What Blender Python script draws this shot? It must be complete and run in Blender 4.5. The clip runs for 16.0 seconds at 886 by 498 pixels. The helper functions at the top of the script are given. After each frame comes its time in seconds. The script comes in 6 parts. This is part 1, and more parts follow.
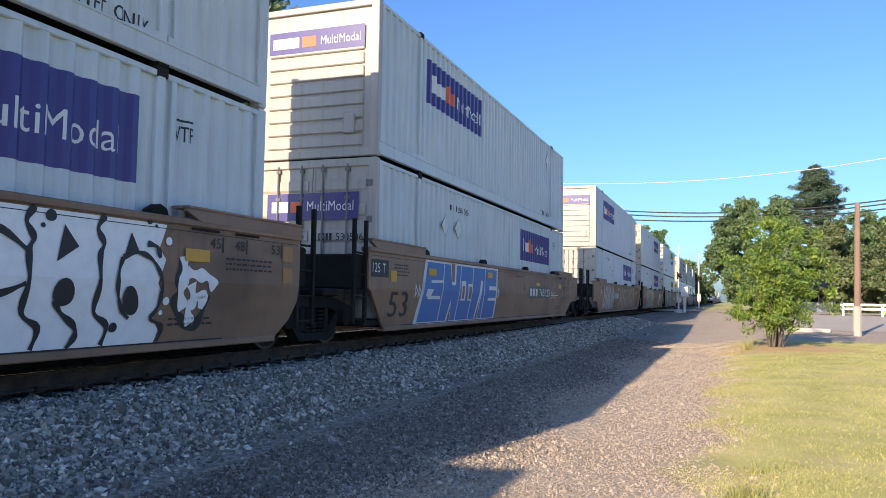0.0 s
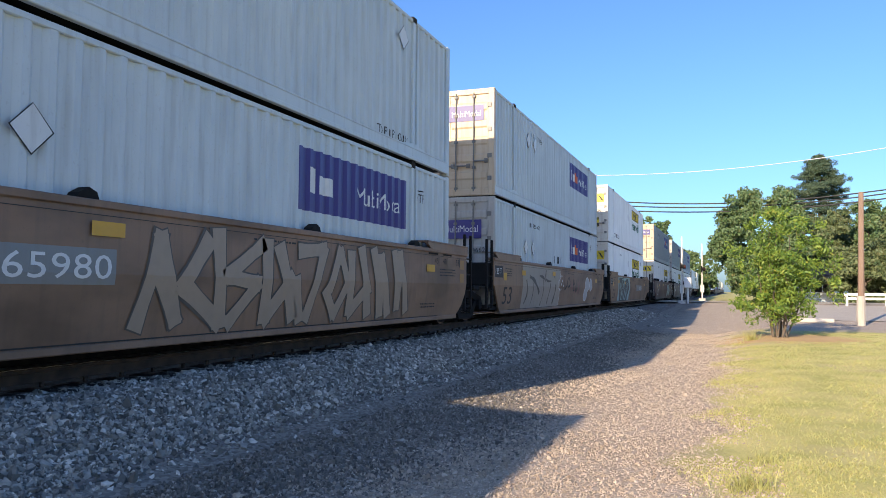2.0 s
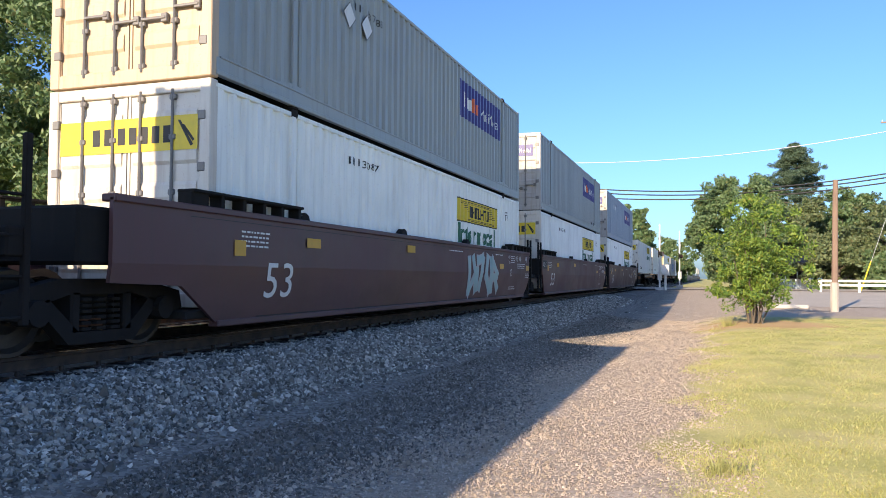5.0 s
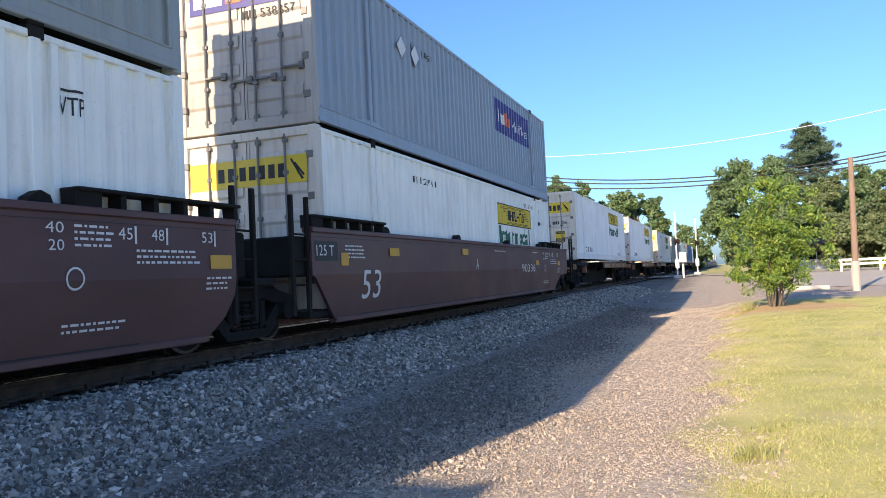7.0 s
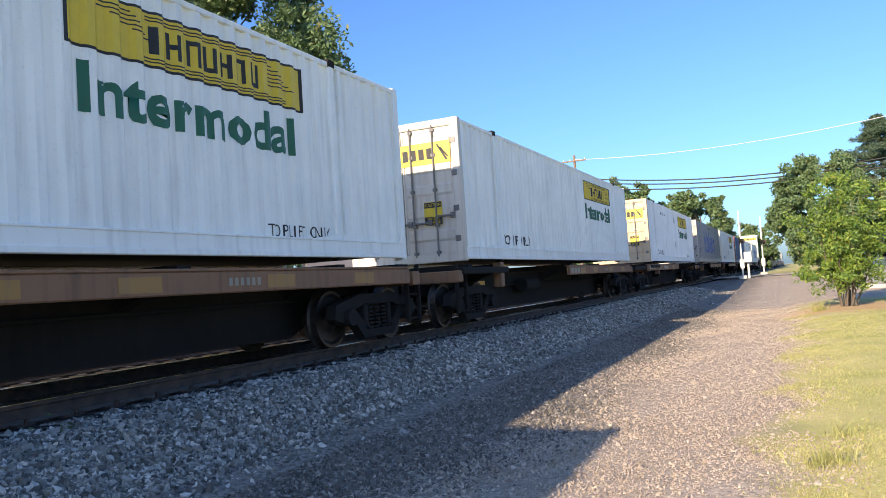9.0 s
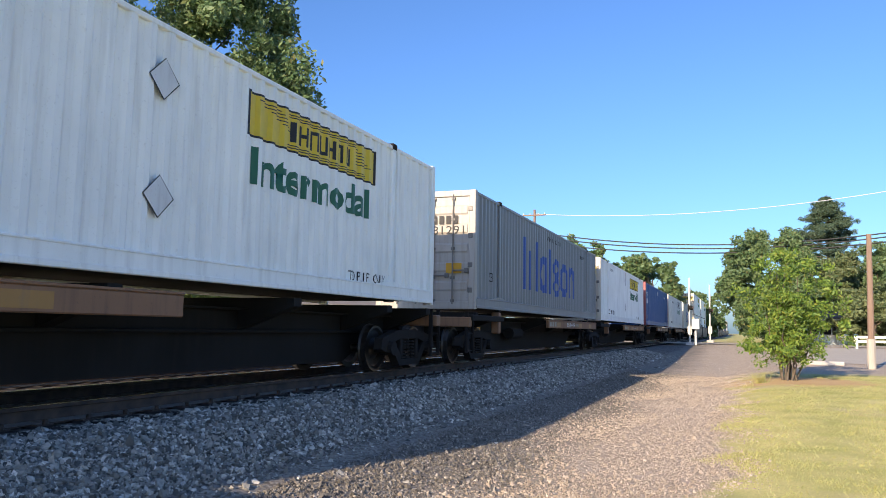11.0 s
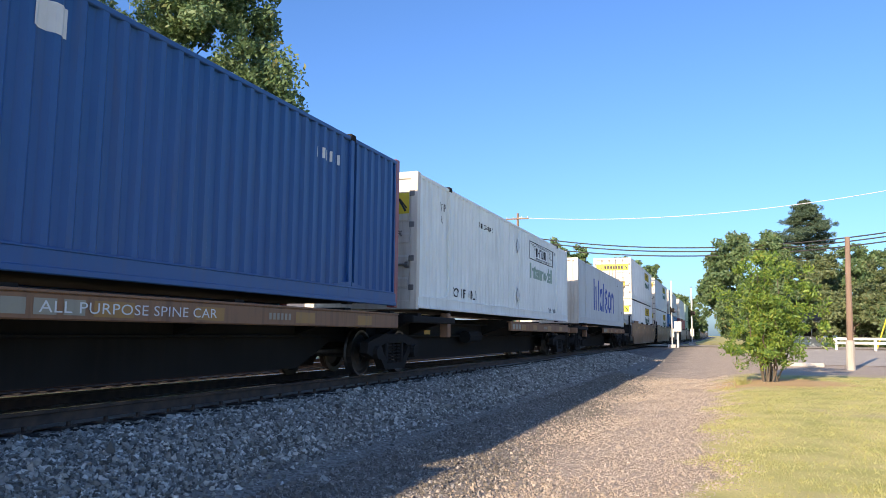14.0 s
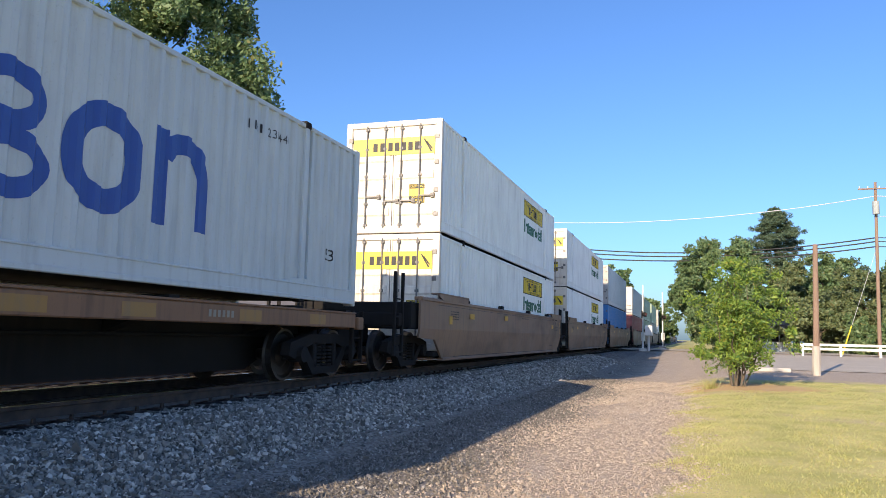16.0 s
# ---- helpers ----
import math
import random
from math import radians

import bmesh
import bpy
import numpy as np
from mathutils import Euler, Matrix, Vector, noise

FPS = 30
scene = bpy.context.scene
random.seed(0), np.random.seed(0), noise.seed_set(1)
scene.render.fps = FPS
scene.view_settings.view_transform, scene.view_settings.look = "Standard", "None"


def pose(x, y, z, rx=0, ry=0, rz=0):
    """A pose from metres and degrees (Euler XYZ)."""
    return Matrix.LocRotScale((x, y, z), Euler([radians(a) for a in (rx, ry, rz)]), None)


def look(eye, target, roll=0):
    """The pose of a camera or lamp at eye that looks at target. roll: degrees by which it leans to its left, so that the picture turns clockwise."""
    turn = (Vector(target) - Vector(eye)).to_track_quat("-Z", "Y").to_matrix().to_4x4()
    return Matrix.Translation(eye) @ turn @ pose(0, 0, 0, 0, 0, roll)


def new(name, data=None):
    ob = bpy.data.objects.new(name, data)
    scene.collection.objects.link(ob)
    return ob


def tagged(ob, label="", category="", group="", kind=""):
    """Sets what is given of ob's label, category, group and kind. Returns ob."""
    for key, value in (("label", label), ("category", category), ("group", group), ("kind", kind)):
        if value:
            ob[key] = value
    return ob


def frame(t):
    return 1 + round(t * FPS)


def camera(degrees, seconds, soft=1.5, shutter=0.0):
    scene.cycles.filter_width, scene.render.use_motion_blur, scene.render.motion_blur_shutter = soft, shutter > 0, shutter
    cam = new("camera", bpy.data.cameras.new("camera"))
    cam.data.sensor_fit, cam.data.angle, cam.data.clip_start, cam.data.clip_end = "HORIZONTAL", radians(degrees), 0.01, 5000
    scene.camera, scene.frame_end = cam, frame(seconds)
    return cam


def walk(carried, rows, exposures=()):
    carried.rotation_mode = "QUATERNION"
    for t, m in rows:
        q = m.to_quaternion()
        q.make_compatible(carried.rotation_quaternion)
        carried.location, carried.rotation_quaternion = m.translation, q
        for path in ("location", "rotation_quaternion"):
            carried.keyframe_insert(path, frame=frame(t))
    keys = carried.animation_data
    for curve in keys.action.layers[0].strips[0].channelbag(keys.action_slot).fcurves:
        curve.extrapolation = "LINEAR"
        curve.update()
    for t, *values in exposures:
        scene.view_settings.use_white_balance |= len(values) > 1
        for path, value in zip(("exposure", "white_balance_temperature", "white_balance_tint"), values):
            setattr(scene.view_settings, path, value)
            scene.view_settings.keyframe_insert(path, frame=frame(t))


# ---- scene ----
# Track runs along +y. The lens stands still and only turns; the train comes towards it.
cam = camera(60.48, 16.0, 0.75)
TURNS = [  # seconds, yaw, pitch, roll
    (0, 20.65, 3.59, 0.90),
    (0.5, 19.84, 3.36, 1.09),
    (1, 19.92, 3.24, 0.90),
    (1.5, 20.41, 3.13, 0.64),
    (2, 20.86, 3.04, 0.48),
    (2.5, 20.82, 2.94, 0.30),
    (3, 20.35, 2.71, 0.27),
    (3.5, 19.75, 2.35, 0.33),
    (4, 19.33, 2.11, 0.33),
    (4.5, 19.32, 2.09, 0.39),
    (6.8, 20.18, 2.48, -1.94),
    (7, 20.46, 2.11, -2.66),
    (7.5, 21.39, 1.36, -4.40),
    (8, 22.98, 1.13, -5.40),
    (8.2, 23.69, 1.33, -5.56),
    (10.3, 24.03, 5.56, 0.21),
    (10.5, 23.25, 5.76, 0.56),
    (11, 21.39, 5.99, 0.94),
    (11.5, 19.96, 6.16, 0.88),
    (12, 19.00, 6.26, 0.67),
    (12.5, 18.57, 6.35, 0.51),
    (13, 18.77, 6.38, 0.41),
    (13.5, 19.43, 6.35, 0.46),
    (14, 20.14, 6.30, 0.60),
    (14.5, 20.61, 6.22, 0.78),
    (15, 20.43, 6.22, 1.05),
    (15.5, 19.54, 6.32, 1.26),
    (16, 18.20, 6.42, 1.32),
]


def turned(yaw, pitch, roll):
    y, p = radians(yaw), radians(pitch)
    ahead = Vector((-math.sin(y) * math.cos(p), math.cos(y) * math.cos(p), math.sin(p)))
    return look(EYE, EYE + ahead * 10, roll)


EYE = Vector((0.0, 0.0, 1.6))
walk(cam, [(t, turned(a, b, c)) for t, a, b, c in TURNS],
     [(0.0, 0.70), (2.0, 0.73), (3.5, 0.80), (4.5, 0.76), (7.0, 0.84), (8.0, 0.85), (10.5, 0.69), (13.5, 0.68), (14.5, 0.76), (16.0, 0.60)])

# ---------------------------------------------------------------- light
SUN_FROM = Vector((-0.588, -2.59, 1.0)).normalized()
world = bpy.data.worlds.new("sky")
scene.world = world
world.use_nodes = True
wn = world.node_tree.nodes
sky = wn.new("ShaderNodeTexSky")
sky.sky_type, sky.sun_disc = "NISHITA", False
sky.sun_elevation, sky.sun_rotation = math.asin(SUN_FROM.z), math.atan2(SUN_FROM.x, SUN_FROM.y)
sky.air_density, sky.dust_density, sky.ozone_density = 1.0, 1.3, 5.4
wn["Background"].inputs["Strength"].default_value = 0.132
tint = wn.new("ShaderNodeMix")
tint.data_type, tint.blend_type = "RGBA", "MULTIPLY"
tint.inputs[0].default_value = 1.0
tint.inputs[7].default_value = (0.84, 0.95, 1.14, 1.0)
world.node_tree.links.new(sky.outputs[0], tint.inputs[6])
world.node_tree.links.new(tint.outputs[2], wn["Background"].inputs["Color"])
sun = new("sun", bpy.data.lights.new("sun", "SUN"))
sun.data.energy, sun.data.angle, sun.data.color = 4.9, radians(0.4), (1.0, 0.79, 0.56)
sun.matrix_world = look(SUN_FROM * 50, (0, 0, 0))

# ---------------------------------------------------------------- materials


def mat_nodes(name):
    m = bpy.data.materials.new(name)
    m.use_nodes = True
    nt = m.node_tree
    return m, nt, nt.nodes["Principled BSDF"]


def noise_node(nt, scale, detail=4.0, coords="Object", stretch=None):
    tc = nt.nodes.new("ShaderNodeTexCoord")
    src = tc.outputs[coords]
    if stretch:
        mp = nt.nodes.new("ShaderNodeMapping")
        mp.inputs["Scale"].default_value = stretch
        nt.links.new(src, mp.inputs["Vector"])
        src = mp.outputs["Vector"]
    n = nt.nodes.new("ShaderNodeTexNoise")
    n.inputs["Scale"].default_value, n.inputs["Detail"].default_value = scale, detail
    nt.links.new(src, n.inputs["Vector"])
    return n.outputs["Fac"]


def ramp(nt, fac, a, b, lo=0.0, hi=1.0):
    r = nt.nodes.new("ShaderNodeMapRange")
    r.inputs["From Min"].default_value, r.inputs["From Max"].default_value = a, b
    r.inputs["To Min"].default_value, r.inputs["To Max"].default_value = lo, hi
    nt.links.new(fac, r.inputs["Value"])
    return r.outputs["Result"]


def mix(nt, fac, a, b, mode="MIX"):
    n = nt.nodes.new("ShaderNodeMix")
    n.data_type, n.blend_type = "RGBA", mode
    for k, v in ((0, fac), (6, a), (7, b)):
        if isinstance(v, (int, float)):
            n.inputs[k].default_value = v
        elif isinstance(v, tuple):
            n.inputs[k].default_value = (*v, 1.0)
        else:
            nt.links.new(v, n.inputs[k])
    return n.outputs[2]


def bump(nt, p, height, strength=0.3, dist=0.01):
    b = nt.nodes.new("ShaderNodeBump")
    b.inputs["Strength"].default_value, b.inputs["Distance"].default_value = strength, dist
    nt.links.new(height, b.inputs["Height"])
    nt.links.new(b.outputs["Normal"], p.inputs["Normal"])


def paint(name, col, grime=(0.16, 0.13, 0.1), dirt=0.35, rough=0.45, metal=0.0, soot=0.0, gloss=0.5):
    """Weathered paint: broad fading, vertical dirt streaks, fine speckle."""
    m, nt, p = mat_nodes(name)
    broad = ramp(nt, noise_node(nt, 0.9, 5), 0.35, 0.75)
    streak = ramp(nt, noise_node(nt, 3.0, 5, stretch=(3.0, 3.0, 0.25)), 0.5, 0.85)
    speck = ramp(nt, noise_node(nt, 30, 3), 0.62, 0.75)
    pale = tuple(min(1.0, c * 1.12 + 0.015) for c in col)
    c = mix(nt, broad, col, pale)
    c = mix(nt, ramp(nt, streak, 0, 1, 0, dirt), c, grime)
    c = mix(nt, ramp(nt, speck, 0, 1, 0, dirt * 0.5), c, grime)
    if soot:
        c = mix(nt, ramp(nt, noise_node(nt, 0.8, 6, stretch=(1.0, 0.7, 1.6)), 0.45, 0.68, 0, soot), c, tuple(v * 0.35 for v in col))
    nt.links.new(c, p.inputs["Base Color"])
    p.inputs["Metallic"].default_value = metal
    p.inputs["Specular IOR Level"].default_value = gloss
    nt.links.new(ramp(nt, broad, 0, 1, rough - 0.08, rough + 0.15), p.inputs["Roughness"])
    bump(nt, p, noise_node(nt, 3.5, 3), 0.25, 0.01)
    return m


def plain(name, col, rough=0.6):
    m, nt, p = mat_nodes(name)
    c = mix(nt, ramp(nt, noise_node(nt, 8, 4), 0.4, 0.8, 0, 0.3), col, tuple(v * 0.6 + 0.03 for v in col))
    nt.links.new(c, p.inputs["Base Color"])
    p.inputs["Roughness"].default_value = rough
    return m


M_GREY = paint("grey_container_paint", (0.53, 0.585, 0.60), dirt=0.3)
M_GREYB = paint("blue_grey_container_paint", (0.27, 0.33, 0.41), dirt=0.32)
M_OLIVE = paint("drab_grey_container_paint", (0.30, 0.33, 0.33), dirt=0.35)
M_WHITE = paint("white_container_paint", (0.86, 0.88, 0.84), dirt=0.26)
M_LIGHT = paint("pale_grey_container_paint", (0.56, 0.595, 0.59), dirt=0.3)
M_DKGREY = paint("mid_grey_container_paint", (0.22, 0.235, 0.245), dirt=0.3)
M_BLUE = paint("blue_container_paint", (0.013, 0.08, 0.25), dirt=0.3, grime=(0.1, 0.08, 0.07))
M_BLUE2 = paint("bright_blue_container_paint", (0.03, 0.18, 0.45), dirt=0.25)
M_RED = paint("faded_red_post_paint", (0.29, 0.07, 0.07), dirt=0.45)
M_GREEN = paint("pale_green_container_paint", (0.35, 0.45, 0.33), dirt=0.3)
M_BROWN = paint("brown_well_car_paint", (0.25, 0.148, 0.088), dirt=0.5, grime=(0.09, 0.07, 0.055), rough=0.55, soot=0.65)
M_MAROON = paint("maroon_well_car_paint", (0.092, 0.037, 0.037), dirt=0.4, grime=(0.07, 0.05, 0.045), rough=0.55, soot=0.4)
M_RUST = paint("rusty_brown_sill_paint", (0.25, 0.13, 0.065), dirt=0.6, grime=(0.05, 0.04, 0.035), rough=0.7)
M_BLACK = paint("sooty_underframe_steel", (0.013, 0.012, 0.011), dirt=0.4, grime=(0.034, 0.028, 0.024), rough=0.85, gloss=0.16)
M_TRUCK = paint("dusty_cast_steel", (0.014, 0.012, 0.011), dirt=0.5, grime=(0.034, 0.028, 0.024), rough=0.85, gloss=0.15)
M_WHEEL = paint("wheel_steel", (0.05, 0.043, 0.038), dirt=0.4, rough=0.45, metal=0.7)
M_RODS = paint("grimy_lock_rod", (0.17, 0.16, 0.15), dirt=0.4, rough=0.5, metal=0.3)
# Stained copies for the ends, base darkened too so full sun doesn't clip.
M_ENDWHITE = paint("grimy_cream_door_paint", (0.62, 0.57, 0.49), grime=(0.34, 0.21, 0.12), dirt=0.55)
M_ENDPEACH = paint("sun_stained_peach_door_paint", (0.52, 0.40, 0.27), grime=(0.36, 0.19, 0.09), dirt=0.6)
M_SPRAYWHITE = plain("white_spray_paint", (0.88, 0.88, 0.86), 0.5)
M_SPRAYFADE = plain("faded_dark_spray_paint", (0.10, 0.085, 0.072), 0.6)
# Grey copy likewise: stains, and a base darkened against the sun.
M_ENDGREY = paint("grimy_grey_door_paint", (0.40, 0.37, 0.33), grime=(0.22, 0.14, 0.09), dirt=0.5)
M_PURPLE = plain("purple_logo_film", (0.045, 0.035, 0.20), 0.4)
M_YELLOW = plain("yellow_logo_film", (0.72, 0.53, 0.03), 0.45)
M_AMBER = plain("amber_reflective_patch", (0.62, 0.33, 0.02), 0.4)
M_DUSTYAMBER = paint("dusty_amber_patch", (0.34, 0.17, 0.035), dirt=0.6)
M_GREYPLATE = paint("faded_grey_panel", (0.20, 0.21, 0.21), dirt=0.4)
M_HAZEGREY = paint("thin_grey_spray_coat", (0.30, 0.265, 0.225), dirt=0.35, grime=(0.2, 0.13, 0.08))
M_DARKPLATE = paint("faded_dark_panel", (0.045, 0.052, 0.05), dirt=0.4)
M_DUSTYMARK = paint("dusty_pale_marking", (0.30, 0.27, 0.20), dirt=0.6)
M_INK = plain("black_stencil_paint", (0.018, 0.018, 0.02), 0.6)
M_GREENINK = plain("green_lettering_film", (0.02, 0.13, 0.07), 0.5)
M_PALEGREEN = plain("faded_green_lettering", (0.33, 0.45, 0.36), 0.6)
M_ORANGE = plain("orange_red_logo_film", (0.75, 0.13, 0.03), 0.45)
M_WHITEINK = plain("white_stencil_paint", (0.72, 0.72, 0.70), 0.55)
M_PLACARD = paint("weathered_placard_sheet", (0.66, 0.67, 0.66), dirt=0.4)
M_NAVYINK = plain("royal_blue_lettering", (0.03, 0.09, 0.36), 0.5)
M_SPRAYBLUE = plain("blue_spray_paint", (0.035, 0.165, 0.46), 0.5)
M_SPRAYGREY = plain("silver_spray_paint", (0.42, 0.43, 0.44), 0.45)
M_SPRAYTEAL = plain("dark_teal_spray_paint", (0.020, 0.034, 0.037), 0.5)
M_SPRAYPALE = plain("pale_blue_spray_paint", (0.33, 0.50, 0.50), 0.5)
M_SPRAYTAN = plain("tan_spray_paint", (0.36, 0.27, 0.19), 0.5)


def rail_material():
    m, nt, p = mat_nodes("rail_steel")
    geo = nt.nodes.new("ShaderNodeNewGeometry")
    sep = nt.nodes.new("ShaderNodeSeparateXYZ")
    nt.links.new(geo.outputs["Normal"], sep.inputs[0])
    top = ramp(nt, sep.outputs["Z"], 0.85, 0.95)
    rust = mix(nt, ramp(nt, noise_node(nt, 6, 4), 0.35, 0.7), (0.032, 0.02, 0.014), (0.085, 0.05, 0.032))
    nt.links.new(mix(nt, top, rust, (0.55, 0.55, 0.55)), p.inputs["Base Color"])
    nt.links.new(top, p.inputs["Metallic"])
    nt.links.new(ramp(nt, top, 0, 1, 0.8, 0.22), p.inputs["Roughness"])
    return m


def stone_material(name, lo, hi, tint, rough=0.9):
    m, nt, p = mat_nodes(name)
    geo = nt.nodes.new("ShaderNodeNewGeometry")
    isl = geo.outputs["Random Per Island"]
    c = mix(nt, isl, lo, hi)
    c = mix(nt, ramp(nt, isl, 0.80, 0.97, 0, 0.7), c, tint)
    c = mix(nt, ramp(nt, noise_node(nt, 25, 4), 0.4, 0.75, 0, 0.5), c, lo)
    nt.links.new(c, p.inputs["Base Color"])
    p.inputs["Roughness"].default_value = rough
    p.inputs["Specular IOR Level"].default_value = 0.25
    bump(nt, p, noise_node(nt, 60, 3), 0.4, 0.004)
    return m


M_RAIL = rail_material()
M_BALLAST = stone_material("crushed_grey_stone", (0.085, 0.082, 0.074), (0.49, 0.465, 0.41), (0.80, 0.75, 0.67))
M_PEBBLE = stone_material("fine_tan_gravel", (0.28, 0.23, 0.18), (0.53, 0.445, 0.36), (0.60, 0.52, 0.43))
M_DARKGRAVEL = stone_material("dark_fine_gravel", (0.09, 0.083, 0.073), (0.265, 0.24, 0.21), (0.50, 0.46, 0.40))
M_TIE = paint("creosoted_timber", (0.026, 0.021, 0.018), dirt=0.5, grime=(0.06, 0.052, 0.045), rough=0.9, gloss=0.15)


def gravel_bed(name, lo, hi, cell):
    """Packed stones too small to tell apart one by one."""
    m, nt, p = mat_nodes(name)
    tc = nt.nodes.new("ShaderNodeTexCoord")
    v = nt.nodes.new("ShaderNodeTexVoronoi")
    v.inputs["Scale"].default_value = 1.0 / cell
    nt.links.new(tc.outputs["Object"], v.inputs["Vector"])
    sep = nt.nodes.new("ShaderNodeSeparateColor")
    nt.links.new(v.outputs["Color"], sep.inputs[0])
    c = mix(nt, sep.outputs[0], lo, hi)
    c = mix(nt, ramp(nt, noise_node(nt, 0.7, 5), 0.35, 0.7, 0, 0.45), c, lo)
    nt.links.new(c, p.inputs["Base Color"])
    p.inputs["Roughness"].default_value = 0.95
    p.inputs["Specular IOR Level"].default_value = 0.12
    bump(nt, p, ramp(nt, v.outputs["Distance"], 0, 1, 1, 0), 0.4, cell * 0.4)
    return m


def ground_material():
    """Gravel path, lawn beyond its ragged edge, bare patches in the lawn, straw round the shrub."""
    m, nt, p = mat_nodes("ground_cover")
    tc = nt.nodes.new("ShaderNodeTexCoord")
    sep = nt.nodes.new("ShaderNodeSeparateXYZ")
    nt.links.new(tc.outputs["Object"], sep.inputs[0])
    wob = noise_node(nt, 0.9, 6)

    def maths(op, a, b):
        n = nt.nodes.new("ShaderNodeMath")
        n.operation = op
        for k, v in ((0, a), (1, b)):
            if isinstance(v, (int, float)):
                n.inputs[k].default_value = v
            else:
                nt.links.new(v, n.inputs[k])
        return n.outputs[0]

    wx = maths("ADD", sep.outputs["X"], ramp(nt, wob, 0, 1, -0.9, 0.9))
    wy = maths("ADD", sep.outputs["Y"], ramp(nt, wob, 0, 1, 2.0, -2.0))
    # the lawn: right of the path, nearer than the paved lot; and all far land
    right = ramp(nt, wx, -0.45, -0.05)
    near = ramp(nt, wy, 27.5, 29.5, 1, 0)
    lawn = maths("MULTIPLY", right, near)
    far = maths("MAXIMUM", ramp(nt, wx, -16, -14, 1, 0), maths("MAXIMUM", ramp(nt, wx, 24, 27), ramp(nt, wy, 76, 80)))
    lawn = maths("MAXIMUM", lawn, far)
    v = nt.nodes.new("ShaderNodeTexVoronoi")
    v.inputs["Scale"].default_value = 30
    nt.links.new(tc.outputs["Object"], v.inputs["Vector"])
    sc = nt.nodes.new("ShaderNodeSeparateColor")
    nt.links.new(v.outputs["Color"], sc.inputs[0])
    grav = mix(nt, sc.outputs[0], (0.30, 0.25, 0.195), (0.55, 0.465, 0.375))
    grav = mix(nt, ramp(nt, noise_node(nt, 0.5, 5), 0.4, 0.7, 0, 0.4), grav, (0.38, 0.315, 0.245))
    # gravel darker towards the track
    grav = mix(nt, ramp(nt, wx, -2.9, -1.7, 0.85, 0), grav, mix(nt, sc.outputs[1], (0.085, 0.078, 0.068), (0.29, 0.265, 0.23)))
    grass = mix(nt, ramp(nt, noise_node(nt, 1.1, 5), 0.35, 0.7), (0.44, 0.42, 0.14), (0.70, 0.60, 0.27))
    grass = mix(nt, ramp(nt, noise_node(nt, 45, 3), 0.4, 0.7, 0, 0.4), grass, (0.30, 0.31, 0.10))
    grass = mix(nt, ramp(nt, noise_node(nt, 0.35, 6), 0.56, 0.68, 0, 0.7), grass, (0.52, 0.43, 0.26))
    c = mix(nt, lawn, grav, grass)
    straw = nt.nodes.new("ShaderNodeVectorMath")
    straw.operation = "DISTANCE"
    straw.inputs[1].default_value = (1.35, 24.5, 0.27)
    nt.links.new(tc.outputs["Object"], straw.inputs[0])
    sd = maths("ADD", straw.outputs["Value"], ramp(nt, wob, 0, 1, -1.2, 1.2))
    c = mix(nt, ramp(nt, sd, 1.5, 2.4, 0.8, 0), c, (0.56, 0.36, 0.20))
    nt.links.new(c, p.inputs["Base Color"])
    p.inputs["Roughness"].default_value = 0.95
    p.inputs["Specular IOR Level"].default_value = 0.12
    bump(nt, p, ramp(nt, v.outputs["Distance"], 0, 1, 1, 0), 0.35, 0.012)
    return m


def leaf_material(name, a, b, dry):
    m, nt, p = mat_nodes(name)
    geo = nt.nodes.new("ShaderNodeNewGeometry")
    c = mix(nt, geo.outputs["Random Per Island"], a, b)
    c = mix(nt, ramp(nt, geo.outputs["Random Per Island"], 0.93, 0.98, 0, 0.7), c, dry)
    nt.links.new(c, p.inputs["Base Color"])
    p.inputs["Roughness"].default_value = 0.55
    tr = nt.nodes.new("ShaderNodeBsdfTranslucent")
    nt.links.new(c, tr.inputs["Color"])
    ms = nt.nodes.new("ShaderNodeMixShader")
    ms.inputs[0].default_value = 0.3
    nt.links.new(p.outputs[0], ms.inputs[1])
    nt.links.new(tr.outputs[0], ms.inputs[2])
    nt.links.new(ms.outputs[0], nt.nodes["Material Output"].inputs["Surface"])
    return m


M_GROUND = ground_material()
M_BED = gravel_bed("ballast_bed_stone", (0.07, 0.062, 0.055), (0.34, 0.30, 0.265), 0.04)
M_LEAF = leaf_material("oak_leaves", (0.075, 0.145, 0.055), (0.22, 0.30, 0.133), (0.22, 0.18, 0.06))
M_SHRUB = leaf_material("bright_shrub_leaves", (0.075, 0.16, 0.03), (0.27, 0.37, 0.06), (0.30, 0.26, 0.05))
M_PINE = leaf_material("pine_needles", (0.05, 0.095, 0.06), (0.14, 0.20, 0.115), (0.08, 0.08, 0.04))
M_DARKLEAF = leaf_material("hedge_leaves", (0.085, 0.133, 0.055), (0.23, 0.265, 0.12), (0.14, 0.12, 0.05))
M_GRASS = leaf_material("mown_grass", (0.34, 0.36, 0.12), (0.54, 0.50, 0.20), (0.60, 0.52, 0.29))
M_BARK = paint("bark", (0.12, 0.095, 0.07), dirt=0.6, grime=(0.05, 0.04, 0.03), rough=0.9)
M_POLE = paint("weathered_pole_timber", (0.22, 0.15, 0.11), dirt=0.5, grime=(0.1, 0.075, 0.06), rough=0.9)
M_POLEPALE = paint("pale_pole_sleeve", (0.42, 0.38, 0.33), dirt=0.4, rough=0.8)
M_WIRE = plain("black_cable", (0.02, 0.02, 0.022), 0.6)
M_WIREPALE = plain("bare_aluminium_wire", (0.55, 0.57, 0.6), 0.4)
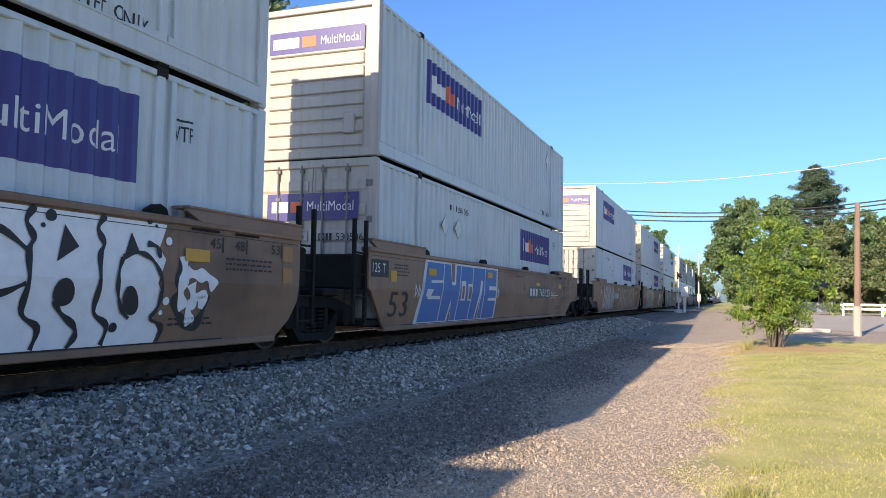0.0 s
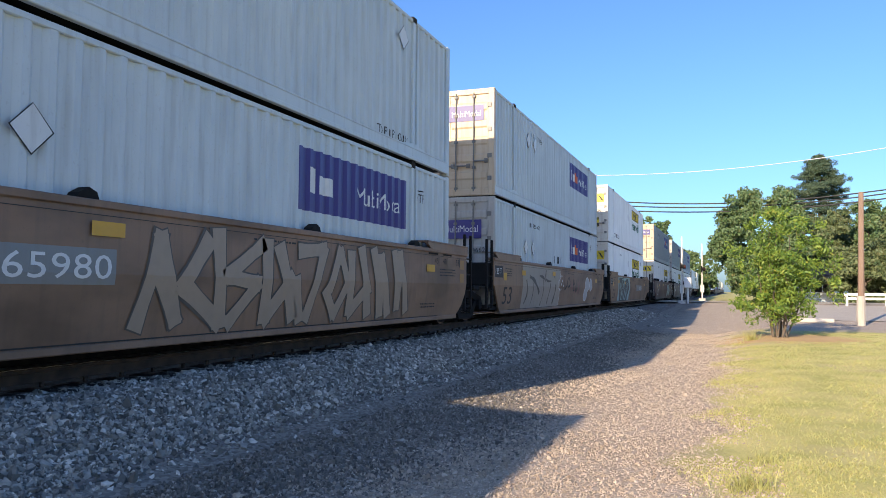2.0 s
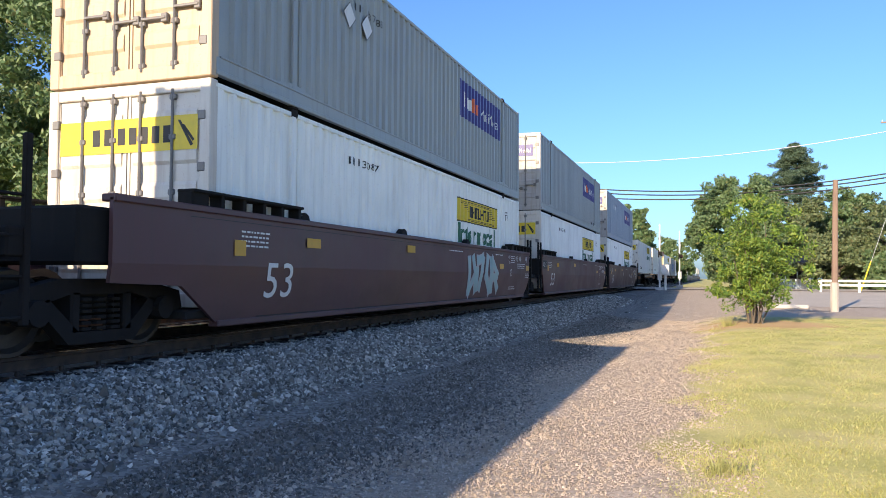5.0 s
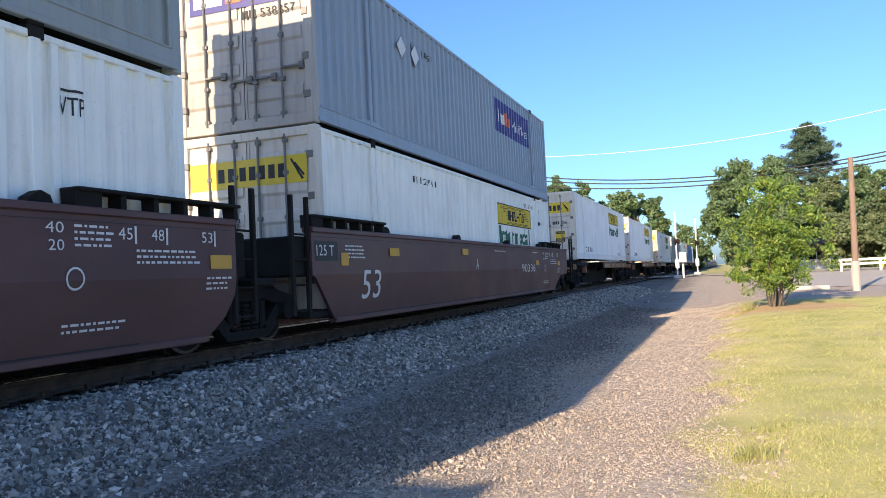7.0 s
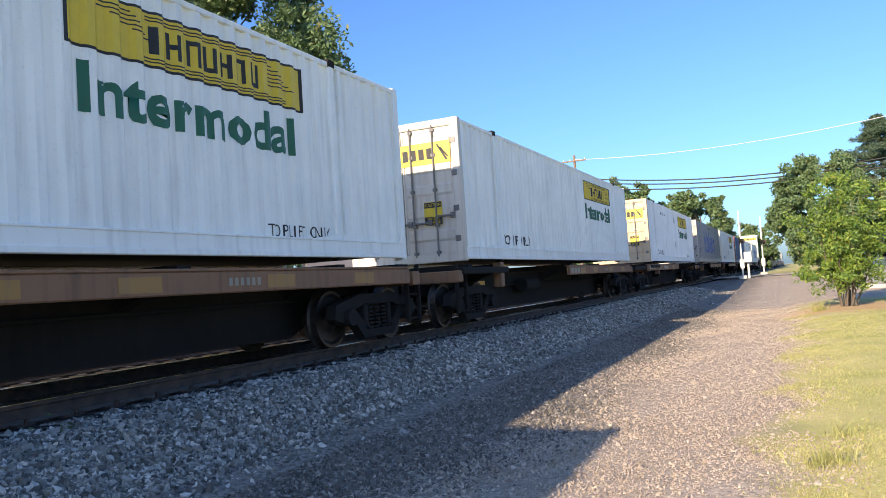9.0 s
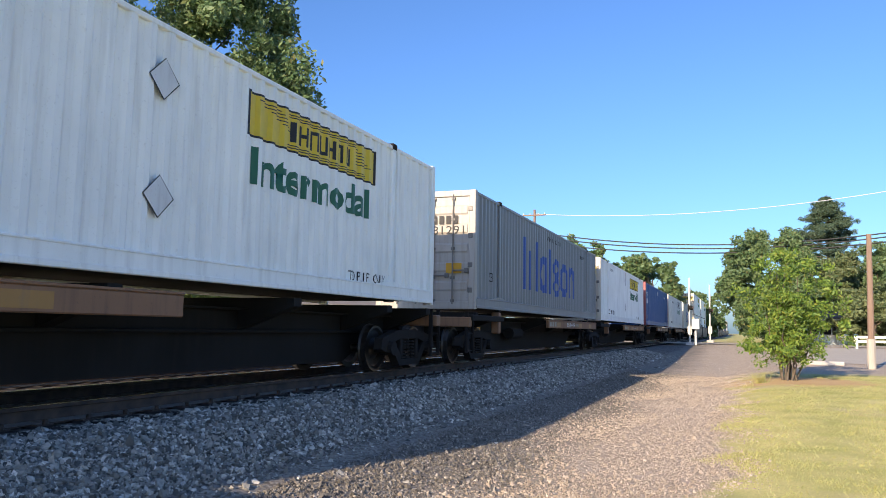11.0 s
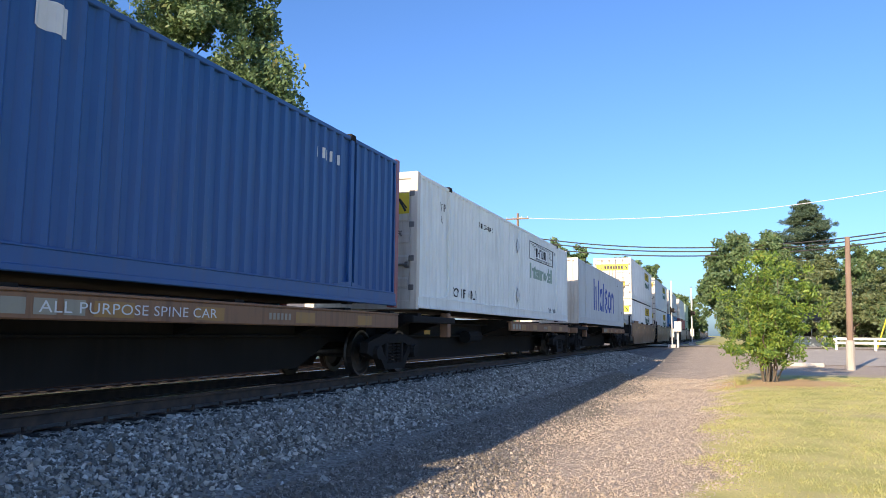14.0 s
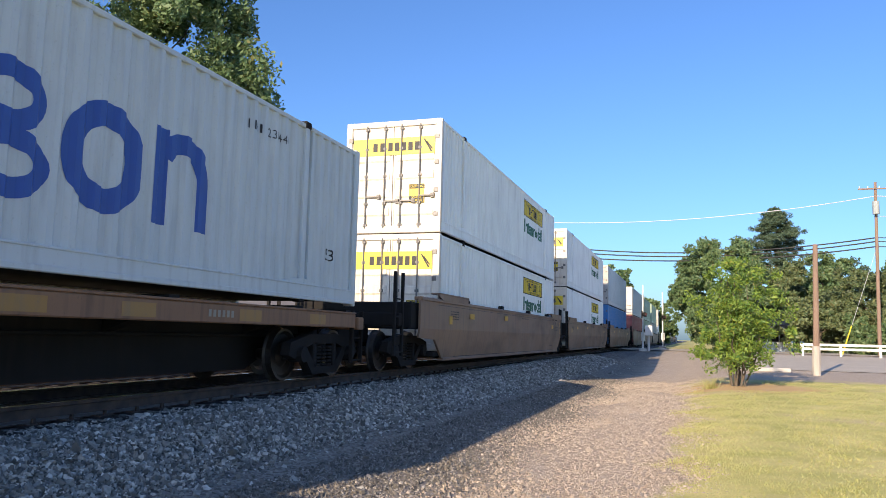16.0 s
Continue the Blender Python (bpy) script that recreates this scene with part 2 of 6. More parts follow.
M_ASPHALT = gravel_bed("grey_asphalt", (0.40, 0.36, 0.30), (0.60, 0.54, 0.45), 0.03)
M_FENCE = paint("white_painted_rail", (0.70, 0.69, 0.66), dirt=0.3)
M_CONCRETE = paint("concrete", (0.45, 0.43, 0.40), dirt=0.4, rough=0.85)
M_CABINET = paint("white_cabinet_paint", (0.58, 0.58, 0.56), dirt=0.3)
M_LENS = plain("dark_red_lens", (0.12, 0.01, 0.01), 0.2)
M_HOUSE = paint("pale_siding", (0.55, 0.60, 0.62), dirt=0.25)
M_ROOF = paint("grey_shingles", (0.15, 0.14, 0.14), dirt=0.5, rough=0.9)
M_GUY = plain("yellow_guy_guard", (0.70, 0.55, 0.04), 0.5)

# ---------------------------------------------------------------- mesh tools


class Shape:
    """Collects boxes, prisms and tubes into one mesh."""

    def __init__(self):
        self.v, self.f = [], []

    def add(self, verts, faces):
        n = len(self.v)
        self.v += [tuple(p) for p in verts]
        self.f += [tuple(i + n for i in q) for q in faces]
        return self

    def box(self, x0, x1, y0, y1, z0, z1):
        return self.add([(x, y, z) for x in (x0, x1) for y in (y0, y1) for z in (z0, z1)],
                        [(0, 1, 3, 2), (4, 6, 7, 5), (0, 4, 5, 1), (2, 3, 7, 6), (0, 2, 6, 4), (1, 5, 7, 3)])

    def block(self, x0, x1, y0, y1, z0, z1, c=0.015):
        """A box with its edges chamfered."""
        lo, hi = (x0, y0, z0), (x1, y1, z1)
        c = min(c, *(0.4 * (h - l) for l, h in zip(lo, hi)))
        bm = bmesh.new()
        bmesh.ops.create_cube(bm, size=1.0)
        for vert in bm.verts:
            vert.co = [l + (k + 0.5) * (h - l) for k, l, h in zip(vert.co, lo, hi)]
        bmesh.ops.bevel(bm, geom=bm.edges[:], offset=c, segments=1, affect="EDGES")
        bm.verts.index_update()
        self.add([q.co[:] for q in bm.verts], [[q.index for q in face.verts] for face in bm.faces])
        bm.free()
        return self

    def prism(self, outline, axis, a, b):
        """A closed outline of two coordinates, pushed along axis from a to b."""
        def at(p, k):
            q = list(p)
            q.insert(axis, k)
            return q
        n = len(outline)
        faces = [tuple(range(n)), tuple(range(2 * n - 1, n - 1, -1))]
        faces += [(i, i + n, (i + 1) % n + n, (i + 1) % n) for i in range(n)]
        return self.add([at(p, a) for p in outline] + [at(p, b) for p in outline], faces)

    def tube(self, p, q, r, r2=None, n=8):
        p, q = Vector(p), Vector(q)
        d = (q - p).normalized()
        u = d.orthogonal().normalized()
        w = d.cross(u)
        r2 = r if r2 is None else r2
        ring = [(math.cos(2 * math.pi * k / n), math.sin(2 * math.pi * k / n)) for k in range(n)]
        verts = [p + (u * a + w * b) * r for a, b in ring] + [q + (u * a + w * b) * r2 for a, b in ring]
        faces = [(k, (k + 1) % n, (k + 1) % n + n, k + n) for k in range(n)]
        return self.add(verts, faces + [tuple(range(n - 1, -1, -1)), tuple(range(n, 2 * n))])

    def mesh(self, name, *mats):
        me = bpy.data.meshes.new(name)
        me.from_pydata(self.v, [], self.f)
        bm = bmesh.new()
        bm.from_mesh(me)
        bmesh.ops.recalc_face_normals(bm, faces=bm.faces)
        bm.to_mesh(me)
        bm.free()
        for m in mats:
            me.materials.append(m)
        return me


KEPT = {}


def shared(key, make, mat):
    """One mesh for all alike pieces of one material."""
    key = (key, mat.name)
    if key not in KEPT:
        KEPT[key] = make().mesh(str(key[0]), mat)
    return KEPT[key]


def part(name, mesh, parent, label="", at=None):
    ob = new(name, mesh)
    ob.parent = parent
    if at:
        ob.location = at
    return tagged(ob, label) if label else ob


def thing(name, label, category, at=(0, 0, 0), group="", mesh=None):
    ob = new(name, mesh)
    ob.location = at
    return tagged(ob, label, category, group)


# ---------------------------------------------------------------- ground and track
RAIL_TOP, TRACK_X = 0.80, -7.115


def rise(y):
    """The path climbs gently to the level of the crossing."""
    return 0.0108 * min(max(y, -12.0), 68.0)


def low(y):
    """The path itself lies level, and climbs only shortly before the crossing."""
    k = min(max((y - 30.0) / 32.0, 0.0), 1.0)
    return rise(y) * k * k * (3 - 2 * k)


def ground_z(x, y):
    k = min(max((x + 0.9) / 2.0, 0.0), 1.0)
    k = k * k * (3 - 2 * k)
    g = low(y) + (rise(y) - low(y)) * k
    if x < -2.2:
        d = abs(x - TRACK_X)
        top = 0.52
        k = (d - 1.75) / (TRACK_X * -1 - 2.2 - 1.75)
        k = min(max(k, 0.0), 1.0)
        far = g if x > TRACK_X else 0.35
        return top + (far - top) * (1 - (1 - k) ** 1.8)
    return g


def build_ground():
    xs = sorted({*[-2000, -600, -200, -80, -40, -25, -18, -14, -11, -10], *[round(-9 + 0.25 * k, 2) for k in range(49)], 4, 5, 7, 10, 15, 25, 40, 80, 200, 600, 2000})
    ys = sorted({*[-1500, -400, -120, -50, -20], *[round(-12 + 1.0 * k, 2) for k in range(93)], 90, 100, 120, 150, 200, 300, 500, 900, 2000, 3500})
    v = [(x, y, ground_z(x, y) + (0.012 * noise.noise(Vector((x * 1.3, y * 1.3, 0))) if abs(x) < 12 else 0)) for y in ys for x in xs]
    w = len(xs)
    f = [(j * w + i, j * w + i + 1, (j + 1) * w + i + 1, (j + 1) * w + i) for j in range(len(ys) - 1) for i in range(w - 1)]
    me = bpy.data.meshes.new("ground")
    me.from_pydata(v, [], f)
    me.materials.append(M_GROUND)
    me.polygons.foreach_set("use_smooth", [True] * len(f))
    tagged(new("ground", me), "tan gravel path beside dry mown lawn", "ground", kind="structure")
    # bed of broken stone under the track
    s = Shape()
    prof = [(-9.5, -0.4), (-8.2, 0.30), (-6.6, 0.52), (-2.4, 0.54), (-1.95, 0.58), (-0.5, 0.60), (0.5, 0.60), (1.75, 0.585), (2.15, 0.50), (2.6, 0.34), (3.0, 0.20), (3.3, 0.09), (3.5, -0.4)]
    vs, n = [], len(prof)
    bands = [-60, -20, -8, 0, 8, 16, 24, 32, 40, 48, 56, 64, 100, 200, 400, 800]
    for y in bands:
        for x, z in prof:
            g = low(y)
            zz = z if z < 0 else 0.6 - (0.6 - z) / 0.6 * (0.6 - g + 0.0) if x > 1.0 else z
            vs.append((TRACK_X + x, y, max(zz, -0.4)))
    fs = [(j * n + i, j * n + i + 1, (j + 1) * n + i + 1, (j + 1) * n + i) for j in range(len(bands) - 1) for i in range(n - 1)]
    s.add(vs, fs)
    tagged(new("ballast_bed", s.mesh("ballast_bed", M_BED)), "grey crushed-stone ballast bed under the track", "ballast", kind="structure")


def bed_z(x, y):
    d = x - TRACK_X
    pts = [(0.5, 0.60), (1.75, 0.585), (2.15, 0.50), (2.6, 0.34), (3.0, 0.20), (3.3, 0.09), (4.2, 0.0)]
    z = np.interp(d, [a for a, b in pts], [b for a, b in pts])
    k = np.clip((y - 30.0) / 32.0, 0, 1)
    g = 0.0108 * np.clip(y, -12, 68) * k * k * (3 - 2 * k)
    return 0.6 - (0.6 - z) / 0.6 * (0.6 - g)


def scatter(name, label, category, mat, spots, sizes, seed, flat=0.75):
    """Broken stones: squashed, twisted octahedra joined in one mesh."""
    rng = np.random.default_rng(seed)
    n = len(spots)
    base = np.array([(1, 0, 0), (-1, 0, 0), (0, 1, 0), (0, -1, 0), (0, 0, 1), (0, 0, -1), (.7, .7, .5), (-.7, .6, -.4)], float)
    tri = np.array([(0, 2, 6), (2, 4, 6), (4, 0, 6), (2, 1, 4), (1, 3, 4), (3, 0, 4), (2, 0, 5), (1, 2, 7), (2, 5, 7), (5, 1, 7), (3, 1, 5), (0, 3, 5)])
    v = base[None] * rng.uniform(0.6, 1.15, (n, 8, 1)) * np.stack([rng.uniform(.7, 1.3, n), rng.uniform(.6, 1.1, n), rng.uniform(.45, .9, n) * flat / 0.75], -1)[:, None]
    q = rng.normal(size=(n, 4))
    q /= np.linalg.norm(q, axis=1)[:, None]
    w, x, y, z = q.T
    rot = np.stack([1 - 2 * (y * y + z * z), 2 * (x * y - z * w), 2 * (x * z + y * w), 2 * (x * y + z * w), 1 - 2 * (x * x + z * z), 2 * (y * z - x * w), 2 * (x * z - y * w), 2 * (y * z + x * w), 1 - 2 * (x * x + y * y)], -1).reshape(n, 3, 3)
    v = np.einsum("nij,nkj->nki", rot, v) * sizes[:, None, None] + spots[:, None]
    f = (tri[None] + 8 * np.arange(n)[:, None, None]).reshape(-1, 3)
    me = bpy.data.meshes.new(name)
    me.from_pydata(v.reshape(-1, 3), [], f)
    me.materials.append(mat)
    return tagged(new(name, me), label, category, kind="stuff")


def build_stones():
    rng = np.random.default_rng(5)
    n = 110000
    y = 3.0 + 42 * rng.random(n) ** 1.9
    d = rng.random(n)
    x = TRACK_X + 1.05 + 2.25 * d + np.where(d > 0.8, 0.9 * rng.random(n) ** 2, 0)
    size = np.exp(rng.normal(math.log(0.0195), 0.38, n)) * (1 + 0.012 * y)
    z = bed_z(x, y) + size * 0.25
    scatter("ballast_stones", "loose grey crushed-stone ballast beside the rails", "ballast", M_BALLAST, np.stack([x, y, z], -1), size, 6)
    n = 90000
    y = 4.0 + 26 * rng.random(n) ** 2.0
    x = -3.9 + 4.3 * rng.random(n)
    keep = x < 0.12 + 0.3 * np.sin(y * 2.1) + rng.normal(0, 0.15, n) + 0.15 * np.sin(y * 5.3)
    x, y = x[keep], y[keep]
    size = np.exp(rng.normal(math.log(0.0095), 0.35, len(x))) * (1 + 0.012 * y) * np.where(x < -2.0 + 0.4 * np.sin(y), 1.5, 1.0)
    z = np.array([ground_z(a, b) for a, b in zip(x, y)]) + size * 0.2
    # sparser stones on the far end of the path and the lot's edge
    fy = 27 + 37.3 * rng.random(17000)
    fx = -3.3 + (4.5 + 0.38 * (fy - 24)) * rng.random(17000)
    far = (fx < 1.2 + 0.1 * (fy - 27)) | (fy > 31)
    fx, fy = fx[far], fy[far]
    fs = np.exp(rng.normal(math.log(0.013), 0.3, len(fx)))
    x, y, size = np.concatenate([x, fx]), np.concatenate([y, fy]), np.concatenate([size, fs])
    z = np.concatenate([z, [ground_z(a, b) + c * 0.2 for a, b, c in zip(fx, fy, fs)]])
    spots = np.stack([x, y, z], -1)
    # stones nearer the track get the darker material
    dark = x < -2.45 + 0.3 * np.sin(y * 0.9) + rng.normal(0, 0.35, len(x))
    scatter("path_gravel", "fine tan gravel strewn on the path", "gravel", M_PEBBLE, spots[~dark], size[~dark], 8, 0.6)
    scatter("trackside_gravel", "dark fine gravel between ballast and path", "gravel", M_DARKGRAVEL, spots[dark], size[dark], 11, 0.6)


def build_grass():
    rng = np.random.default_rng(9)
    n = 150000
    y = 5.0 + 23 * rng.random(n) ** 1.7
    x = -0.5 + 16 * rng.random(n) ** 1.4 * (0.35 + y / 28)
    edge = -0.25 + 0.25 * np.sin(y * 1.7) + 0.15 * np.sin(y * 4.1) + np.where(y > 19, (y - 19) * 0.25, 0)
    clump = np.sin(x * 3.1 + 1.3 * np.sin(y * 2.2)) * np.sin(y * 2.7 + np.sin(x * 1.9))
    keep = (x > edge) & (rng.random(n) < 0.45 + 0.55 * (clump > -0.2)) & (rng.random(n) < np.clip((x - edge) * 2.5, 0.12, 1))
    keep &= (x - 1.35) ** 2 + (y - 24.5) ** 2 > 3.2 * (0.7 + 0.3 * rng.random(n))
    x, y, clump = x[keep], y[keep], clump[keep]
    n = len(x)
    z = np.array([ground_z(a, b) for a, b in zip(x, y)])
    h = rng.uniform(0.008, 0.026, n) * (1 + 0.5 * (clump > 0.4))
    a = rng.uniform(0, 2 * np.pi, n)
    wdt = 0.003 + 0.00045 * y
    lean = rng.normal(0, 0.5, (n, 2)) * h[:, None]
    p = np.stack([x, y, z], -1)
    side = np.stack([np.cos(a) * wdt, np.sin(a) * wdt, 0 * a], -1)
    tip = p + np.stack([lean[:, 0], lean[:, 1], h], -1)
    v = np.stack([p - side, p + side, tip], 1).reshape(-1, 3)
    me = bpy.data.meshes.new("lawn_grass")
    me.from_pydata(v, [], np.arange(3 * n).reshape(-1, 3))
    me.materials.append(M_GRASS)
    tagged(new("lawn_grass", me), "short sun-dried mown grass of the lawn", "grass", kind="stuff")
    # taller tufts at the ragged edge of the gravel
    rng = np.random.default_rng(10)
    vs = []
    for cx, cy, cn, ch in ((0.12, 6.6, 150, 0.16), (0.3, 7.6, 70, 0.1), (-0.15, 10.5, 60, 0.09), (-0.3, 14.0, 60, 0.1), (0.5, 23.9, 160, 0.35), (0.1, 22.6, 60, 0.15)):
        for _ in range(cn):
            bx, by = cx + rng.normal(0, 0.09), cy + rng.normal(0, 0.09)
            bz = max(ground_z(bx, by), float(bed_z(bx, by)) if bx < -3.4 else -9)
            ang, hh = rng.uniform(0, 6.28), ch * rng.uniform(0.4, 1.1)
            dx, dy = rng.normal(0, 0.5, 2) * hh
            w = 0.006
            vs += [(bx - w * math.cos(ang), by - w * math.sin(ang), bz), (bx + w * math.cos(ang), by + w * math.sin(ang), bz), (bx + dx, by + dy, bz + hh)]
    weed = []
    for _ in range(260):
        bx, by = -5.7 + rng.normal(0, 0.11), 4.55 + rng.normal(0, 0.14)
        bz = 0.42 + abs(rng.normal(0, 0.09))
        d = rng.normal(0, 1, 3)
        d *= 0.035 / np.linalg.norm(d)
        e = np.cross(d, rng.normal(0, 1, 3))
        e *= 0.014 / np.linalg.norm(e)
        o = np.array((bx, by, bz))
        weed += [tuple(o - d), tuple(o + e), tuple(o + d), tuple(o - e)]
    me = bpy.data.meshes.new("weed")
    me.from_pydata(weed, [], np.arange(len(weed)).reshape(-1, 4))
    me.materials.append(M_DARKLEAF)
    tagged(new("trackside_weed", me), "dark green leafy weed growing from the ballast", "weed", kind="stuff")
    me = bpy.data.meshes.new("weed_tufts")
    me.from_pydata(vs, [], np.arange(len(vs)).reshape(-1, 3))
    me.materials.append(M_GRASS)
    tagged(new("weed_tufts", me), "straggling weed tufts at the gravel edge", "weeds", kind="stuff")


def build_track():
    track = thing("railway_track", "rusty steel rails on dark timber sleepers", "railway track")
    track["kind"] = "structure"
    t = RAIL_TOP
    prof = [(-0.075, t - 0.18), (0.075, t - 0.18), (0.075, t - 0.168), (0.012, t - 0.145), (0.012, t - 0.045), (0.036, t - 0.035), (0.036, t - 0.006), (0.028, t), (-0.028, t), (-0.036, t - 0.006), (-0.036, t - 0.035), (-0.012, t - 0.045), (-0.012, t - 0.145), (-0.075, t - 0.168)]
    for side in (-0.755, 0.755):
        part("rail", Shape().prism([(TRACK_X + side + a, b) for a, b in prof], 1, -60, 700).mesh("rail", M_RAIL), track)
    second = thing("railway_track", "second pair of rails beyond the train", "railway track")
    second["kind"] = "structure"
    for side in (-0.755, 0.755):
        part("rail", Shape().prism([(TRACK_X - 4.4 + side + a, b - 0.06) for a, b in prof], 1, -60, 700).mesh("rail", M_RAIL), second)
    rows = Shape()
    for k in range(260):
        rows.box(TRACK_X - 5.7, TRACK_X - 3.1, -8 + 0.5 * k, -7.77 + 0.5 * k, t - 0.44, t - 0.245)
    tagged(part("sleepers", rows.mesh("sleepers", M_TIE), second), kind="stuff")
    tie = Shape().block(-1.3, 1.3, -0.115, 0.115, -0.2, 0.0, 0.02).mesh("sleeper", M_TIE)
    plate = Shape().box(-0.17, 0.17, -0.09, 0.09, 0, 0.014).mesh("tie_plate", M_RAIL)
    rng = random.Random(3)
    for k in range(240):
        y = -8 + 0.5 * k
        ob = part("sleeper", tie, track, at=(TRACK_X + rng.uniform(-0.03, 0.03), y, t - 0.18))
        ob.rotation_euler = (0, 0, rng.uniform(-0.012, 0.012))
        if 2 < y < 22:
            part("tie_plate", plate, ob, at=(0.755, 0, 0))
            part("spike", shared("spike", lambda: Shape().block(-0.02, 0.02, -0.02, 0.02, 0, 0.045, 0.006), M_RAIL), ob, at=(0.87, 0.04, 0.012))
    far = Shape()
    for k in range(400):
        far.box(TRACK_X - 1.3, TRACK_X + 1.3, 112 + 0.5 * k, 112.23 + 0.5 * k, t - 0.38, t - 0.18)
    tagged(part("sleepers", far.mesh("sleepers", M_TIE), track), kind="stuff")


# ---------------------------------------------------------------- containers
L, W, H = 16.15, 1.295, 2.86
PITCH = 0.288
PEAK, DIP = W - 0.006, W - 0.050


def skin(y):
    """Outward place of the corrugated side at y."""
    u = (y - 0.2) % PITCH / PITCH
    if y < 0.2 or y > L - 0.2:
        return PEAK
    if 1.84 < y < 2.18 or L - 2.18 < y < L - 1.84:
        return DIP
    if u < 0.28:
        return PEAK
    if u < 0.48:
        return PEAK + (DIP - PEAK) * (u - 0.28) / 0.2
    if u < 0.80:
        return DIP
    return DIP + (PEAK - DIP) * (u - 0.80) / 0.2


def breaks(a, b):
    out = {a, b}
    k = math.floor((a - 0.2) / PITCH) - 1
    while 0.2 + k * PITCH < b + PITCH:
        for u in (0, 0.28, 0.48, 0.80):
            y = 0.2 + (k + u) * PITCH
            if a < y < b:
                out.add(y)
        k += 1
    for y in (0.2, 1.84, 2.18, L - 2.18, L - 1.84, L - 0.2):
        for e in (-0.0005, 0.0005):
            if a < y + e < b:
                out.add(y + e)
    return sorted(out)


def side_shape(sign):
    ys = breaks(0.1, L - 0.1)
    n = len(ys)
    s = Shape()
    s.add([(sign * skin(y), y, z) for z in (0.26, H - 0.07) for y in ys] + [(sign * (DIP - 0.03), y, z) for z in (0.16, H - 0.07) for y in ys],
          [(i, i + 1, n + i + 1, n + i) for i in range(n - 1)] + [(2 * n + i, 3 * n + i, 3 * n + i + 1, 2 * n + i + 1) for i in range(n - 1)])
    return s


def wrap(bm, depth):
    """Lay flat shapes (y along the side, z up) on the corrugated side."""
    ys = [q.co.y for q in bm.verts]
    for y in breaks(min(ys), max(ys))[1:-1]:
        bmesh.ops.bisect_plane(bm, geom=bm.verts[:] + bm.edges[:] + bm.faces[:], plane_co=(0, y, 0), plane_no=(0, 1, 0), dist=1e-5)
    for q in bm.verts:
        q.co.x = skin(q.co.y) + depth


def film_mesh(name, polys, mat, depth=0.003, on=None):
    """Flat film of one colour: outlines in (y, z). on: 'side' follows the corrugation, else a plane x = on."""
    bm = bmesh.new()
    for poly in polys:
        bm.faces.new([bm.verts.new((0, a, b)) for a, b in poly])
    if on == "side":
        bm.normal_update()
        bmesh.ops.triangulate(bm, faces=[f for f in bm.faces if len(f.verts) > 4], ngon_method="EAR_CLIP")
        wrap(bm, depth)
    else:
        for q in bm.verts:
            q.co.x = on + depth
    for f in bm.faces:
        f.normal_update()
        if f.normal.x < 0:
            f.normal_flip()
    me = bpy.data.meshes.new(name)
    bm.to_mesh(me)
    bm.free()
    me.materials.append(mat)
    return me


def letters(text, bold=0.0):
    """The outlines of a word as a flat mesh one unit high, origin at its lower left."""
    if ("abc", text, bold) not in KEPT:
        cu = bpy.data.curves.new("word", "FONT")
        cu.body, cu.resolution_u, cu.offset, cu.space_character = text, 3, bold, 1.04 + 2.5 * bold
        ob = bpy.data.objects.new("word", cu)
        scene.collection.objects.link(ob)
        dg = bpy.context.evaluated_depsgraph_get()
        me = bpy.data.meshes.new_from_object(ob.evaluated_get(dg))
        bpy.data.objects.remove(ob)
        KEPT["abc", text, bold] = me
    return KEPT["abc", text, bold]


def writing(text, mat, place, y0, y1, z0, z1, parent, depth=0.006, name="lettering", label="", bold=0.0):
    """A word filling y0..y1 by z0..z1 on the side (place 'side' or a plane x) or, with place 'front', x0..x1 on the end."""
    src = letters(text, bold)
    xs, ys = [q.co.x for q in src.vertices], [q.co.y for q in src.vertices]
    bm = bmesh.new()
    bm.from_mesh(src)
    kx, ky = (y1 - y0) / max(max(xs) - min(xs), 1e-6), (z1 - z0) / max(max(ys) - min(ys), 1e-6)
    for q in bm.verts:
        a, b = y0 + (q.co.x - min(xs)) * kx, z0 + (q.co.y - min(ys)) * ky
        q.co = (a, depth, b) if place == "front" else (0, a, b)
    if place == "side":
        wrap(bm, depth)
    elif place != "front":
        for q in bm.verts:
            q.co.x = place + depth
    me = bpy.data.meshes.new(name)
    bm.to_mesh(me)
    bm.free()
    me.materials.append(mat)
    return part(name, me, parent, label)


def rect(a, b, c, d):
    return [(a, c), (b, c), (b, d), (a, d)]


def ring(cy, cz, ry, rz, t, n=30):
    """A band round an ellipse, as quads."""
    out = []
    for k in range(n):
        a, b = 2 * math.pi * k / n, 2 * math.pi * (k + 1) / n
        out.append([(cy + ry * math.cos(a), cz + rz * math.sin(a)), (cy + ry * math.cos(b), cz + rz * math.sin(b)),
                    (cy + (ry - t) * math.cos(b), cz + (rz - t) * math.sin(b)), (cy + (ry - t) * math.cos(a), cz + (rz - t) * math.sin(a))])
    return out


def front_film(name, polys, mat, parent, y, label="", joined=False):
    """Flat film on the end wall, one part a piece."""
    ob = None
    for group in ([polys] if joined else [[q] for q in polys]):
        bm = bmesh.new()
        for poly in group:
            bm.faces.new([bm.verts.new((a, y, b)) for a, b in poly])
        me = bpy.data.meshes.new(name)
        bm.to_mesh(me)
        bm.free()
        me.materials.append(mat)
        ob = part(name, me, parent, label)
    return ob


def lift(polys, dy, dz):
    return [[(a + dy, b + dz) for a, b in q] for q in polys]


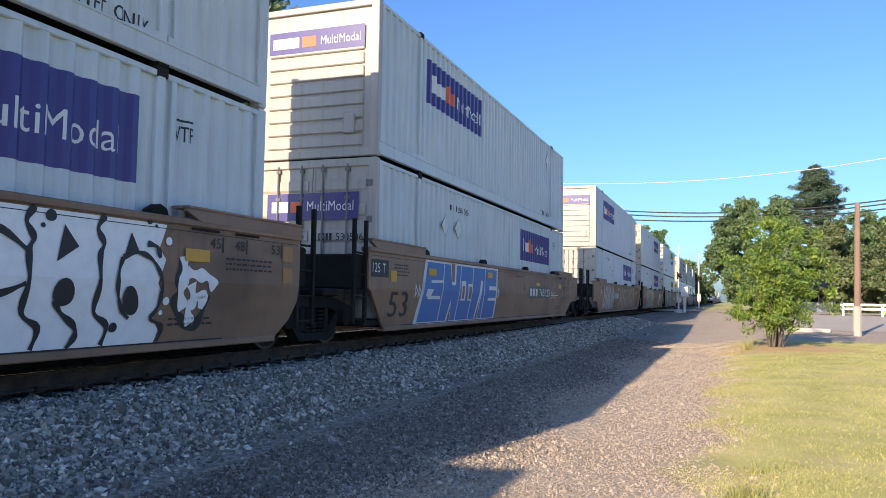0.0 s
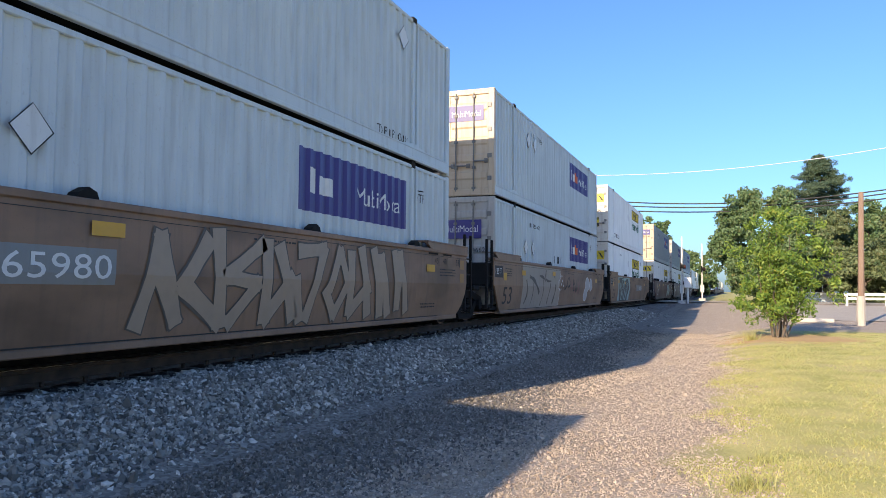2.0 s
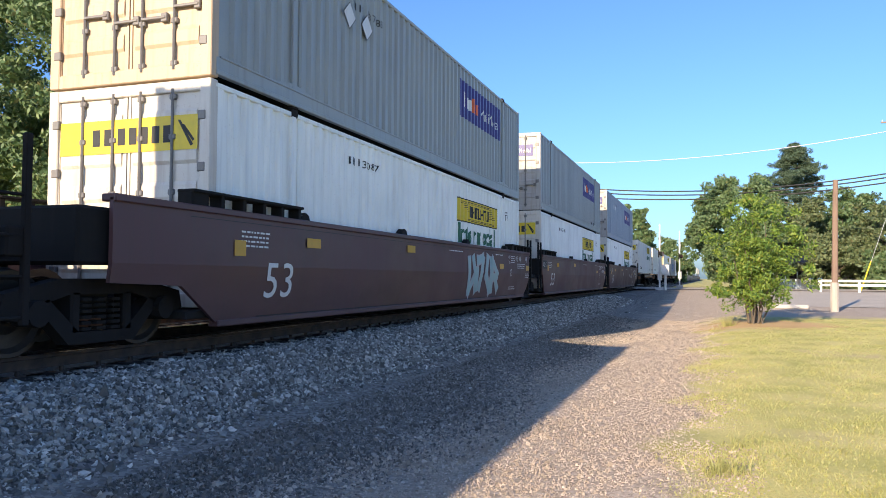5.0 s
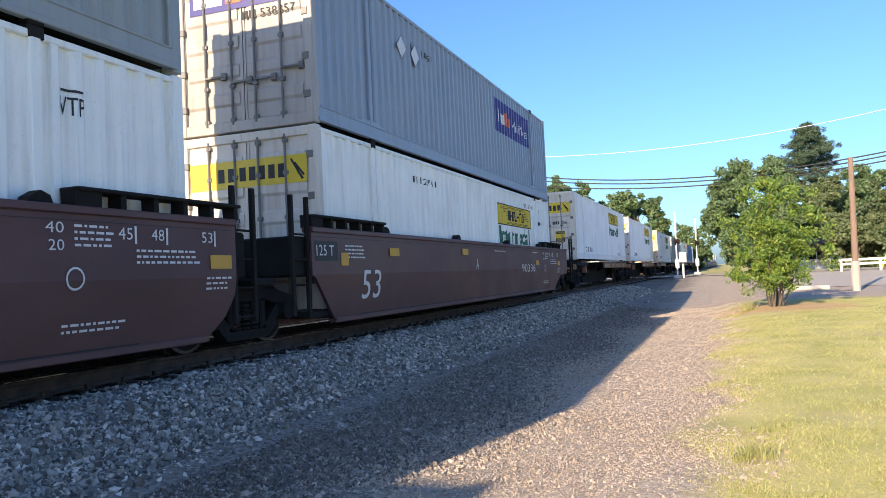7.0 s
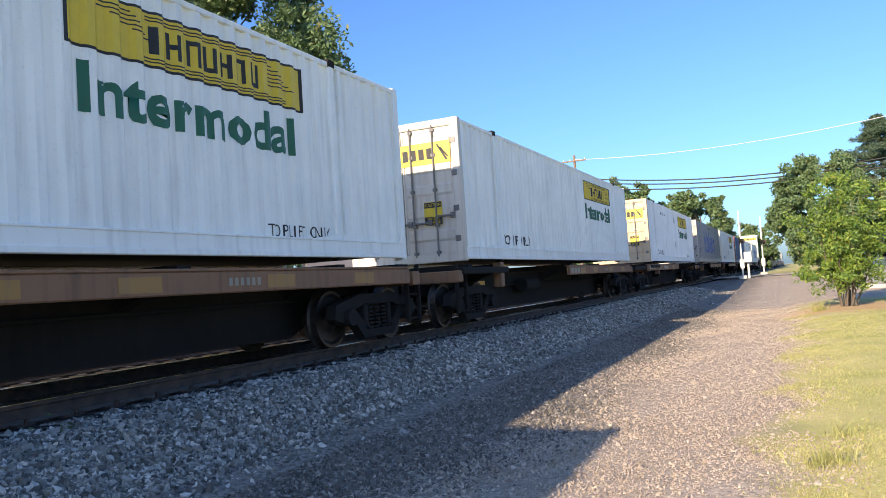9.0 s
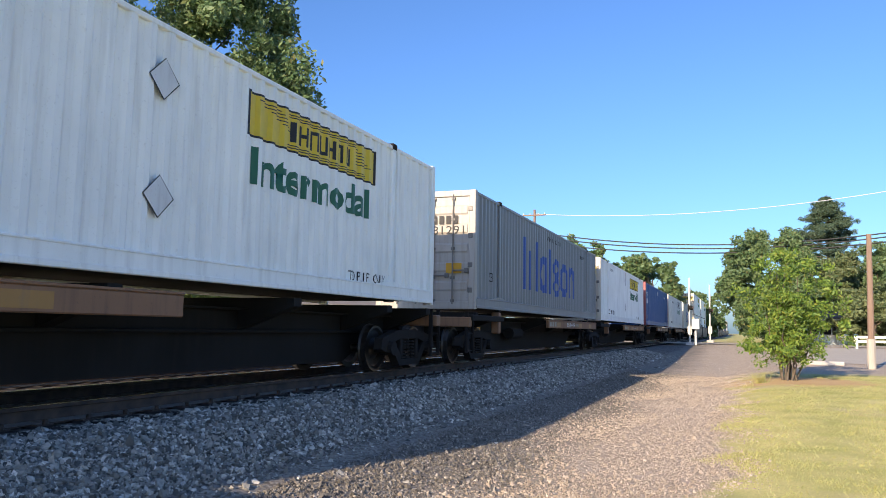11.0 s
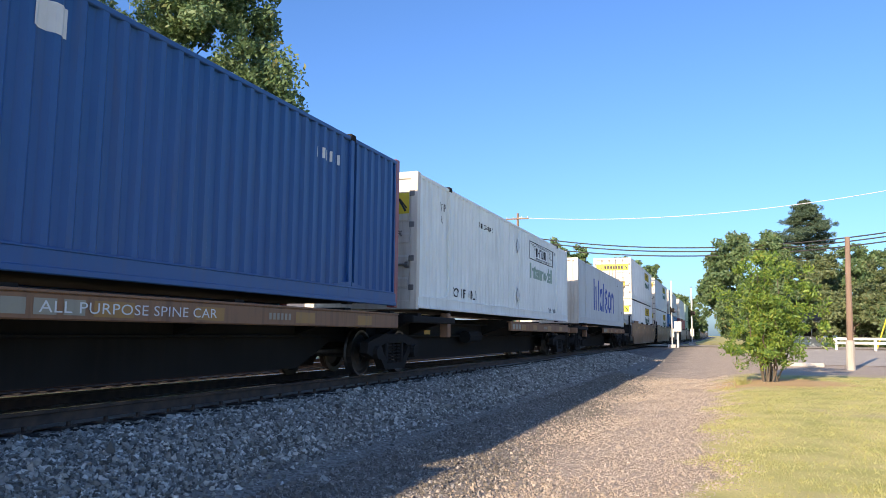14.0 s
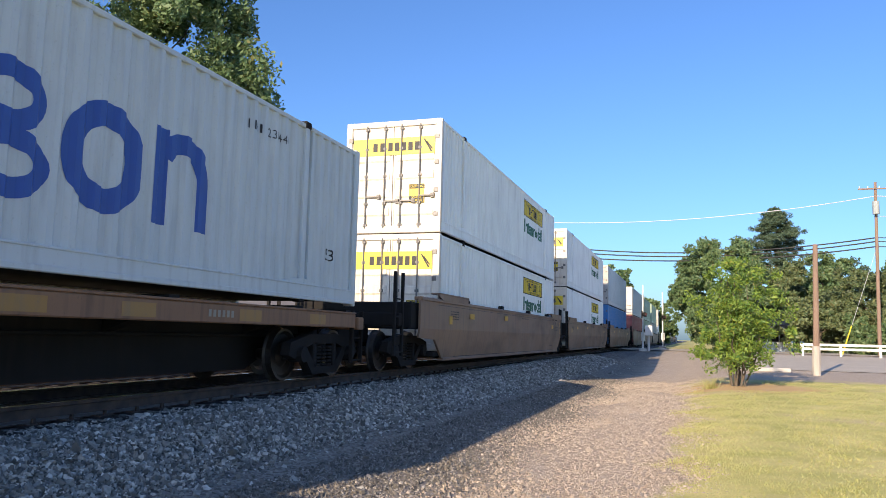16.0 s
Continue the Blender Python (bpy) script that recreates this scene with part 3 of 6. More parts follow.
def logo_purple(c, y0, z0=1.54, worn=False):
    """Purple board: white and orange blocks for the firm's mark, then its service word."""
    part("logo_board", film_mesh("logo_board", [rect(y0, y0 + 3.84, z0, z0 + 0.93)], M_PURPLE, 0.003, "side"), c, "purple advertising film")
    blocks = [(0.3, 0.52, 0.66, M_WHITEINK), (0.58, 1.06, 0.56, M_WHITEINK)]
    if not worn:
        blocks += [(1.1, 1.36, 0.66, M_ORANGE), (1.41, 1.68, 0.56, M_ORANGE)]
    for a, b, h, m in blocks:
        part("logo_mark", film_mesh("logo_mark", [rect(y0 + a, y0 + b, z0 + 0.28, z0 + h)], m, 0.006, "side"), c)
    writing("MultiModal", M_WHITEINK, "side", y0 + 1.86, y0 + 3.6, z0 + 0.27, z0 + 0.56, c)


def logo_yellow(c, y0=9.73, z0=1.97, faded=False, gap=0.12):
    """Yellow board with ruled black lines and blocks, and the green word below."""
    y1, z1 = y0 + 3.7, z0 + 0.6
    part("logo_board", film_mesh("logo_board", [rect(y0, y1, z0, z1)], M_INK, 0.003, "side"), c, "yellow advertising film ruled in black")
    part("logo_field", film_mesh("logo_field", [rect(y0 + 0.04, y1 - 0.04, z0 + 0.03, z1 - 0.03)], M_WHITE if faded else M_YELLOW, 0.005, "side"), c)
    ink = []
    for k in range(6):
        ink.append(rect(y0 + 0.25 + 0.14 * k, y0 + 0.8 + 0.05 * k, z1 - 0.09 - 0.045 * k, z1 - 0.075 - 0.045 * k))
        ink.append(rect(y1 - 0.75, y1 - 0.62 + 0.08 * k, z1 - 0.12 - 0.05 * k, z1 - 0.105 - 0.05 * k))
    for k in range(2):
        ink.append(rect(y0 + 1.0, y1 - 0.7, z1 - 0.075 - 0.035 * k, z1 - 0.06 - 0.035 * k))
        ink.append(rect(y0 + 0.95, y1 - 0.35, z0 + 0.055 + 0.035 * k, z0 + 0.07 + 0.035 * k))
    for k, a in enumerate((1.04, 1.28, 1.58, 1.84, 2.10, 2.36, 2.62)):
        w = 0.10 if k == 0 else 0.18
        ink += [rect(y0 + a, y0 + a + 0.055, z0 + 0.15, z0 + 0.44), rect(y0 + a + w - 0.05, y0 + a + w, z0 + 0.15, z0 + 0.44)]
        base = z0 + (0.15, 0.27, 0.385)[k % 3]
        ink.append(rect(y0 + a + 0.055, y0 + a + w - 0.05, base, base + 0.055))
    tagged(part("logo_ruling", film_mesh("logo_ruling", ink, M_INK, 0.007, "side"), c), kind="stuff")
    writing("Intermodal", M_PALEGREEN if faded else M_GREENINK, "side", y0 + 0.15, y1 - 0.25, z0 - gap - 0.5, z0 - gap, c, bold=0.03)


def arc(cy, cz, ry, rz, t, a0, a1, n=16):
    """A stretch of a thick band round an ellipse, as quads; angles in degrees."""
    out = []
    for k in range(n):
        a, b = (radians(a0 + (a1 - a0) * (k + m) / n) for m in (0, 1))
        out.append([(cy + ry * math.cos(a), cz + rz * math.sin(a)), (cy + ry * math.cos(b), cz + rz * math.sin(b)),
                    (cy + (ry - t) * math.cos(b), cz + (rz - t) * math.sin(b)), (cy + (ry - t) * math.cos(a), cz + (rz - t) * math.sin(a))])
    return out


def logo_blue(c):
    """The firm's mark as plain bars, rings and arches in its blue."""
    t = 0.27
    groups = [[rect(4.35, 4.62, 0.72, 2.25)], [rect(5.05, 5.3, 0.72, 1.9)], [rect(5.75, 6.02, 0.72, 2.25)],
              ring(6.75, 1.3, 0.5, 0.59, 0.25), [rect(7.05, 7.3, 0.72, 1.88)], [rect(7.6, 7.85, 0.72, 2.2)],
              ring(8.62, 1.62, 0.44, 0.34, 0.2), ring(8.66, 1.0, 0.46, 0.34, 0.2),
              ring(9.84, 1.3, 0.58, 0.6, t), [rect(10.58, 10.83, 0.72, 1.86)],
              arc(11.12, 1.33, 0.53, 0.54, 0.25, 0, 150), [rect(11.4, 11.65, 0.72, 1.34)]]
    for k, g in enumerate(groups):
        part("logo_mark", film_mesh("logo_mark", g, M_NAVYINK, 0.004 + 0.0006 * (k % 3), "side"), c, "royal blue advertising shape")


def diamond(c, y, z, r=0.24):
    part("placard_holder", film_mesh("placard_holder", [[(y - r, z), (y, z - r), (y + r, z), (y, z + r)]], M_INK, 0.012, PEAK), c)
    part("placard", film_mesh("placard", [[(y - r + 0.014, z), (y, z - r + 0.018), (y + r - 0.022, z), (y, z + r - 0.012)]], M_PLACARD, 0.016, PEAK), c, "pale diamond placard")


def bars(c, y0, y1, z0, z1, n, mat=None, plane="side", seed=1):
    """Marks too small or private to read: a row of plain bars."""
    rng = random.Random(seed)
    step = (y1 - y0) / n
    polys = [rect(y0 + step * k, y0 + step * (k + rng.uniform(0.22, 0.5)), z0, z1) for k in range(n)]
    tagged(part("marking", film_mesh("marking", polys, mat or M_INK, 0.006, plane), c), kind="stuff")


def front_bars(c, x0, x1, z0, z1, n, y, mat=None):
    step = (x1 - x0) / n
    front_film("marking", [rect(x0 + step * k, x0 + step * (k + 0.65), z0, z1) for k in range(n)], mat or M_INK, c, y, joined=True)["kind"] = "stuff"


def door_shape(side):
    """A door leaf with pressed horizontal ribs."""
    x0, x1 = (-1.16, -0.01) if side < 0 else (0.01, 1.16)
    s = Shape().box(x0, x1, 0.05, 0.10, 0.17, H - 0.14)
    for k in range(5):
        z = 0.42 + k * 0.46
        s.prism([(0.052, z), (0.028, z + 0.05), (0.028, z + 0.2), (0.052, z + 0.25)], 0, x0 + 0.08, x1 - 0.08)
    for a in (x0, x1 - 0.035):
        s.box(a, a + 0.035, 0.034, 0.06, 0.17, H - 0.14)
    return s


def rod_shape():
    s = Shape().tube((0, 0.01, 0.12), (0, 0.01, H - 0.1), 0.02, n=6)
    for z in (0.2, 0.75, 1.45, 2.15, H - 0.2):
        s.block(-0.05, 0.05, 0.0, 0.05, z - 0.035, z + 0.035, 0.01)
    return s


def container(at, colour, end="doors", marks=(), label="", simple=False, name="shipping_container", post=None, ends=None):
    c = thing(name, label, "shipping container", at, "containers on the train")
    # Ends take stained paint copies with the sun's glare toned out of the base.
    end_paint = {M_WHITE: M_ENDWHITE, M_LIGHT: M_ENDWHITE, M_GREY: M_ENDGREY, M_GREYB: M_ENDGREY, M_OLIVE: M_ENDGREY, M_DKGREY: M_ENDGREY}.get(colour, colour)
    end_paint = ends or end_paint
    part("side_panel", shared("side_panel_near", lambda: side_shape(1), colour), c)
    part("side_panel", shared("side_panel_far", lambda: side_shape(-1), colour), c)

    def roof():
        s = Shape().box(-W + 0.05, W - 0.05, 0.05, L - 0.05, H - 0.06, H - 0.025)
        for k in range(26):
            s.box(-W + 0.15, W - 0.15, 0.3 + 0.61 * k, 0.6 + 0.61 * k, H - 0.03, H - 0.012)
        return s
    part("roof", shared("roof", roof, colour), c)
    part("floor", shared("floor", lambda: Shape().box(-W + 0.06, W - 0.06, 0.1, L - 0.1, 0.08, 0.16), M_BLACK), c)
    for sx in (-1, 1):
        part("top_rail", shared(f"top_rail{sx}", lambda: Shape().block(sx * W - 0.03 - 0.03 * sx, sx * W + 0.03 - 0.03 * sx, 0.1, L - 0.1, H - 0.10, H - 0.03, 0.01), colour), c)

        def bottom():
            a, b = sorted((sx * (W - 0.09), sx * (W + 0.004)))
            s = Shape().block(a, b, 0.1, L - 0.1, 0.05, 0.27, 0.012)
            a, b = sorted((sx * (W - 0.06), sx * (W + 0.022)))
            s.block(a, b, 0.1, L - 0.1, 0.03, 0.10, 0.01).block(a, b - sx * 0.006, 0.18, L - 0.18, 0.255, 0.285, 0.008)
            for y in (2.0, L - 2.0):
                s.prism([(y - 0.75, 0.27), (y - 0.06, 0.27), (y - 0.06, 0.36)], 0, sx * (W - 0.05), sx * (W + 0.006))
                s.prism([(y + 0.75, 0.27), (y + 0.06, 0.36), (y + 0.06, 0.27)], 0, sx * (W - 0.05), sx * (W + 0.006))
            return s
        part("bottom_rail", shared(f"bottom_rail{sx}", bottom, colour), c)
        for y in (0.0, L - 0.16):
            x0, x1 = sorted((sx * (W - 0.16), sx * W))
            part("corner_post", shared(f"corner{sx}{y}", lambda: Shape().block(x0, x1, y, y + 0.16, 0.0, H, 0.012), post or (end_paint if y == 0.0 else colour)), c)
        for y in (1.95, L - 2.07):
            x0, x1 = sorted((sx * (W - 0.1), sx * (W + 0.006)))

            def stacking():
                return Shape().block(x0, x1, y, y + 0.12, 0.0, H, 0.01)
            pp = part("stacking_post", shared(f"post{sx}{y}", stacking, colour), c)
            if sx > 0 and not simple:
                part("corner_casting", shared(f"casting{y}", lambda: Shape().block(W - 0.12, W + 0.012, y - 0.02, y + 0.16, H - 0.1, H + 0.015, 0.012).block(W - 0.12, W + 0.012, y - 0.02, y + 0.16, -0.012, 0.1, 0.012), M_TRUCK), pp)
    part("end_wall", shared("rear_wall", lambda: Shape().box(-W + 0.1, W - 0.1, L - 0.1, L - 0.04, 0.1, H - 0.05), colour), c)
    if end == "doors":
        part("door_header", shared("door_header", lambda: Shape().block(-W + 0.15, W - 0.15, 0.01, 0.14, H - 0.15, H, 0.012), post or end_paint), c)
        part("door_sill", shared("door_sill", lambda: Shape().block(-W + 0.15, W - 0.15, 0.01, 0.14, 0.0, 0.18, 0.012), post or end_paint), c)
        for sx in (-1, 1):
            leaf = part("door_leaf", shared(f"door{sx}", lambda: door_shape(sx), end_paint), c)
            for x in (0.22, 0.72):
                part("lock_rod", shared("lock_rod", rod_shape, M_RODS if not simple else colour), leaf, at=(sx * x, 0, 0))
                part("handle", shared("rod_handle", lambda: Shape().block(0, 0.38, -0.02, 0.015, 0.78, 0.82, 0.008).block(0.3, 0.4, -0.01, 0.04, 0.74, 0.86, 0.01), M_RODS), leaf, at=(sx * x, 0, 0 if x < 0.5 else 0.12))
            for z in (0.45, 1.05, 1.75, 2.4):
                part("hinge", shared("hinge", lambda: Shape().block(-0.06, 0.06, -0.01, 0.05, -0.06, 0.06, 0.012), M_RODS if not simple else colour), leaf, at=(sx * 1.17, 0, z))
    else:
        if end == "ribs":
            wall = part("front_wall", shared("ribbed_end", lambda: Shape().box(-W + 0.14, W - 0.14, 0.06, 0.1, 0.14, H - 0.12), end_paint), c)
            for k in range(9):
                part("rib", shared("end_rib", lambda: Shape().block(-W + 0.3, W - 0.3, 0.02, 0.07, 0, 0.21, 0.018), end_paint), wall, at=(0, 0, 0.2 + 0.25 * k))
            part("vent_box", shared("vent_box", lambda: Shape().block(0.62, 0.84, -0.03, 0.05, 0.42, 0.78, 0.02), end_paint), c)
        else:
            def cols():
                """One sheet pressed into upright folds."""
                line = [(-W + 0.14, 0.1), (-W + 0.14, 0.07)]
                for k in range(9):
                    x = -1.1 + 0.25 * k
                    line += [(x, 0.07), (x + 0.05, 0.03), (x + 0.14, 0.03), (x + 0.19, 0.07)]
                return Shape().prism(line + [(W - 0.14, 0.07), (W - 0.14, 0.1)], 2, 0.14, H - 0.12)
            part("front_wall", shared("folded_end", cols, end_paint), c)
        part("end_sill", shared("box_end_sill", lambda: Shape().block(-W + 0.15, W - 0.15, 0.0, 0.1, 0.0, 0.14, 0.012), end_paint), c)
        part("end_header", shared("box_end_header", lambda: Shape().block(-W + 0.15, W - 0.15, 0.0, 0.1, H - 0.12, H, 0.012), end_paint), c)
    for k, m in enumerate(marks):
        m(c)
    return c


# marks shared by the containers
def end_purple(c):
    front_film("end_board", [rect(-1.0, 1.0, 2.0, 2.42)], M_PURPLE, c, 0.018, "purple advertising film")
    front_film("end_mark", [rect(-0.92, -0.36, 2.1, 2.3)], M_WHITEINK, c, 0.0145)
    front_film("end_mark", [rect(-0.3, 0.0, 2.1, 2.3)], M_ORANGE, c, 0.0145)
    writing("MultiModal", M_WHITEINK, "front", 0.1, 0.92, 2.12, 2.28, c, 0.0145)


def end_purple_low(c):
    front_film("end_board", [rect(-0.95, 0.95, 1.75, 2.25)], M_PURPLE, c, 0.018, "purple advertising film")
    front_film("end_mark", [rect(-0.85, -0.5, 1.9, 2.1)], M_WHITEINK, c, 0.0145)
    front_film("end_mark", [rect(-0.45, -0.2, 1.9, 2.1)], M_ORANGE, c, 0.0145)
    writing("MultiModal", M_WHITEINK, "front", -0.1, 0.85, 1.92, 2.1, c, 0.0145)


def end_yellow(c):
    front_film("end_board", [rect(-1.1, 1.1, 1.98, 2.42)], M_YELLOW, c, 0.018, "yellow advertising film")
    front_film("end_mark", [rect(a, a + 0.12, 2.08, 2.3) for a in (-0.55, -0.36, -0.14, 0.04, 0.22, 0.4, 0.58)], M_INK, c, 0.0145)
    front_film("end_mark", [[(0.8, 2.36), (0.84, 2.36), (1.04, 2.04), (1.0, 2.02)], [(0.86, 2.3), (0.9, 2.3), (1.06, 2.1), (1.03, 2.08)]], M_INK, c, 0.0145)


def caution(c):
    front_film("warning_sign", [rect(0.45, 0.85, 0.75, 1.22)], M_YELLOW, c, 0.018, "yellow and black turning warning sign")
    front_film("warning_band", [rect(0.46, 0.84, 1.1, 1.21), rect(0.46, 0.84, 0.76, 0.92)], M_INK, c, 0.0145)
    writing("CAUTION", M_YELLOW, "front", 0.48, 0.82, 1.125, 1.19, c, 0.011)
    writing("WIDE", M_YELLOW, "front", 0.52, 0.78, 0.855, 0.905, c, 0.011)
    writing("TURNS", M_YELLOW, "front", 0.5, 0.8, 0.785, 0.835, c, 0.011)


def top_lift(c):
    writing("TOP LIFT ONLY", M_INK, "side", 2.25, 4.1, 0.36, 0.58, c, bold=0.012)


def top_lift_rear(c):
    writing("TOP LIFT ONLY", M_INK, "side", 12.55, 13.95, 0.28, 0.44, c)


def vtp(c):
    writing("VTP", M_INK, "side", 14.42, 14.7, 2.12, 2.3, c)
    part("marking", film_mesh("marking", [rect(14.44, 14.68, 2.35, 2.375)], M_INK, 0.006, "side"), c)


def ids(number, y=3.9, z=2.34, span=1.2, mat=None):
    """Owner's mark as four thin bars, then the container's number."""
    def go(c):
        bars(c, y, y + span * 0.36, z, z + 0.13, 4, mat, seed=3)
        writing(str(number), mat or M_INK, "side", y + span * 0.47, y + span, z, z + 0.13, c)
    return go


def end_ids(number, x0=0.15, x1=1.05, z=1.38, y=0.016):
    def go(c):
        front_bars(c, x0, x0 + 0.3, z, z + 0.13, 4, y)
        writing(str(number), M_INK, "front", x0 + 0.36, x1, z, z + 0.13, c, y)
    return go


def stack_limit(c):
    writing("STACK LIMIT 3 HIGH", M_INK, "side", 12.75, 13.95, 2.44, 2.56, c)


def or_lift(c):
    writing("VTP", M_INK, "side", 14.6, 14.82, 2.36, 2.49, c)
    writing("OR", M_INK, "side", 14.66, 14.78, 2.16, 2.28, c)
    bars(c, 14.42, 15.0, 1.96, 2.08, 11, seed=5)


def placards(*spots):
    def go(c):
        for y, z in spots:
            diamond(c, y, z)
    return go

# ---------------------------------------------------------------- rail cars (local z is height over the rail)


WHEELS = []


def truck(car, y, name="truck"):
    """A two-axle truck: cast side frames, springs, wheels."""
    t = new(name)
    t.parent, t.location = car, (0, y, 0)
    t["label"] = "dusty cast-steel truck"

    def frame_shape(sx):
        x0, x1 = sorted((sx * 0.96, sx * 1.12))
        s = Shape()
        s.prism([(-1.25, 0.42), (-1.2, 0.62), (-0.55, 0.76), (0.55, 0.76), (1.2, 0.62), (1.25, 0.42), (1.05, 0.36), (0.75, 0.52), (0.45, 0.60), (-0.45, 0.60), (-0.75, 0.52), (-1.05, 0.36)], 0, x0, x1)
        s.prism([(-0.85, 0.50), (-0.70, 0.56), (-0.32, 0.22), (0.32, 0.22), (0.70, 0.56), (0.85, 0.50), (0.45, 0.10), (-0.45, 0.10)], 0, x0, x1)
        s.block(x0, x1, -0.42, -0.30, 0.2, 0.64, 0.02).block(x0, x1, 0.30, 0.42, 0.2, 0.64, 0.02)
        for yy in (-0.875, 0.875):
            s.tube((sx * 0.94, yy, 0.43), (sx * 1.2, yy, 0.43), 0.13, n=10)
        return s

    def springs(sx):
        s = Shape()
        for yy in (-0.2, 0.0, 0.2):
            for k in range(6):
                s.tube((sx * 1.04, yy, 0.23 + 0.06 * k), (sx * 1.04, yy, 0.262 + 0.06 * k), 0.085, n=8)
        return s

    def wheel():
        s = Shape()
        prof = [(0.0, 0.07), (0.12, 0.07), (0.2, 0.02), (0.33, 0.03), (0.38, 0.07), (0.42, 0.07), (0.425, -0.03), (0.455, -0.06), (0.455, -0.075), (0.36, -0.07), (0.3, 0.0), (0.0, -0.05)]
        n = 24
        for i, (r, x) in enumerate(prof):
            s.v += [(x, r * math.cos(2 * math.pi * k / n), r * math.sin(2 * math.pi * k / n)) for k in range(n)]
        for i in range(len(prof) - 1):
            s.f += [(i * n + k, i * n + (k + 1) % n, (i + 1) * n + (k + 1) % n, (i + 1) * n + k) for k in range(n)]
        return s
    for sx in (-1, 1):
        part("side_frame", shared(f"side_frame{sx}", lambda: frame_shape(sx), M_TRUCK), t)
        tagged(part("spring_nest", shared(f"springs{sx}", lambda: springs(sx), M_TRUCK), t), kind="stuff")
        for yy in (-0.875, 0.875):
            w = part("wheel", shared("wheel", wheel, M_WHEEL), t, at=(sx * 0.75, yy, 0.42))
            w.rotation_euler = (0, 0, 0 if sx > 0 else math.pi)
            WHEELS.append((w, sx, yy))
    part("bolster", shared("bolster", lambda: Shape().block(-1.0, 1.0, -0.22, 0.22, 0.38, 0.75, 0.03), M_TRUCK), t)
    for yy in (-0.875, 0.875):
        part("axle", shared("axle", lambda: Shape().tube((-0.95, 0, 0), (0.95, 0, 0), 0.085, n=10), M_WHEEL), t, at=(0, yy, 0.42))
    return t


def ladder_shape(x):
    s = Shape()
    for y in (-0.02, 0.40):
        s.block(x - 0.03, x + 0.03, y - 0.035, y + 0.035, 0.35, 2.05, 0.008)
    for k in range(4):
        s.tube((x, 0, 0.42 + 0.36 * k), (x, 0.38, 0.42 + 0.36 * k), 0.016, n=6)
    return s


SIDE_X = 1.50


def well_car(y, colour, front="joint", rear="joint", label="", decor=(), dress=True, brake=True):
    """One unit of a well car; its well reaches over the container by half a metre at each end."""
    car = thing("well_car", label, "well car", (TRACK_X, y, RAIL_TOP), "well cars of the train")
    y0 = -1.8 if front == "end" else -0.62
    y1 = L + (1.8 if rear == "end" else 0.62)
    flow = [(1.85, 0.22), (1.1, 0.68), (0.0, 0.72)] if front == "end" else [(0.8, 0.22), (0.4, 0.6), (0.1, 0.88)]
    rlow = [(1.85, 0.22), (1.1, 0.68), (0.0, 0.72)] if rear == "end" else [(0.45, 0.22), (0.15, 0.45), (0.0, 0.7)]
    fcut, rcut = flow[0][0], rlow[0][0]

    def panel(sx):
        """Upper strake upright, lower strake leaning in, corners cut away over the trucks."""
        s = Shape()
        low = [(y0, 0.92), (y1, 0.92)] + [(y1 - a, b) for a, b in reversed(rlow)] + [(y0 + a, b) for a, b in flow]
        for pts in ([(y0, 1.58), (y1, 1.58), (y1, 0.92), (y0, 0.92)], low):
            n = len(pts)
            s.add([(sx * (well_skin(b) - t), a, b) for t in (0.0, 0.05) for a, b in pts],
                  [tuple(range(n)), tuple(range(2 * n - 1, n - 1, -1))] + [(k, k + n, (k + 1) % n + n, (k + 1) % n) for k in range(n)])
        return s

    def chord(sx):
        a, b = sorted((sx * (SIDE_X - 0.16), sx * (SIDE_X + 0.03)))
        s = Shape().block(a, b, y0, y1, 1.54, 1.62, 0.012)
        a, b = sorted((sx * (SIDE_X - 0.22), sx * (SIDE_X - 0.075)))
        s.block(a, b, y0 + fcut, y1 - rcut, 0.17, 0.25, 0.012)
        return s

    dark_hood = colour is M_MAROON

    def hood():
        """A raised guide plate over an end of the side: on posts, or with a closed sloping skirt."""
        if dark_hood:
            s = Shape().block(-0.2, 0.05, 0, 2.5, 1.76, 1.80, 0.01).block(-0.2, 0.02, 0, 0.32, 1.6, 1.78, 0.02)
            for k in range(5):
                s.box(-0.15, 0.02, 0.55 + 0.46 * k, 0.62 + 0.46 * k, 1.6, 1.765)
            return s
        s = Shape().prism([(0.25, 1.6), (0.0, 1.7), (0.0, 1.73), (2.4, 1.73), (2.4, 1.6)], 0, -0.02, 0.035)
        return s.block(-0.2, 0.05, 0, 2.42, 1.73, 1.765, 0.01)
    tag = f"{front[0]}{rear[0]}"
    for sx in (-1, 1):
        part("side_panel", shared(f"well_panel{sx}{tag}", lambda: panel(sx), colour), car)
        part("side_chord", shared(f"well_chord{sx}{tag}", lambda: chord(sx), colour), car)
        for yy in (-0.6, L - 1.8):
            g = part("guide_plate", shared("well_hood", hood, M_BLACK if dark_hood else colour), car, at=(sx * SIDE_X, yy + (2.4 if sx < 0 else 0), 0))
            g.rotation_euler = (0, 0, 0 if sx > 0 else math.pi)

        for yy in (2.1, 6.0, 10.2, 14.0):
            part("container_guide", shared("guide", lambda: Shape().prism([(-0.14, 1.6), (-0.09, 1.68), (0.02, 1.74), (0.12, 1.70), (0.16, 1.6)], 0, -0.07, 0.07), M_BLACK), car, at=(sx * (SIDE_X - 0.12), yy, 0))
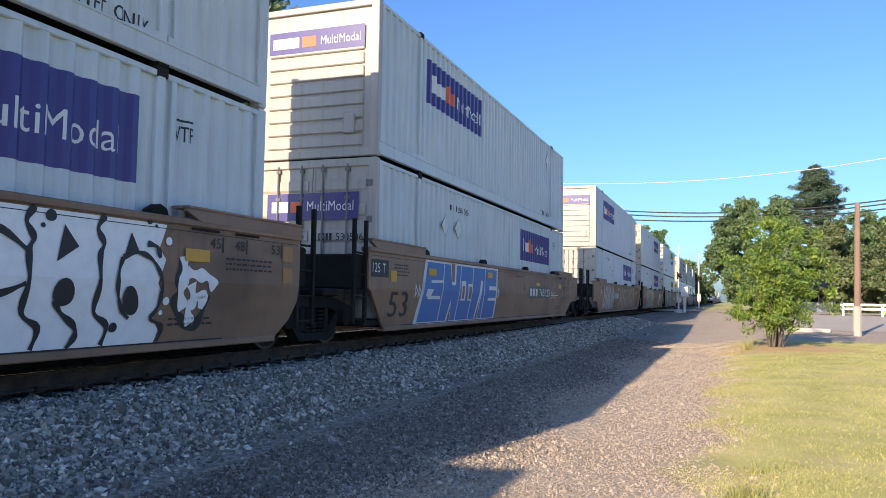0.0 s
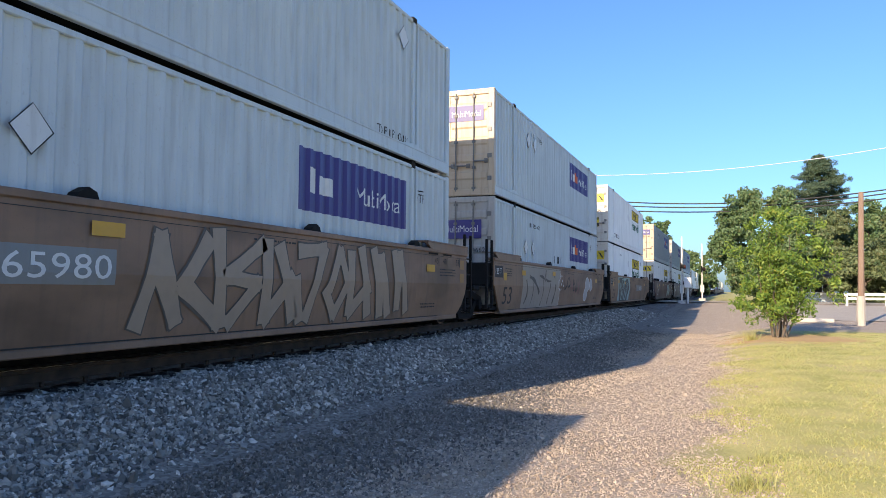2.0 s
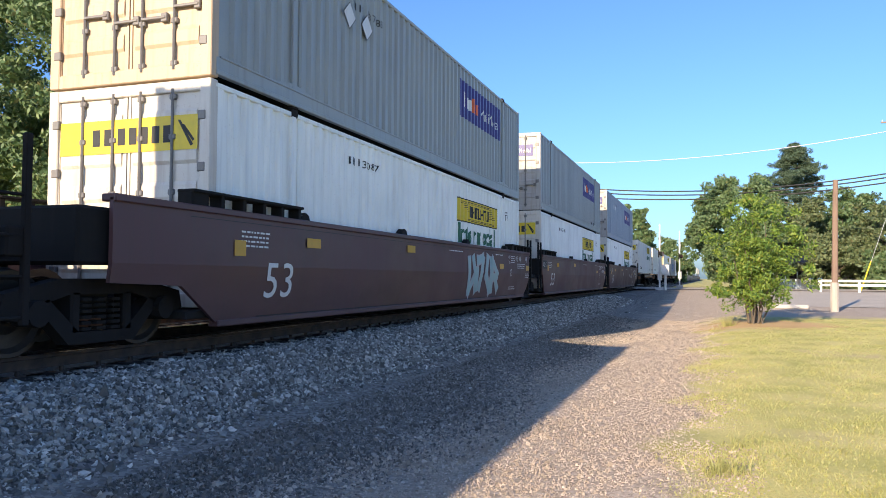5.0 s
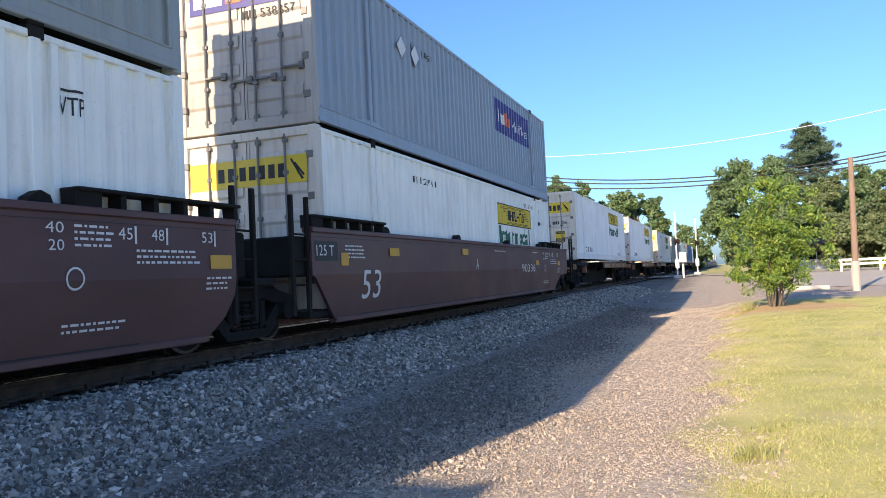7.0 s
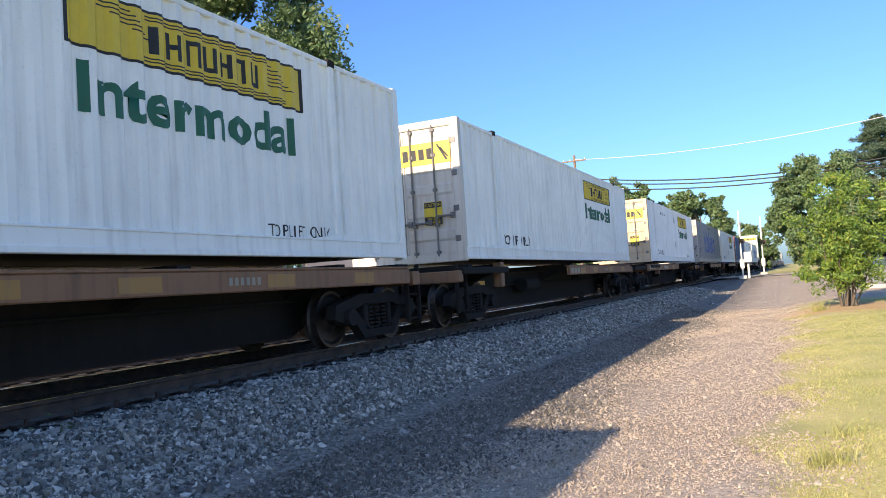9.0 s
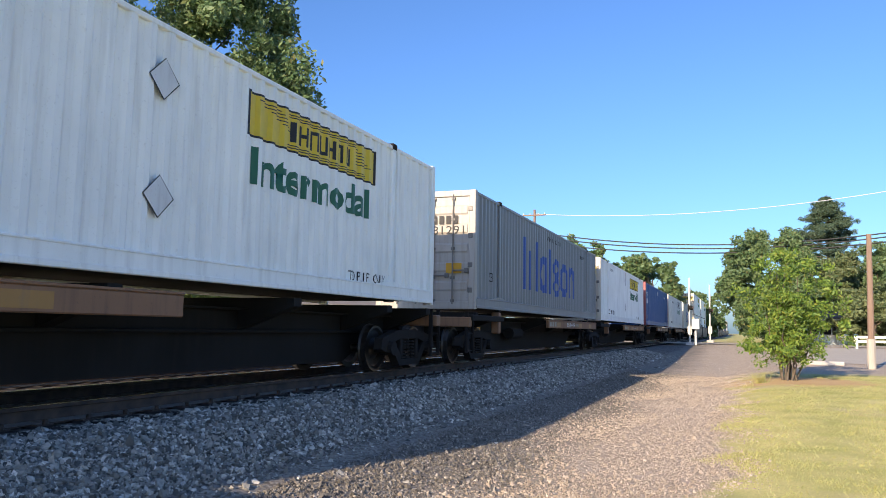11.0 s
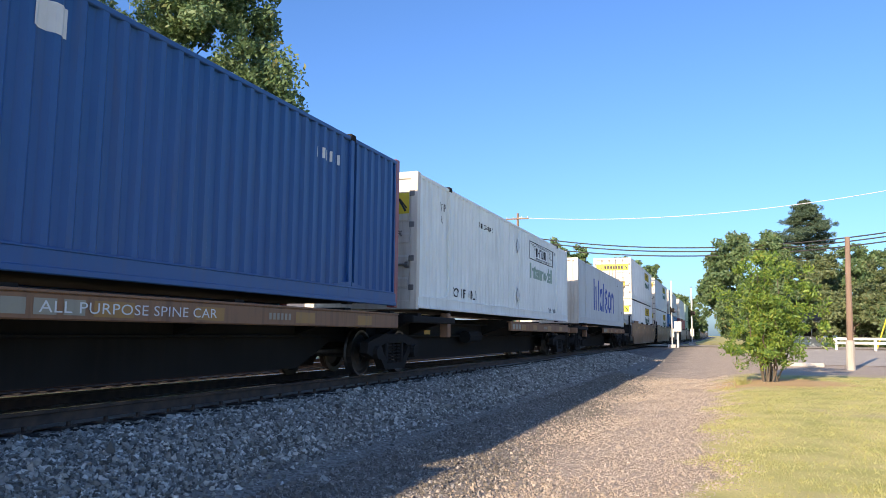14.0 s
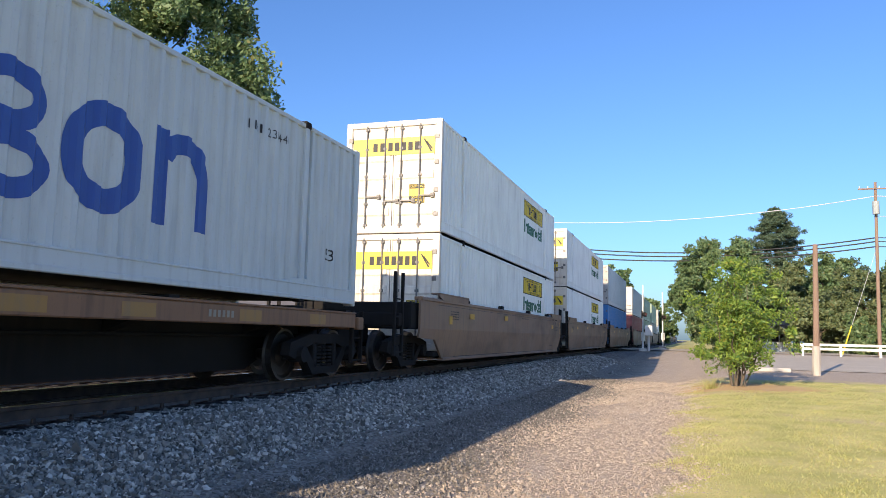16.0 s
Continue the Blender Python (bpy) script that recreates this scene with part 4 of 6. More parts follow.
    part("well_floor", shared("well_floor", lambda: Shape().box(-1.36, 1.36, 1.2, L - 1.2, 0.2, 0.26).block(-1.34, 1.34, -0.45, 0.6, 0.28, 0.38).block(-1.34, 1.34, L - 0.6, L + 0.45, 0.28, 0.38), M_BLACK), car)

    def bulkhead(a, b):
        return Shape().block(-1.40, 1.40, a, b, 0.9, 1.48, 0.03)
    part("end_platform", shared(f"platform_f{tag}", lambda: bulkhead(y0 - 0.35, y0 + 0.3), M_BLACK), car)
    part("end_platform", shared(f"platform_r{tag}", lambda: bulkhead(y1 - 0.3, y1 + 0.35), M_BLACK), car)
    for where, yy in ((front, y0 - 0.42), (rear, y1 + 0.06)):
        for sx in (-1, 1):
            part("ladder", shared(f"ladder{sx}", lambda: ladder_shape(sx * 1.44), M_TRUCK if dress else M_BLACK), car, at=(0, yy - (0.95 if yy < 0 and where == 'end' else 0) + (0.9 if yy > 0 and where == 'end' else 0), 0))
        if where == "end":
            part("coupler", shared("coupler", lambda: Shape().block(-0.14, 0.14, -0.9, 0.9, 0.62, 0.92, 0.03).block(-0.22, 0.22, -0.2, 0.2, 0.55, 1.0, 0.05), M_TRUCK), car, at=(0, yy + (-0.7 if yy < 0 else 1.1), 0))
            e = -0.75 if yy < 0 else 0.95
            part("end_sill", shared("end_sill", lambda: Shape().block(-1.45, 1.45, 0.0, 0.22, 0.95, 1.22, 0.02).block(-0.35, 0.35, -0.5, 1.0, 0.6, 1.0, 0.03), M_TRUCK), car, at=(0, yy + e, 0))
            part("handrail", shared("handrail", lambda: Shape().tube((-1.3, 0, 1.2), (-1.3, 0, 2.0), 0.02, n=6).tube((-1.3, 0, 2.0), (-0.5, 0, 2.0), 0.018, n=6).tube((-0.5, 0, 2.0), (-0.5, 0, 1.2), 0.018, n=6), M_TRUCK), car, at=(0, yy + e, 0))
    if rear == "end" and brake:
        part("brake_wheel", shared("brake_wheel", brake_wheel_shape, M_RUST), car, at=(0.55, y1 + 0.55, 1.95))
        part("brake_stand", shared("brake_stand", lambda: Shape().block(0.42, 0.68, -0.15, 0.1, 1.0, 2.0, 0.02).block(0.3, 0.8, -0.35, -0.1, 1.2, 1.75, 0.03), M_BLACK), car, at=(0, y1 + 0.4, 0))
        part("air_tank", shared("air_tank", lambda: Shape().tube((-0.9, 0, 1.85), (0.4, 0, 1.85), 0.2, n=12), M_BLACK), car, at=(0, y1 - 0.55, 0))
    truck(car, -1.5 if front == "end" else -1.69)
    if rear == "end":
        truck(car, L + 1.5)
    if front == "joint":
        part("articulation", shared("articulation", lambda: Shape().block(-0.6, 0.6, -1.1, 1.1, 0.75, 1.05, 0.05).block(-1.4, 1.4, -0.25, 0.25, 0.78, 0.9, 0.03), M_BLACK), car, at=(0, -1.69, 0))
    for d in decor:
        d(car)
    return car


def brake_wheel_shape():
    s, n, r = Shape(), 16, 0.27
    for k in range(n):
        a, b = 2 * math.pi * k / n, 2 * math.pi * (k + 1) / n
        s.tube((r * math.cos(a), 0, r * math.sin(a)), (r * math.cos(b), 0, r * math.sin(b)), 0.02, n=5)
    for k in range(6):
        a = math.pi / 3 * k
        s.tube((0, -0.03, 0), (r * math.cos(a), 0, r * math.sin(a)), 0.014, n=5)
    return s.tube((0, -0.05, 0), (0, 0.05, 0), 0.06, n=8)


def on_well(car, name, polys, mat, label="", depth=0.004):
    """Paint on the well's side: the upper strake is upright, the lower one leans in."""
    bm = bmesh.new()
    for poly in polys:
        bm.faces.new([bm.verts.new((0, a, b)) for a, b in poly])
    if bm.faces:
        bm.normal_update()
        bmesh.ops.triangulate(bm, faces=[f for f in bm.faces if len(f.verts) > 4], ngon_method="EAR_CLIP")
        bmesh.ops.bisect_plane(bm, geom=bm.verts[:] + bm.edges[:] + bm.faces[:], plane_co=(0, 0, 0.92), plane_no=(0, 0, 1), dist=1e-5)
    for q in bm.verts:
        q.co.x = well_skin(q.co.z) + depth
    for f in bm.faces:
        f.normal_update()
        if f.normal.x < 0:
            f.normal_flip()
    me = bpy.data.meshes.new(name)
    bm.to_mesh(me)
    bm.free()
    me.materials.append(mat)
    return part(name, me, car, label)


def well_skin(z):
    return SIDE_X if z > 0.92 else SIDE_X - 0.10 * (0.92 - z) / 0.70


def stencil(text, y0, y1, z0, z1, mat=None):
    def go(car):
        ob = writing(text, mat or M_INK, SIDE_X, y0, y1, z0, z1, car, 0.008)
        for q in ob.data.vertices:
            q.co.x = well_skin(q.co.z) + 0.010
    return go


def patches(*spots, mat=None):
    def go(car):
        for a, b in spots:
            on_well(car, "reflector", [rect(a, a + 0.42, b, b + 0.14)], mat or M_AMBER, "amber reflective patch", 0.020)
    return go


def small_print(y, z, seed, mat=None, rows=3, w=0.9):
    def go(car):
        rng = random.Random(seed)
        polys = []
        for r in range(rows):
            a = y
            while a < y + w:
                b = a + rng.uniform(0.03, 0.11)
                polys.append(rect(a, b, z - 0.06 * r, z - 0.06 * r + 0.024))
                a = b + 0.025
        on_well(car, "marking", polys, mat or M_INK, "", 0.008)["kind"] = "stuff"
    return go


# runs of a brush over a three by three grid; no letters, only knots of strokes
PATHS = [[[(0, 2), (0, 0), (2, 1)], [(1, 2), (2, 0)]], [[(2, 2), (0, 1), (2, 1), (0, 0)]], [[(0, 0), (1, 2), (2, 0), (1, 1)]], [[(0, 2), (2, 2), (1, 0)], [(0, 1), (0, 0)]],
         [[(0, 1), (1, 2), (2, 1), (1, 0), (0, 1)]], [[(0, 2), (1, 0), (1, 2), (2, 0)]], [[(2, 2), (2, 0), (0, 1), (1, 2)]], [[(0, 0), (0, 2), (2, 1), (0, 1)], [(1, 1), (2, 0)]]]


def brush(p, q, width, rng, jag):
    """One stroke of a can: a bar with flared, uneven ends."""
    (a, b), (c, d) = p, q
    n = math.hypot(c - a, d - b) or 1
    ux, uz = (c - a) / n, (d - b) / n
    vx, vz = -uz, ux
    h = width
    out = []
    for along, side in ((-0.55 * h / n, 0.95), (0.3, 0.8), (0.7, 0.85), (1 + 0.55 * h / n, 1.05), (1 + 0.6 * h / n, -0.95), (0.6, -0.8), (0.25, -0.85), (-0.6 * h / n, -1.05)):
        side *= h * (1 + jag * 0.6 * rng.uniform(-1, 1))
        out.append((a + (c - a) * along + vx * side, min(max(b + (d - b) * along + vz * side, 0.245), 1.535)))
    return out


def tag_paint(y0, y1, z0, z1, n, fill, line, seed, field=None, holes=True, t=0.05, jag=0.16):
    """Spray-painted blocks: a field, outlined bulging strokes, and openings in them."""
    def go(car):
        rng = random.Random(seed)
        if field:
            m = 9
            low = [(y0 - 0.25 + (y1 - y0 + 0.5) * k / m, max(z0 - 0.08 + rng.uniform(-0.03, 0.03), 0.245)) for k in range(m + 1)]
            top = [(y1 + 0.25 - (y1 - y0 + 0.5) * k / m, min(z1 + 0.08 + rng.uniform(-0.05, 0.03), 1.535)) for k in range(m + 1)]
            on_well(car, "spray_field", [low + top], field, "spray-painted field", 0.004)
        step = (y1 - y0) / n
        for k in range(n):
            wide = step * rng.uniform(0.13, 0.17)
            lo, hi = z0 + wide * 0.6, z1 - wide * 0.6
            ly, ry = y0 + k * step + wide * 0.7, y0 + (k + 1) * step - wide * 0.7
            cols = (ly, (ly + ry) / 2, ry)
            rows = (lo, lo + (hi - lo) * rng.uniform(0.4, 0.6), hi)
            path = rng.choice(PATHS)
            paths = [[(cols[a] + rng.uniform(-0.12, 0.12) * step, min(max(rows[b] + rng.uniform(-0.06, 0.06), 0.34), 1.46)) for a, b in run] for run in path]
            for width, m, dep, nm in ((wide + t, line, 0.008, "spray_outline"), (wide, fill, 0.012, "spray_fill")):
                if not holes and nm == "spray_outline":
                    continue
                m_run = 0
                for run in paths:
                    for p, q in zip(run, run[1:]):
                        m_run += 1
                        on_well(car, nm, [brush(p, q, width, rng, jag)], m, "spray-painted graffiti stroke" if nm == "spray_fill" else "", dep + 0.0006 * m_run)
    return go


def spine_car(y, front="joint", rear="joint", label="", plates=((7.45, 16.2),), decor=(), lead=None):
    """Skeleton car: a centre spine, cross bearers, and sill plates under part of the container."""
    car = thing("spine_car", label, "spine car", (TRACK_X, y, RAIL_TOP), "spine cars of the train")
    part("centre_spine", shared("spine", lambda: Shape().prism([(-0.3, 0.62), (0.9, 0.62), (2.0, 0.18), (L - 2.0, 0.18), (L - 0.9, 0.62), (L + 0.3, 0.62), (L + 0.3, 1.02), (-0.3, 1.02)], 0, -0.33, 0.33).box(-0.5, 0.5, -0.2, L + 0.2, 1.022, 1.05), M_BLACK), car)

    for yy in (0.15, 1.95, 7.6, 11.0, L - 2.1, L - 0.3):
        part("cross_bearer", shared("bearer", lambda: Shape().prism([(-1.27, 1.2), (1.27, 1.2), (1.27, 1.08), (0.35, 0.75), (-0.35, 0.75), (-1.27, 1.08)], 1, 0, 0.2), M_BLACK), car, at=(0, yy, 0))
    part("bracket", shared("bracket", lambda: Shape().block(1.12, 1.32, 1.85, 2.05, 0.7, 1.24, 0.02), M_RUST), car)
    for sx in (-1, 1):
        part("end_plate", shared("end_plate", lambda: Shape().block(-0.12, 0.12, -0.25, 2.3, 1.0, 1.14, 0.02), M_BLACK), car, at=(sx * 1.22, 0, 0))
    for k, (a, b) in enumerate(plates):
        for sx in (-1, 1):
            x0, x1 = sorted((sx * 1.20, sx * 1.30))
            part("sill_plate", Shape().block(x0, x1, a, b, 0.88, 1.13, 0.015).block(x0 - 0.05, x1 + 0.012, a, b, 1.13, 1.16, 0.006).mesh("sill_plate", M_RUST), car)
        for yy in (a + 1.2, a + 2.75, a + 5.0, a + 7.0):
            part("reflector", film_mesh("reflector", [rect(yy, yy + 0.55, 0.92, 1.08)], M_DUSTYAMBER, 0.004, 1.30), car, "dusty amber reflective patch")
        part("marking", film_mesh("marking", [rect(a + 0.15 + 0.34 * m, a + 0.41 + 0.34 * m, 0.93, 1.08) for m in range(3)], M_DUSTYMARK, 0.004, 1.30), car, "dusty pale mark")
        part("marking", film_mesh("marking", [rect(a + 4.3 + 0.1 * m, a + 4.36 + 0.1 * m, 0.96, 1.05) for m in range(6)], M_DUSTYMARK, 0.004, 1.30), car)
    for a in (2.9, 6.4):
        part("reflector", film_mesh("reflector", [rect(a, a + 0.4, 0.76, 0.86)], M_AMBER, 0.006, 0.33), car, "amber reflective patch")
    part("brake_pipe", shared("brake_pipe", lambda: Shape().tube((0.45, 0.5, 0.72), (0.45, L - 0.5, 0.72), 0.025, n=6).tube((0.6, 5.2, 0.7), (0.6, 6.3, 0.7), 0.17, n=10), M_BLACK), car)
    truck(car, lead or (0.75 if front == "end" else -0.62))
    if lead:
        part("end_deck", Shape().block(-1.2, 1.2, lead - 1.6, 0.3, 0.92, 1.08, 0.02).block(-0.4, 0.4, lead - 1.5, 0.3, 0.6, 0.92, 0.03).mesh("end_deck", M_BLACK), car)
    if rear == "end":
        truck(car, L - 0.75)
    for where, yy, d in ((front, -0.3, -1), (rear, L + 0.3, 1)):
        if where == "end":
            part("coupler", shared("coupler", lambda: Shape(), M_TRUCK) if ("coupler", M_TRUCK.name) in KEPT else shared("coupler", lambda: Shape().block(-0.14, 0.14, -0.9, 0.9, 0.62, 0.92, 0.03), M_TRUCK), car, at=(0, yy + 0.7 * d, 0))
            part("ladder", shared("spine_ladder", lambda: Shape().block(1.2, 1.28, 0, 0.04, 0.25, 1.2, 0.01).block(1.2, 1.28, 0.4, 0.44, 0.25, 1.2, 0.01).tube((1.24, 0, 0.3), (1.24, 0.42, 0.3), 0.016, n=6).tube((1.24, 0, 0.7), (1.24, 0.42, 0.7), 0.016, n=6), M_TRUCK), car, at=(0, yy - (0.1 if d < 0 else 0.3), 0))
            part("end_sill", shared("spine_end_sill", lambda: Shape().block(-1.3, 1.3, -0.12, 0.12, 0.85, 1.08, 0.02), M_RUST), car, at=(0, yy, 0))
    for d in decor:
        d(car)
    return car


# ---------------------------------------------------------------- the train at the clip's start
ROLLING = []
LOW, HIGH, FLAT = 1.20, 4.09, 2.07
JB = "white corrugated container with yellow advertising film"
FX = "grey corrugated container with purple advertising film"
BR = "brown well car with {}, carrying containers"


def box_on(y, z, colour, **more):
    c = container((TRACK_X, y, z), colour, **more)
    ROLLING.append(c)
    return c


def car_on(car):
    ROLLING.append(car)


def jb(c):
    logo_yellow(c)


def jb_low(c):
    logo_yellow(c, 9.8, 1.79, gap=0.03)


def purple_rear(c):
    logo_purple(c, 9.98)


def purple_front(c):
    logo_purple(c, 2.35)


def purple_worn(c):
    logo_purple(c, 9.98, worn=True)


def well_trim(seed, dark=True, mid=6.0):
    ink = M_INK if dark else M_WHITEINK
    spots = (14.8, 15.27, 16.05) if dark else (14.86, 15.32, 16.13)
    out = [patches((2.05, 1.22), (mid, 1.28 if mid == 6.0 else 1.17), (14.36 if dark else 12.99, 1.15 if dark else 1.04)),
           *[stencil(n, a, a + 0.19, 1.32, 1.44, ink) for n, a in zip(("45", "48", "53"), spots)],
           *[(lambda car, a=a: on_well(car, "marking", [rect(a + 0.22, a + 0.25, 1.28, 1.46)], ink, "", 0.008)) for a in spots],
           small_print(15.1, 1.2, seed, ink), small_print(14.2, 0.5, seed + 1, ink, 2, 0.7), small_print(0.4, 1.35, seed + 2, ink, 4, 0.6), small_print(8.6, 1.4, seed + 3, ink, 1, 1.0),
           lambda car: on_well(car, "reflector", [rect(0.25, 0.5, 1.05, 1.25)], M_AMBER, "amber reflective patch", 0.01),
           lambda car: on_well(car, "seam", [rect(0.9, 15.2, 0.255, 0.27), rect(-0.6, 16.7, 1.475, 1.483)], M_INK, "", 0.006)]
    if dark:
        out += [(lambda car, z=z: on_well(car, "reflector", [rect(L + 0.18, L + 0.42, z, z + 0.2)], M_DUSTYAMBER, "dusty amber reflective patch", 0.01)) for z in (0.95, 1.24)]
        out.append(lambda car: on_well(car, "bracket", [rect(14.45, 14.95, 1.50, 1.53), rect(15.25, 15.75, 1.50, 1.53)], M_BLACK, "", 0.02))
    else:
        out += [stencil("40", 14.0, 14.2, 1.36, 1.46, ink), stencil("20", 14.03, 14.2, 1.2, 1.3, ink), small_print(14.32, 1.42, seed + 4, ink, 4, 0.4), small_print(12.6, 1.42, seed + 5, ink, 1, 0.7), small_print(16.2, 0.9, seed + 6, ink, 3, 0.4),
                lambda car: on_well(car, "reflector", [rect(L + 0.12, L + 0.52, 1.02, 1.18)], M_AMBER, "amber reflective patch", 0.01),
                lambda car: on_well(car, "stencil_disc", ring(14.32, 0.94, 0.11, 0.11, 0.02, 14), ink, "", 0.008)]
    return out


def line(a, b, c, d, w):
    n = math.hypot(c - a, d - b)
    vy, vz = -(d - b) / n * w / 2, (c - a) / n * w / 2
    return [(a + vy, b + vz), (a - vy, b - vz), (c - vy, d - vz), (c + vy, d + vz)]


def blue_piece(car):
    """Broad blue spray piece edged in white, in five leaning blocks with openings."""
    on_well(car, "spray_edge", [[(1.48, 0.25), (6.84, 0.25), (6.9, 1.538), (1.9, 1.53)]], M_WHITEINK, "white spray-painted edge", 0.005)
    tops, feet = (1.98, 2.96, 4.04, 4.91, 5.82, 6.81), (1.62, 2.78, 3.84, 4.71, 5.73, 6.76)
    for k in range(5):
        on_well(car, "spray_fill", [[(feet[k] + 0.025, 0.29), (feet[k + 1] - 0.025, 0.29), (tops[k + 1] - 0.025, 1.49), (tops[k] + 0.025, 1.49)]], M_SPRAYBLUE, "blue spray-painted block", 0.009)
    white = [[(2.0, 0.95), (2.35, 0.95), (2.2, 0.8), (1.95, 0.8)], line(2.05, 0.78, 2.75, 0.78, 0.07), line(2.2, 1.1, 2.9, 1.12, 0.05), [(3.3, 1.52), (3.72, 1.52), (3.66, 1.05), (3.42, 1.05)], [(3.22, 0.28), (3.5, 0.28), (3.44, 0.78)],
             rect(4.05, 4.35, 0.72, 1.16), rect(4.52, 4.8, 0.72, 1.1), [(5.15, 0.3), (5.4, 0.3), (5.62, 1.2), (5.48, 1.2)], rect(6.15, 6.8, 0.98, 1.08), rect(6.1, 6.8, 0.72, 0.79)]
    for m in white:
        on_well(car, "spray_edge", [m], M_WHITEINK, "", 0.013)
    for m in ([(3.36, 1.52), (3.6, 1.52), (3.56, 1.12), (3.42, 1.12)], [(3.3, 0.28), (3.46, 0.28), (3.43, 0.6)], rect(4.1, 4.26, 0.76, 1.05), rect(4.58, 4.76, 0.76, 1.04), [(5.22, 0.3), (5.36, 0.3), (5.46, 0.85)]):
        on_well(car, "spray_opening", [m], M_BROWN, "", 0.017)
    for y0, ends in ((1.38, (0.0, 0.11, 0.0)), (1.54, (0.02, 0.1, 0.05)), (1.7, (0.08, 0.0, 0.08)), (6.95, (0.0, 0.08, 0.02))):
        on_well(car, "spray_stroke", [line(y0, 0.78, y0 + ends[0] + 0.02, 1.02, 0.035), line(y0 + ends[0] + 0.02, 1.02, y0 + ends[1], 0.9, 0.035), line(y0 + ends[1], 0.9, y0 + ends[2], 0.8, 0.035)], M_WHITEINK, "", 0.01)


def curve(car, name, pts, w, mat, label="", depth=0.012):
    """A spray stroke along a smooth line through the points."""
    p = [Vector((0, a, b)) for a, b in pts]
    run = []
    for k in range(len(p) - 1):
        a, b, c, d = p[max(k - 1, 0)], p[k], p[k + 1], p[min(k + 2, len(p) - 1)]
        for m in range(5):
            t = m / 5
            run.append(0.5 * (2 * b + (c - a) * t + (2 * a - 5 * b + 4 * c - d) * t * t + (3 * b - a - 3 * c + d) * t ** 3))
    run.append(p[-1])
    left, right = [], []
    for k, q in enumerate(run):
        d = (run[min(k + 1, len(run) - 1)] - run[max(k - 1, 0)]).normalized()
        h = w / 2 * (0.75 + 0.25 * math.sin(k * 0.9 + pts[0][0]))
        left.append((q.y - d.z * h, q.z + d.y * h))
        right.append((q.y + d.z * h, q.z - d.y * h))
    on_well(car, name, [[left[k], right[k], right[k + 1], left[k + 1]] for k in range(len(run) - 1)], mat, label, depth)


def drop(y, z, ry, rz, lean=0.0, n=16):
    return [(y + ry * math.cos(6.2832 * k / n) + lean * math.sin(6.2832 * k / n), z + rz * math.sin(6.2832 * k / n) * (1.15 if math.sin(6.2832 * k / n) > 0 else 0.85)) for k in range(n)]


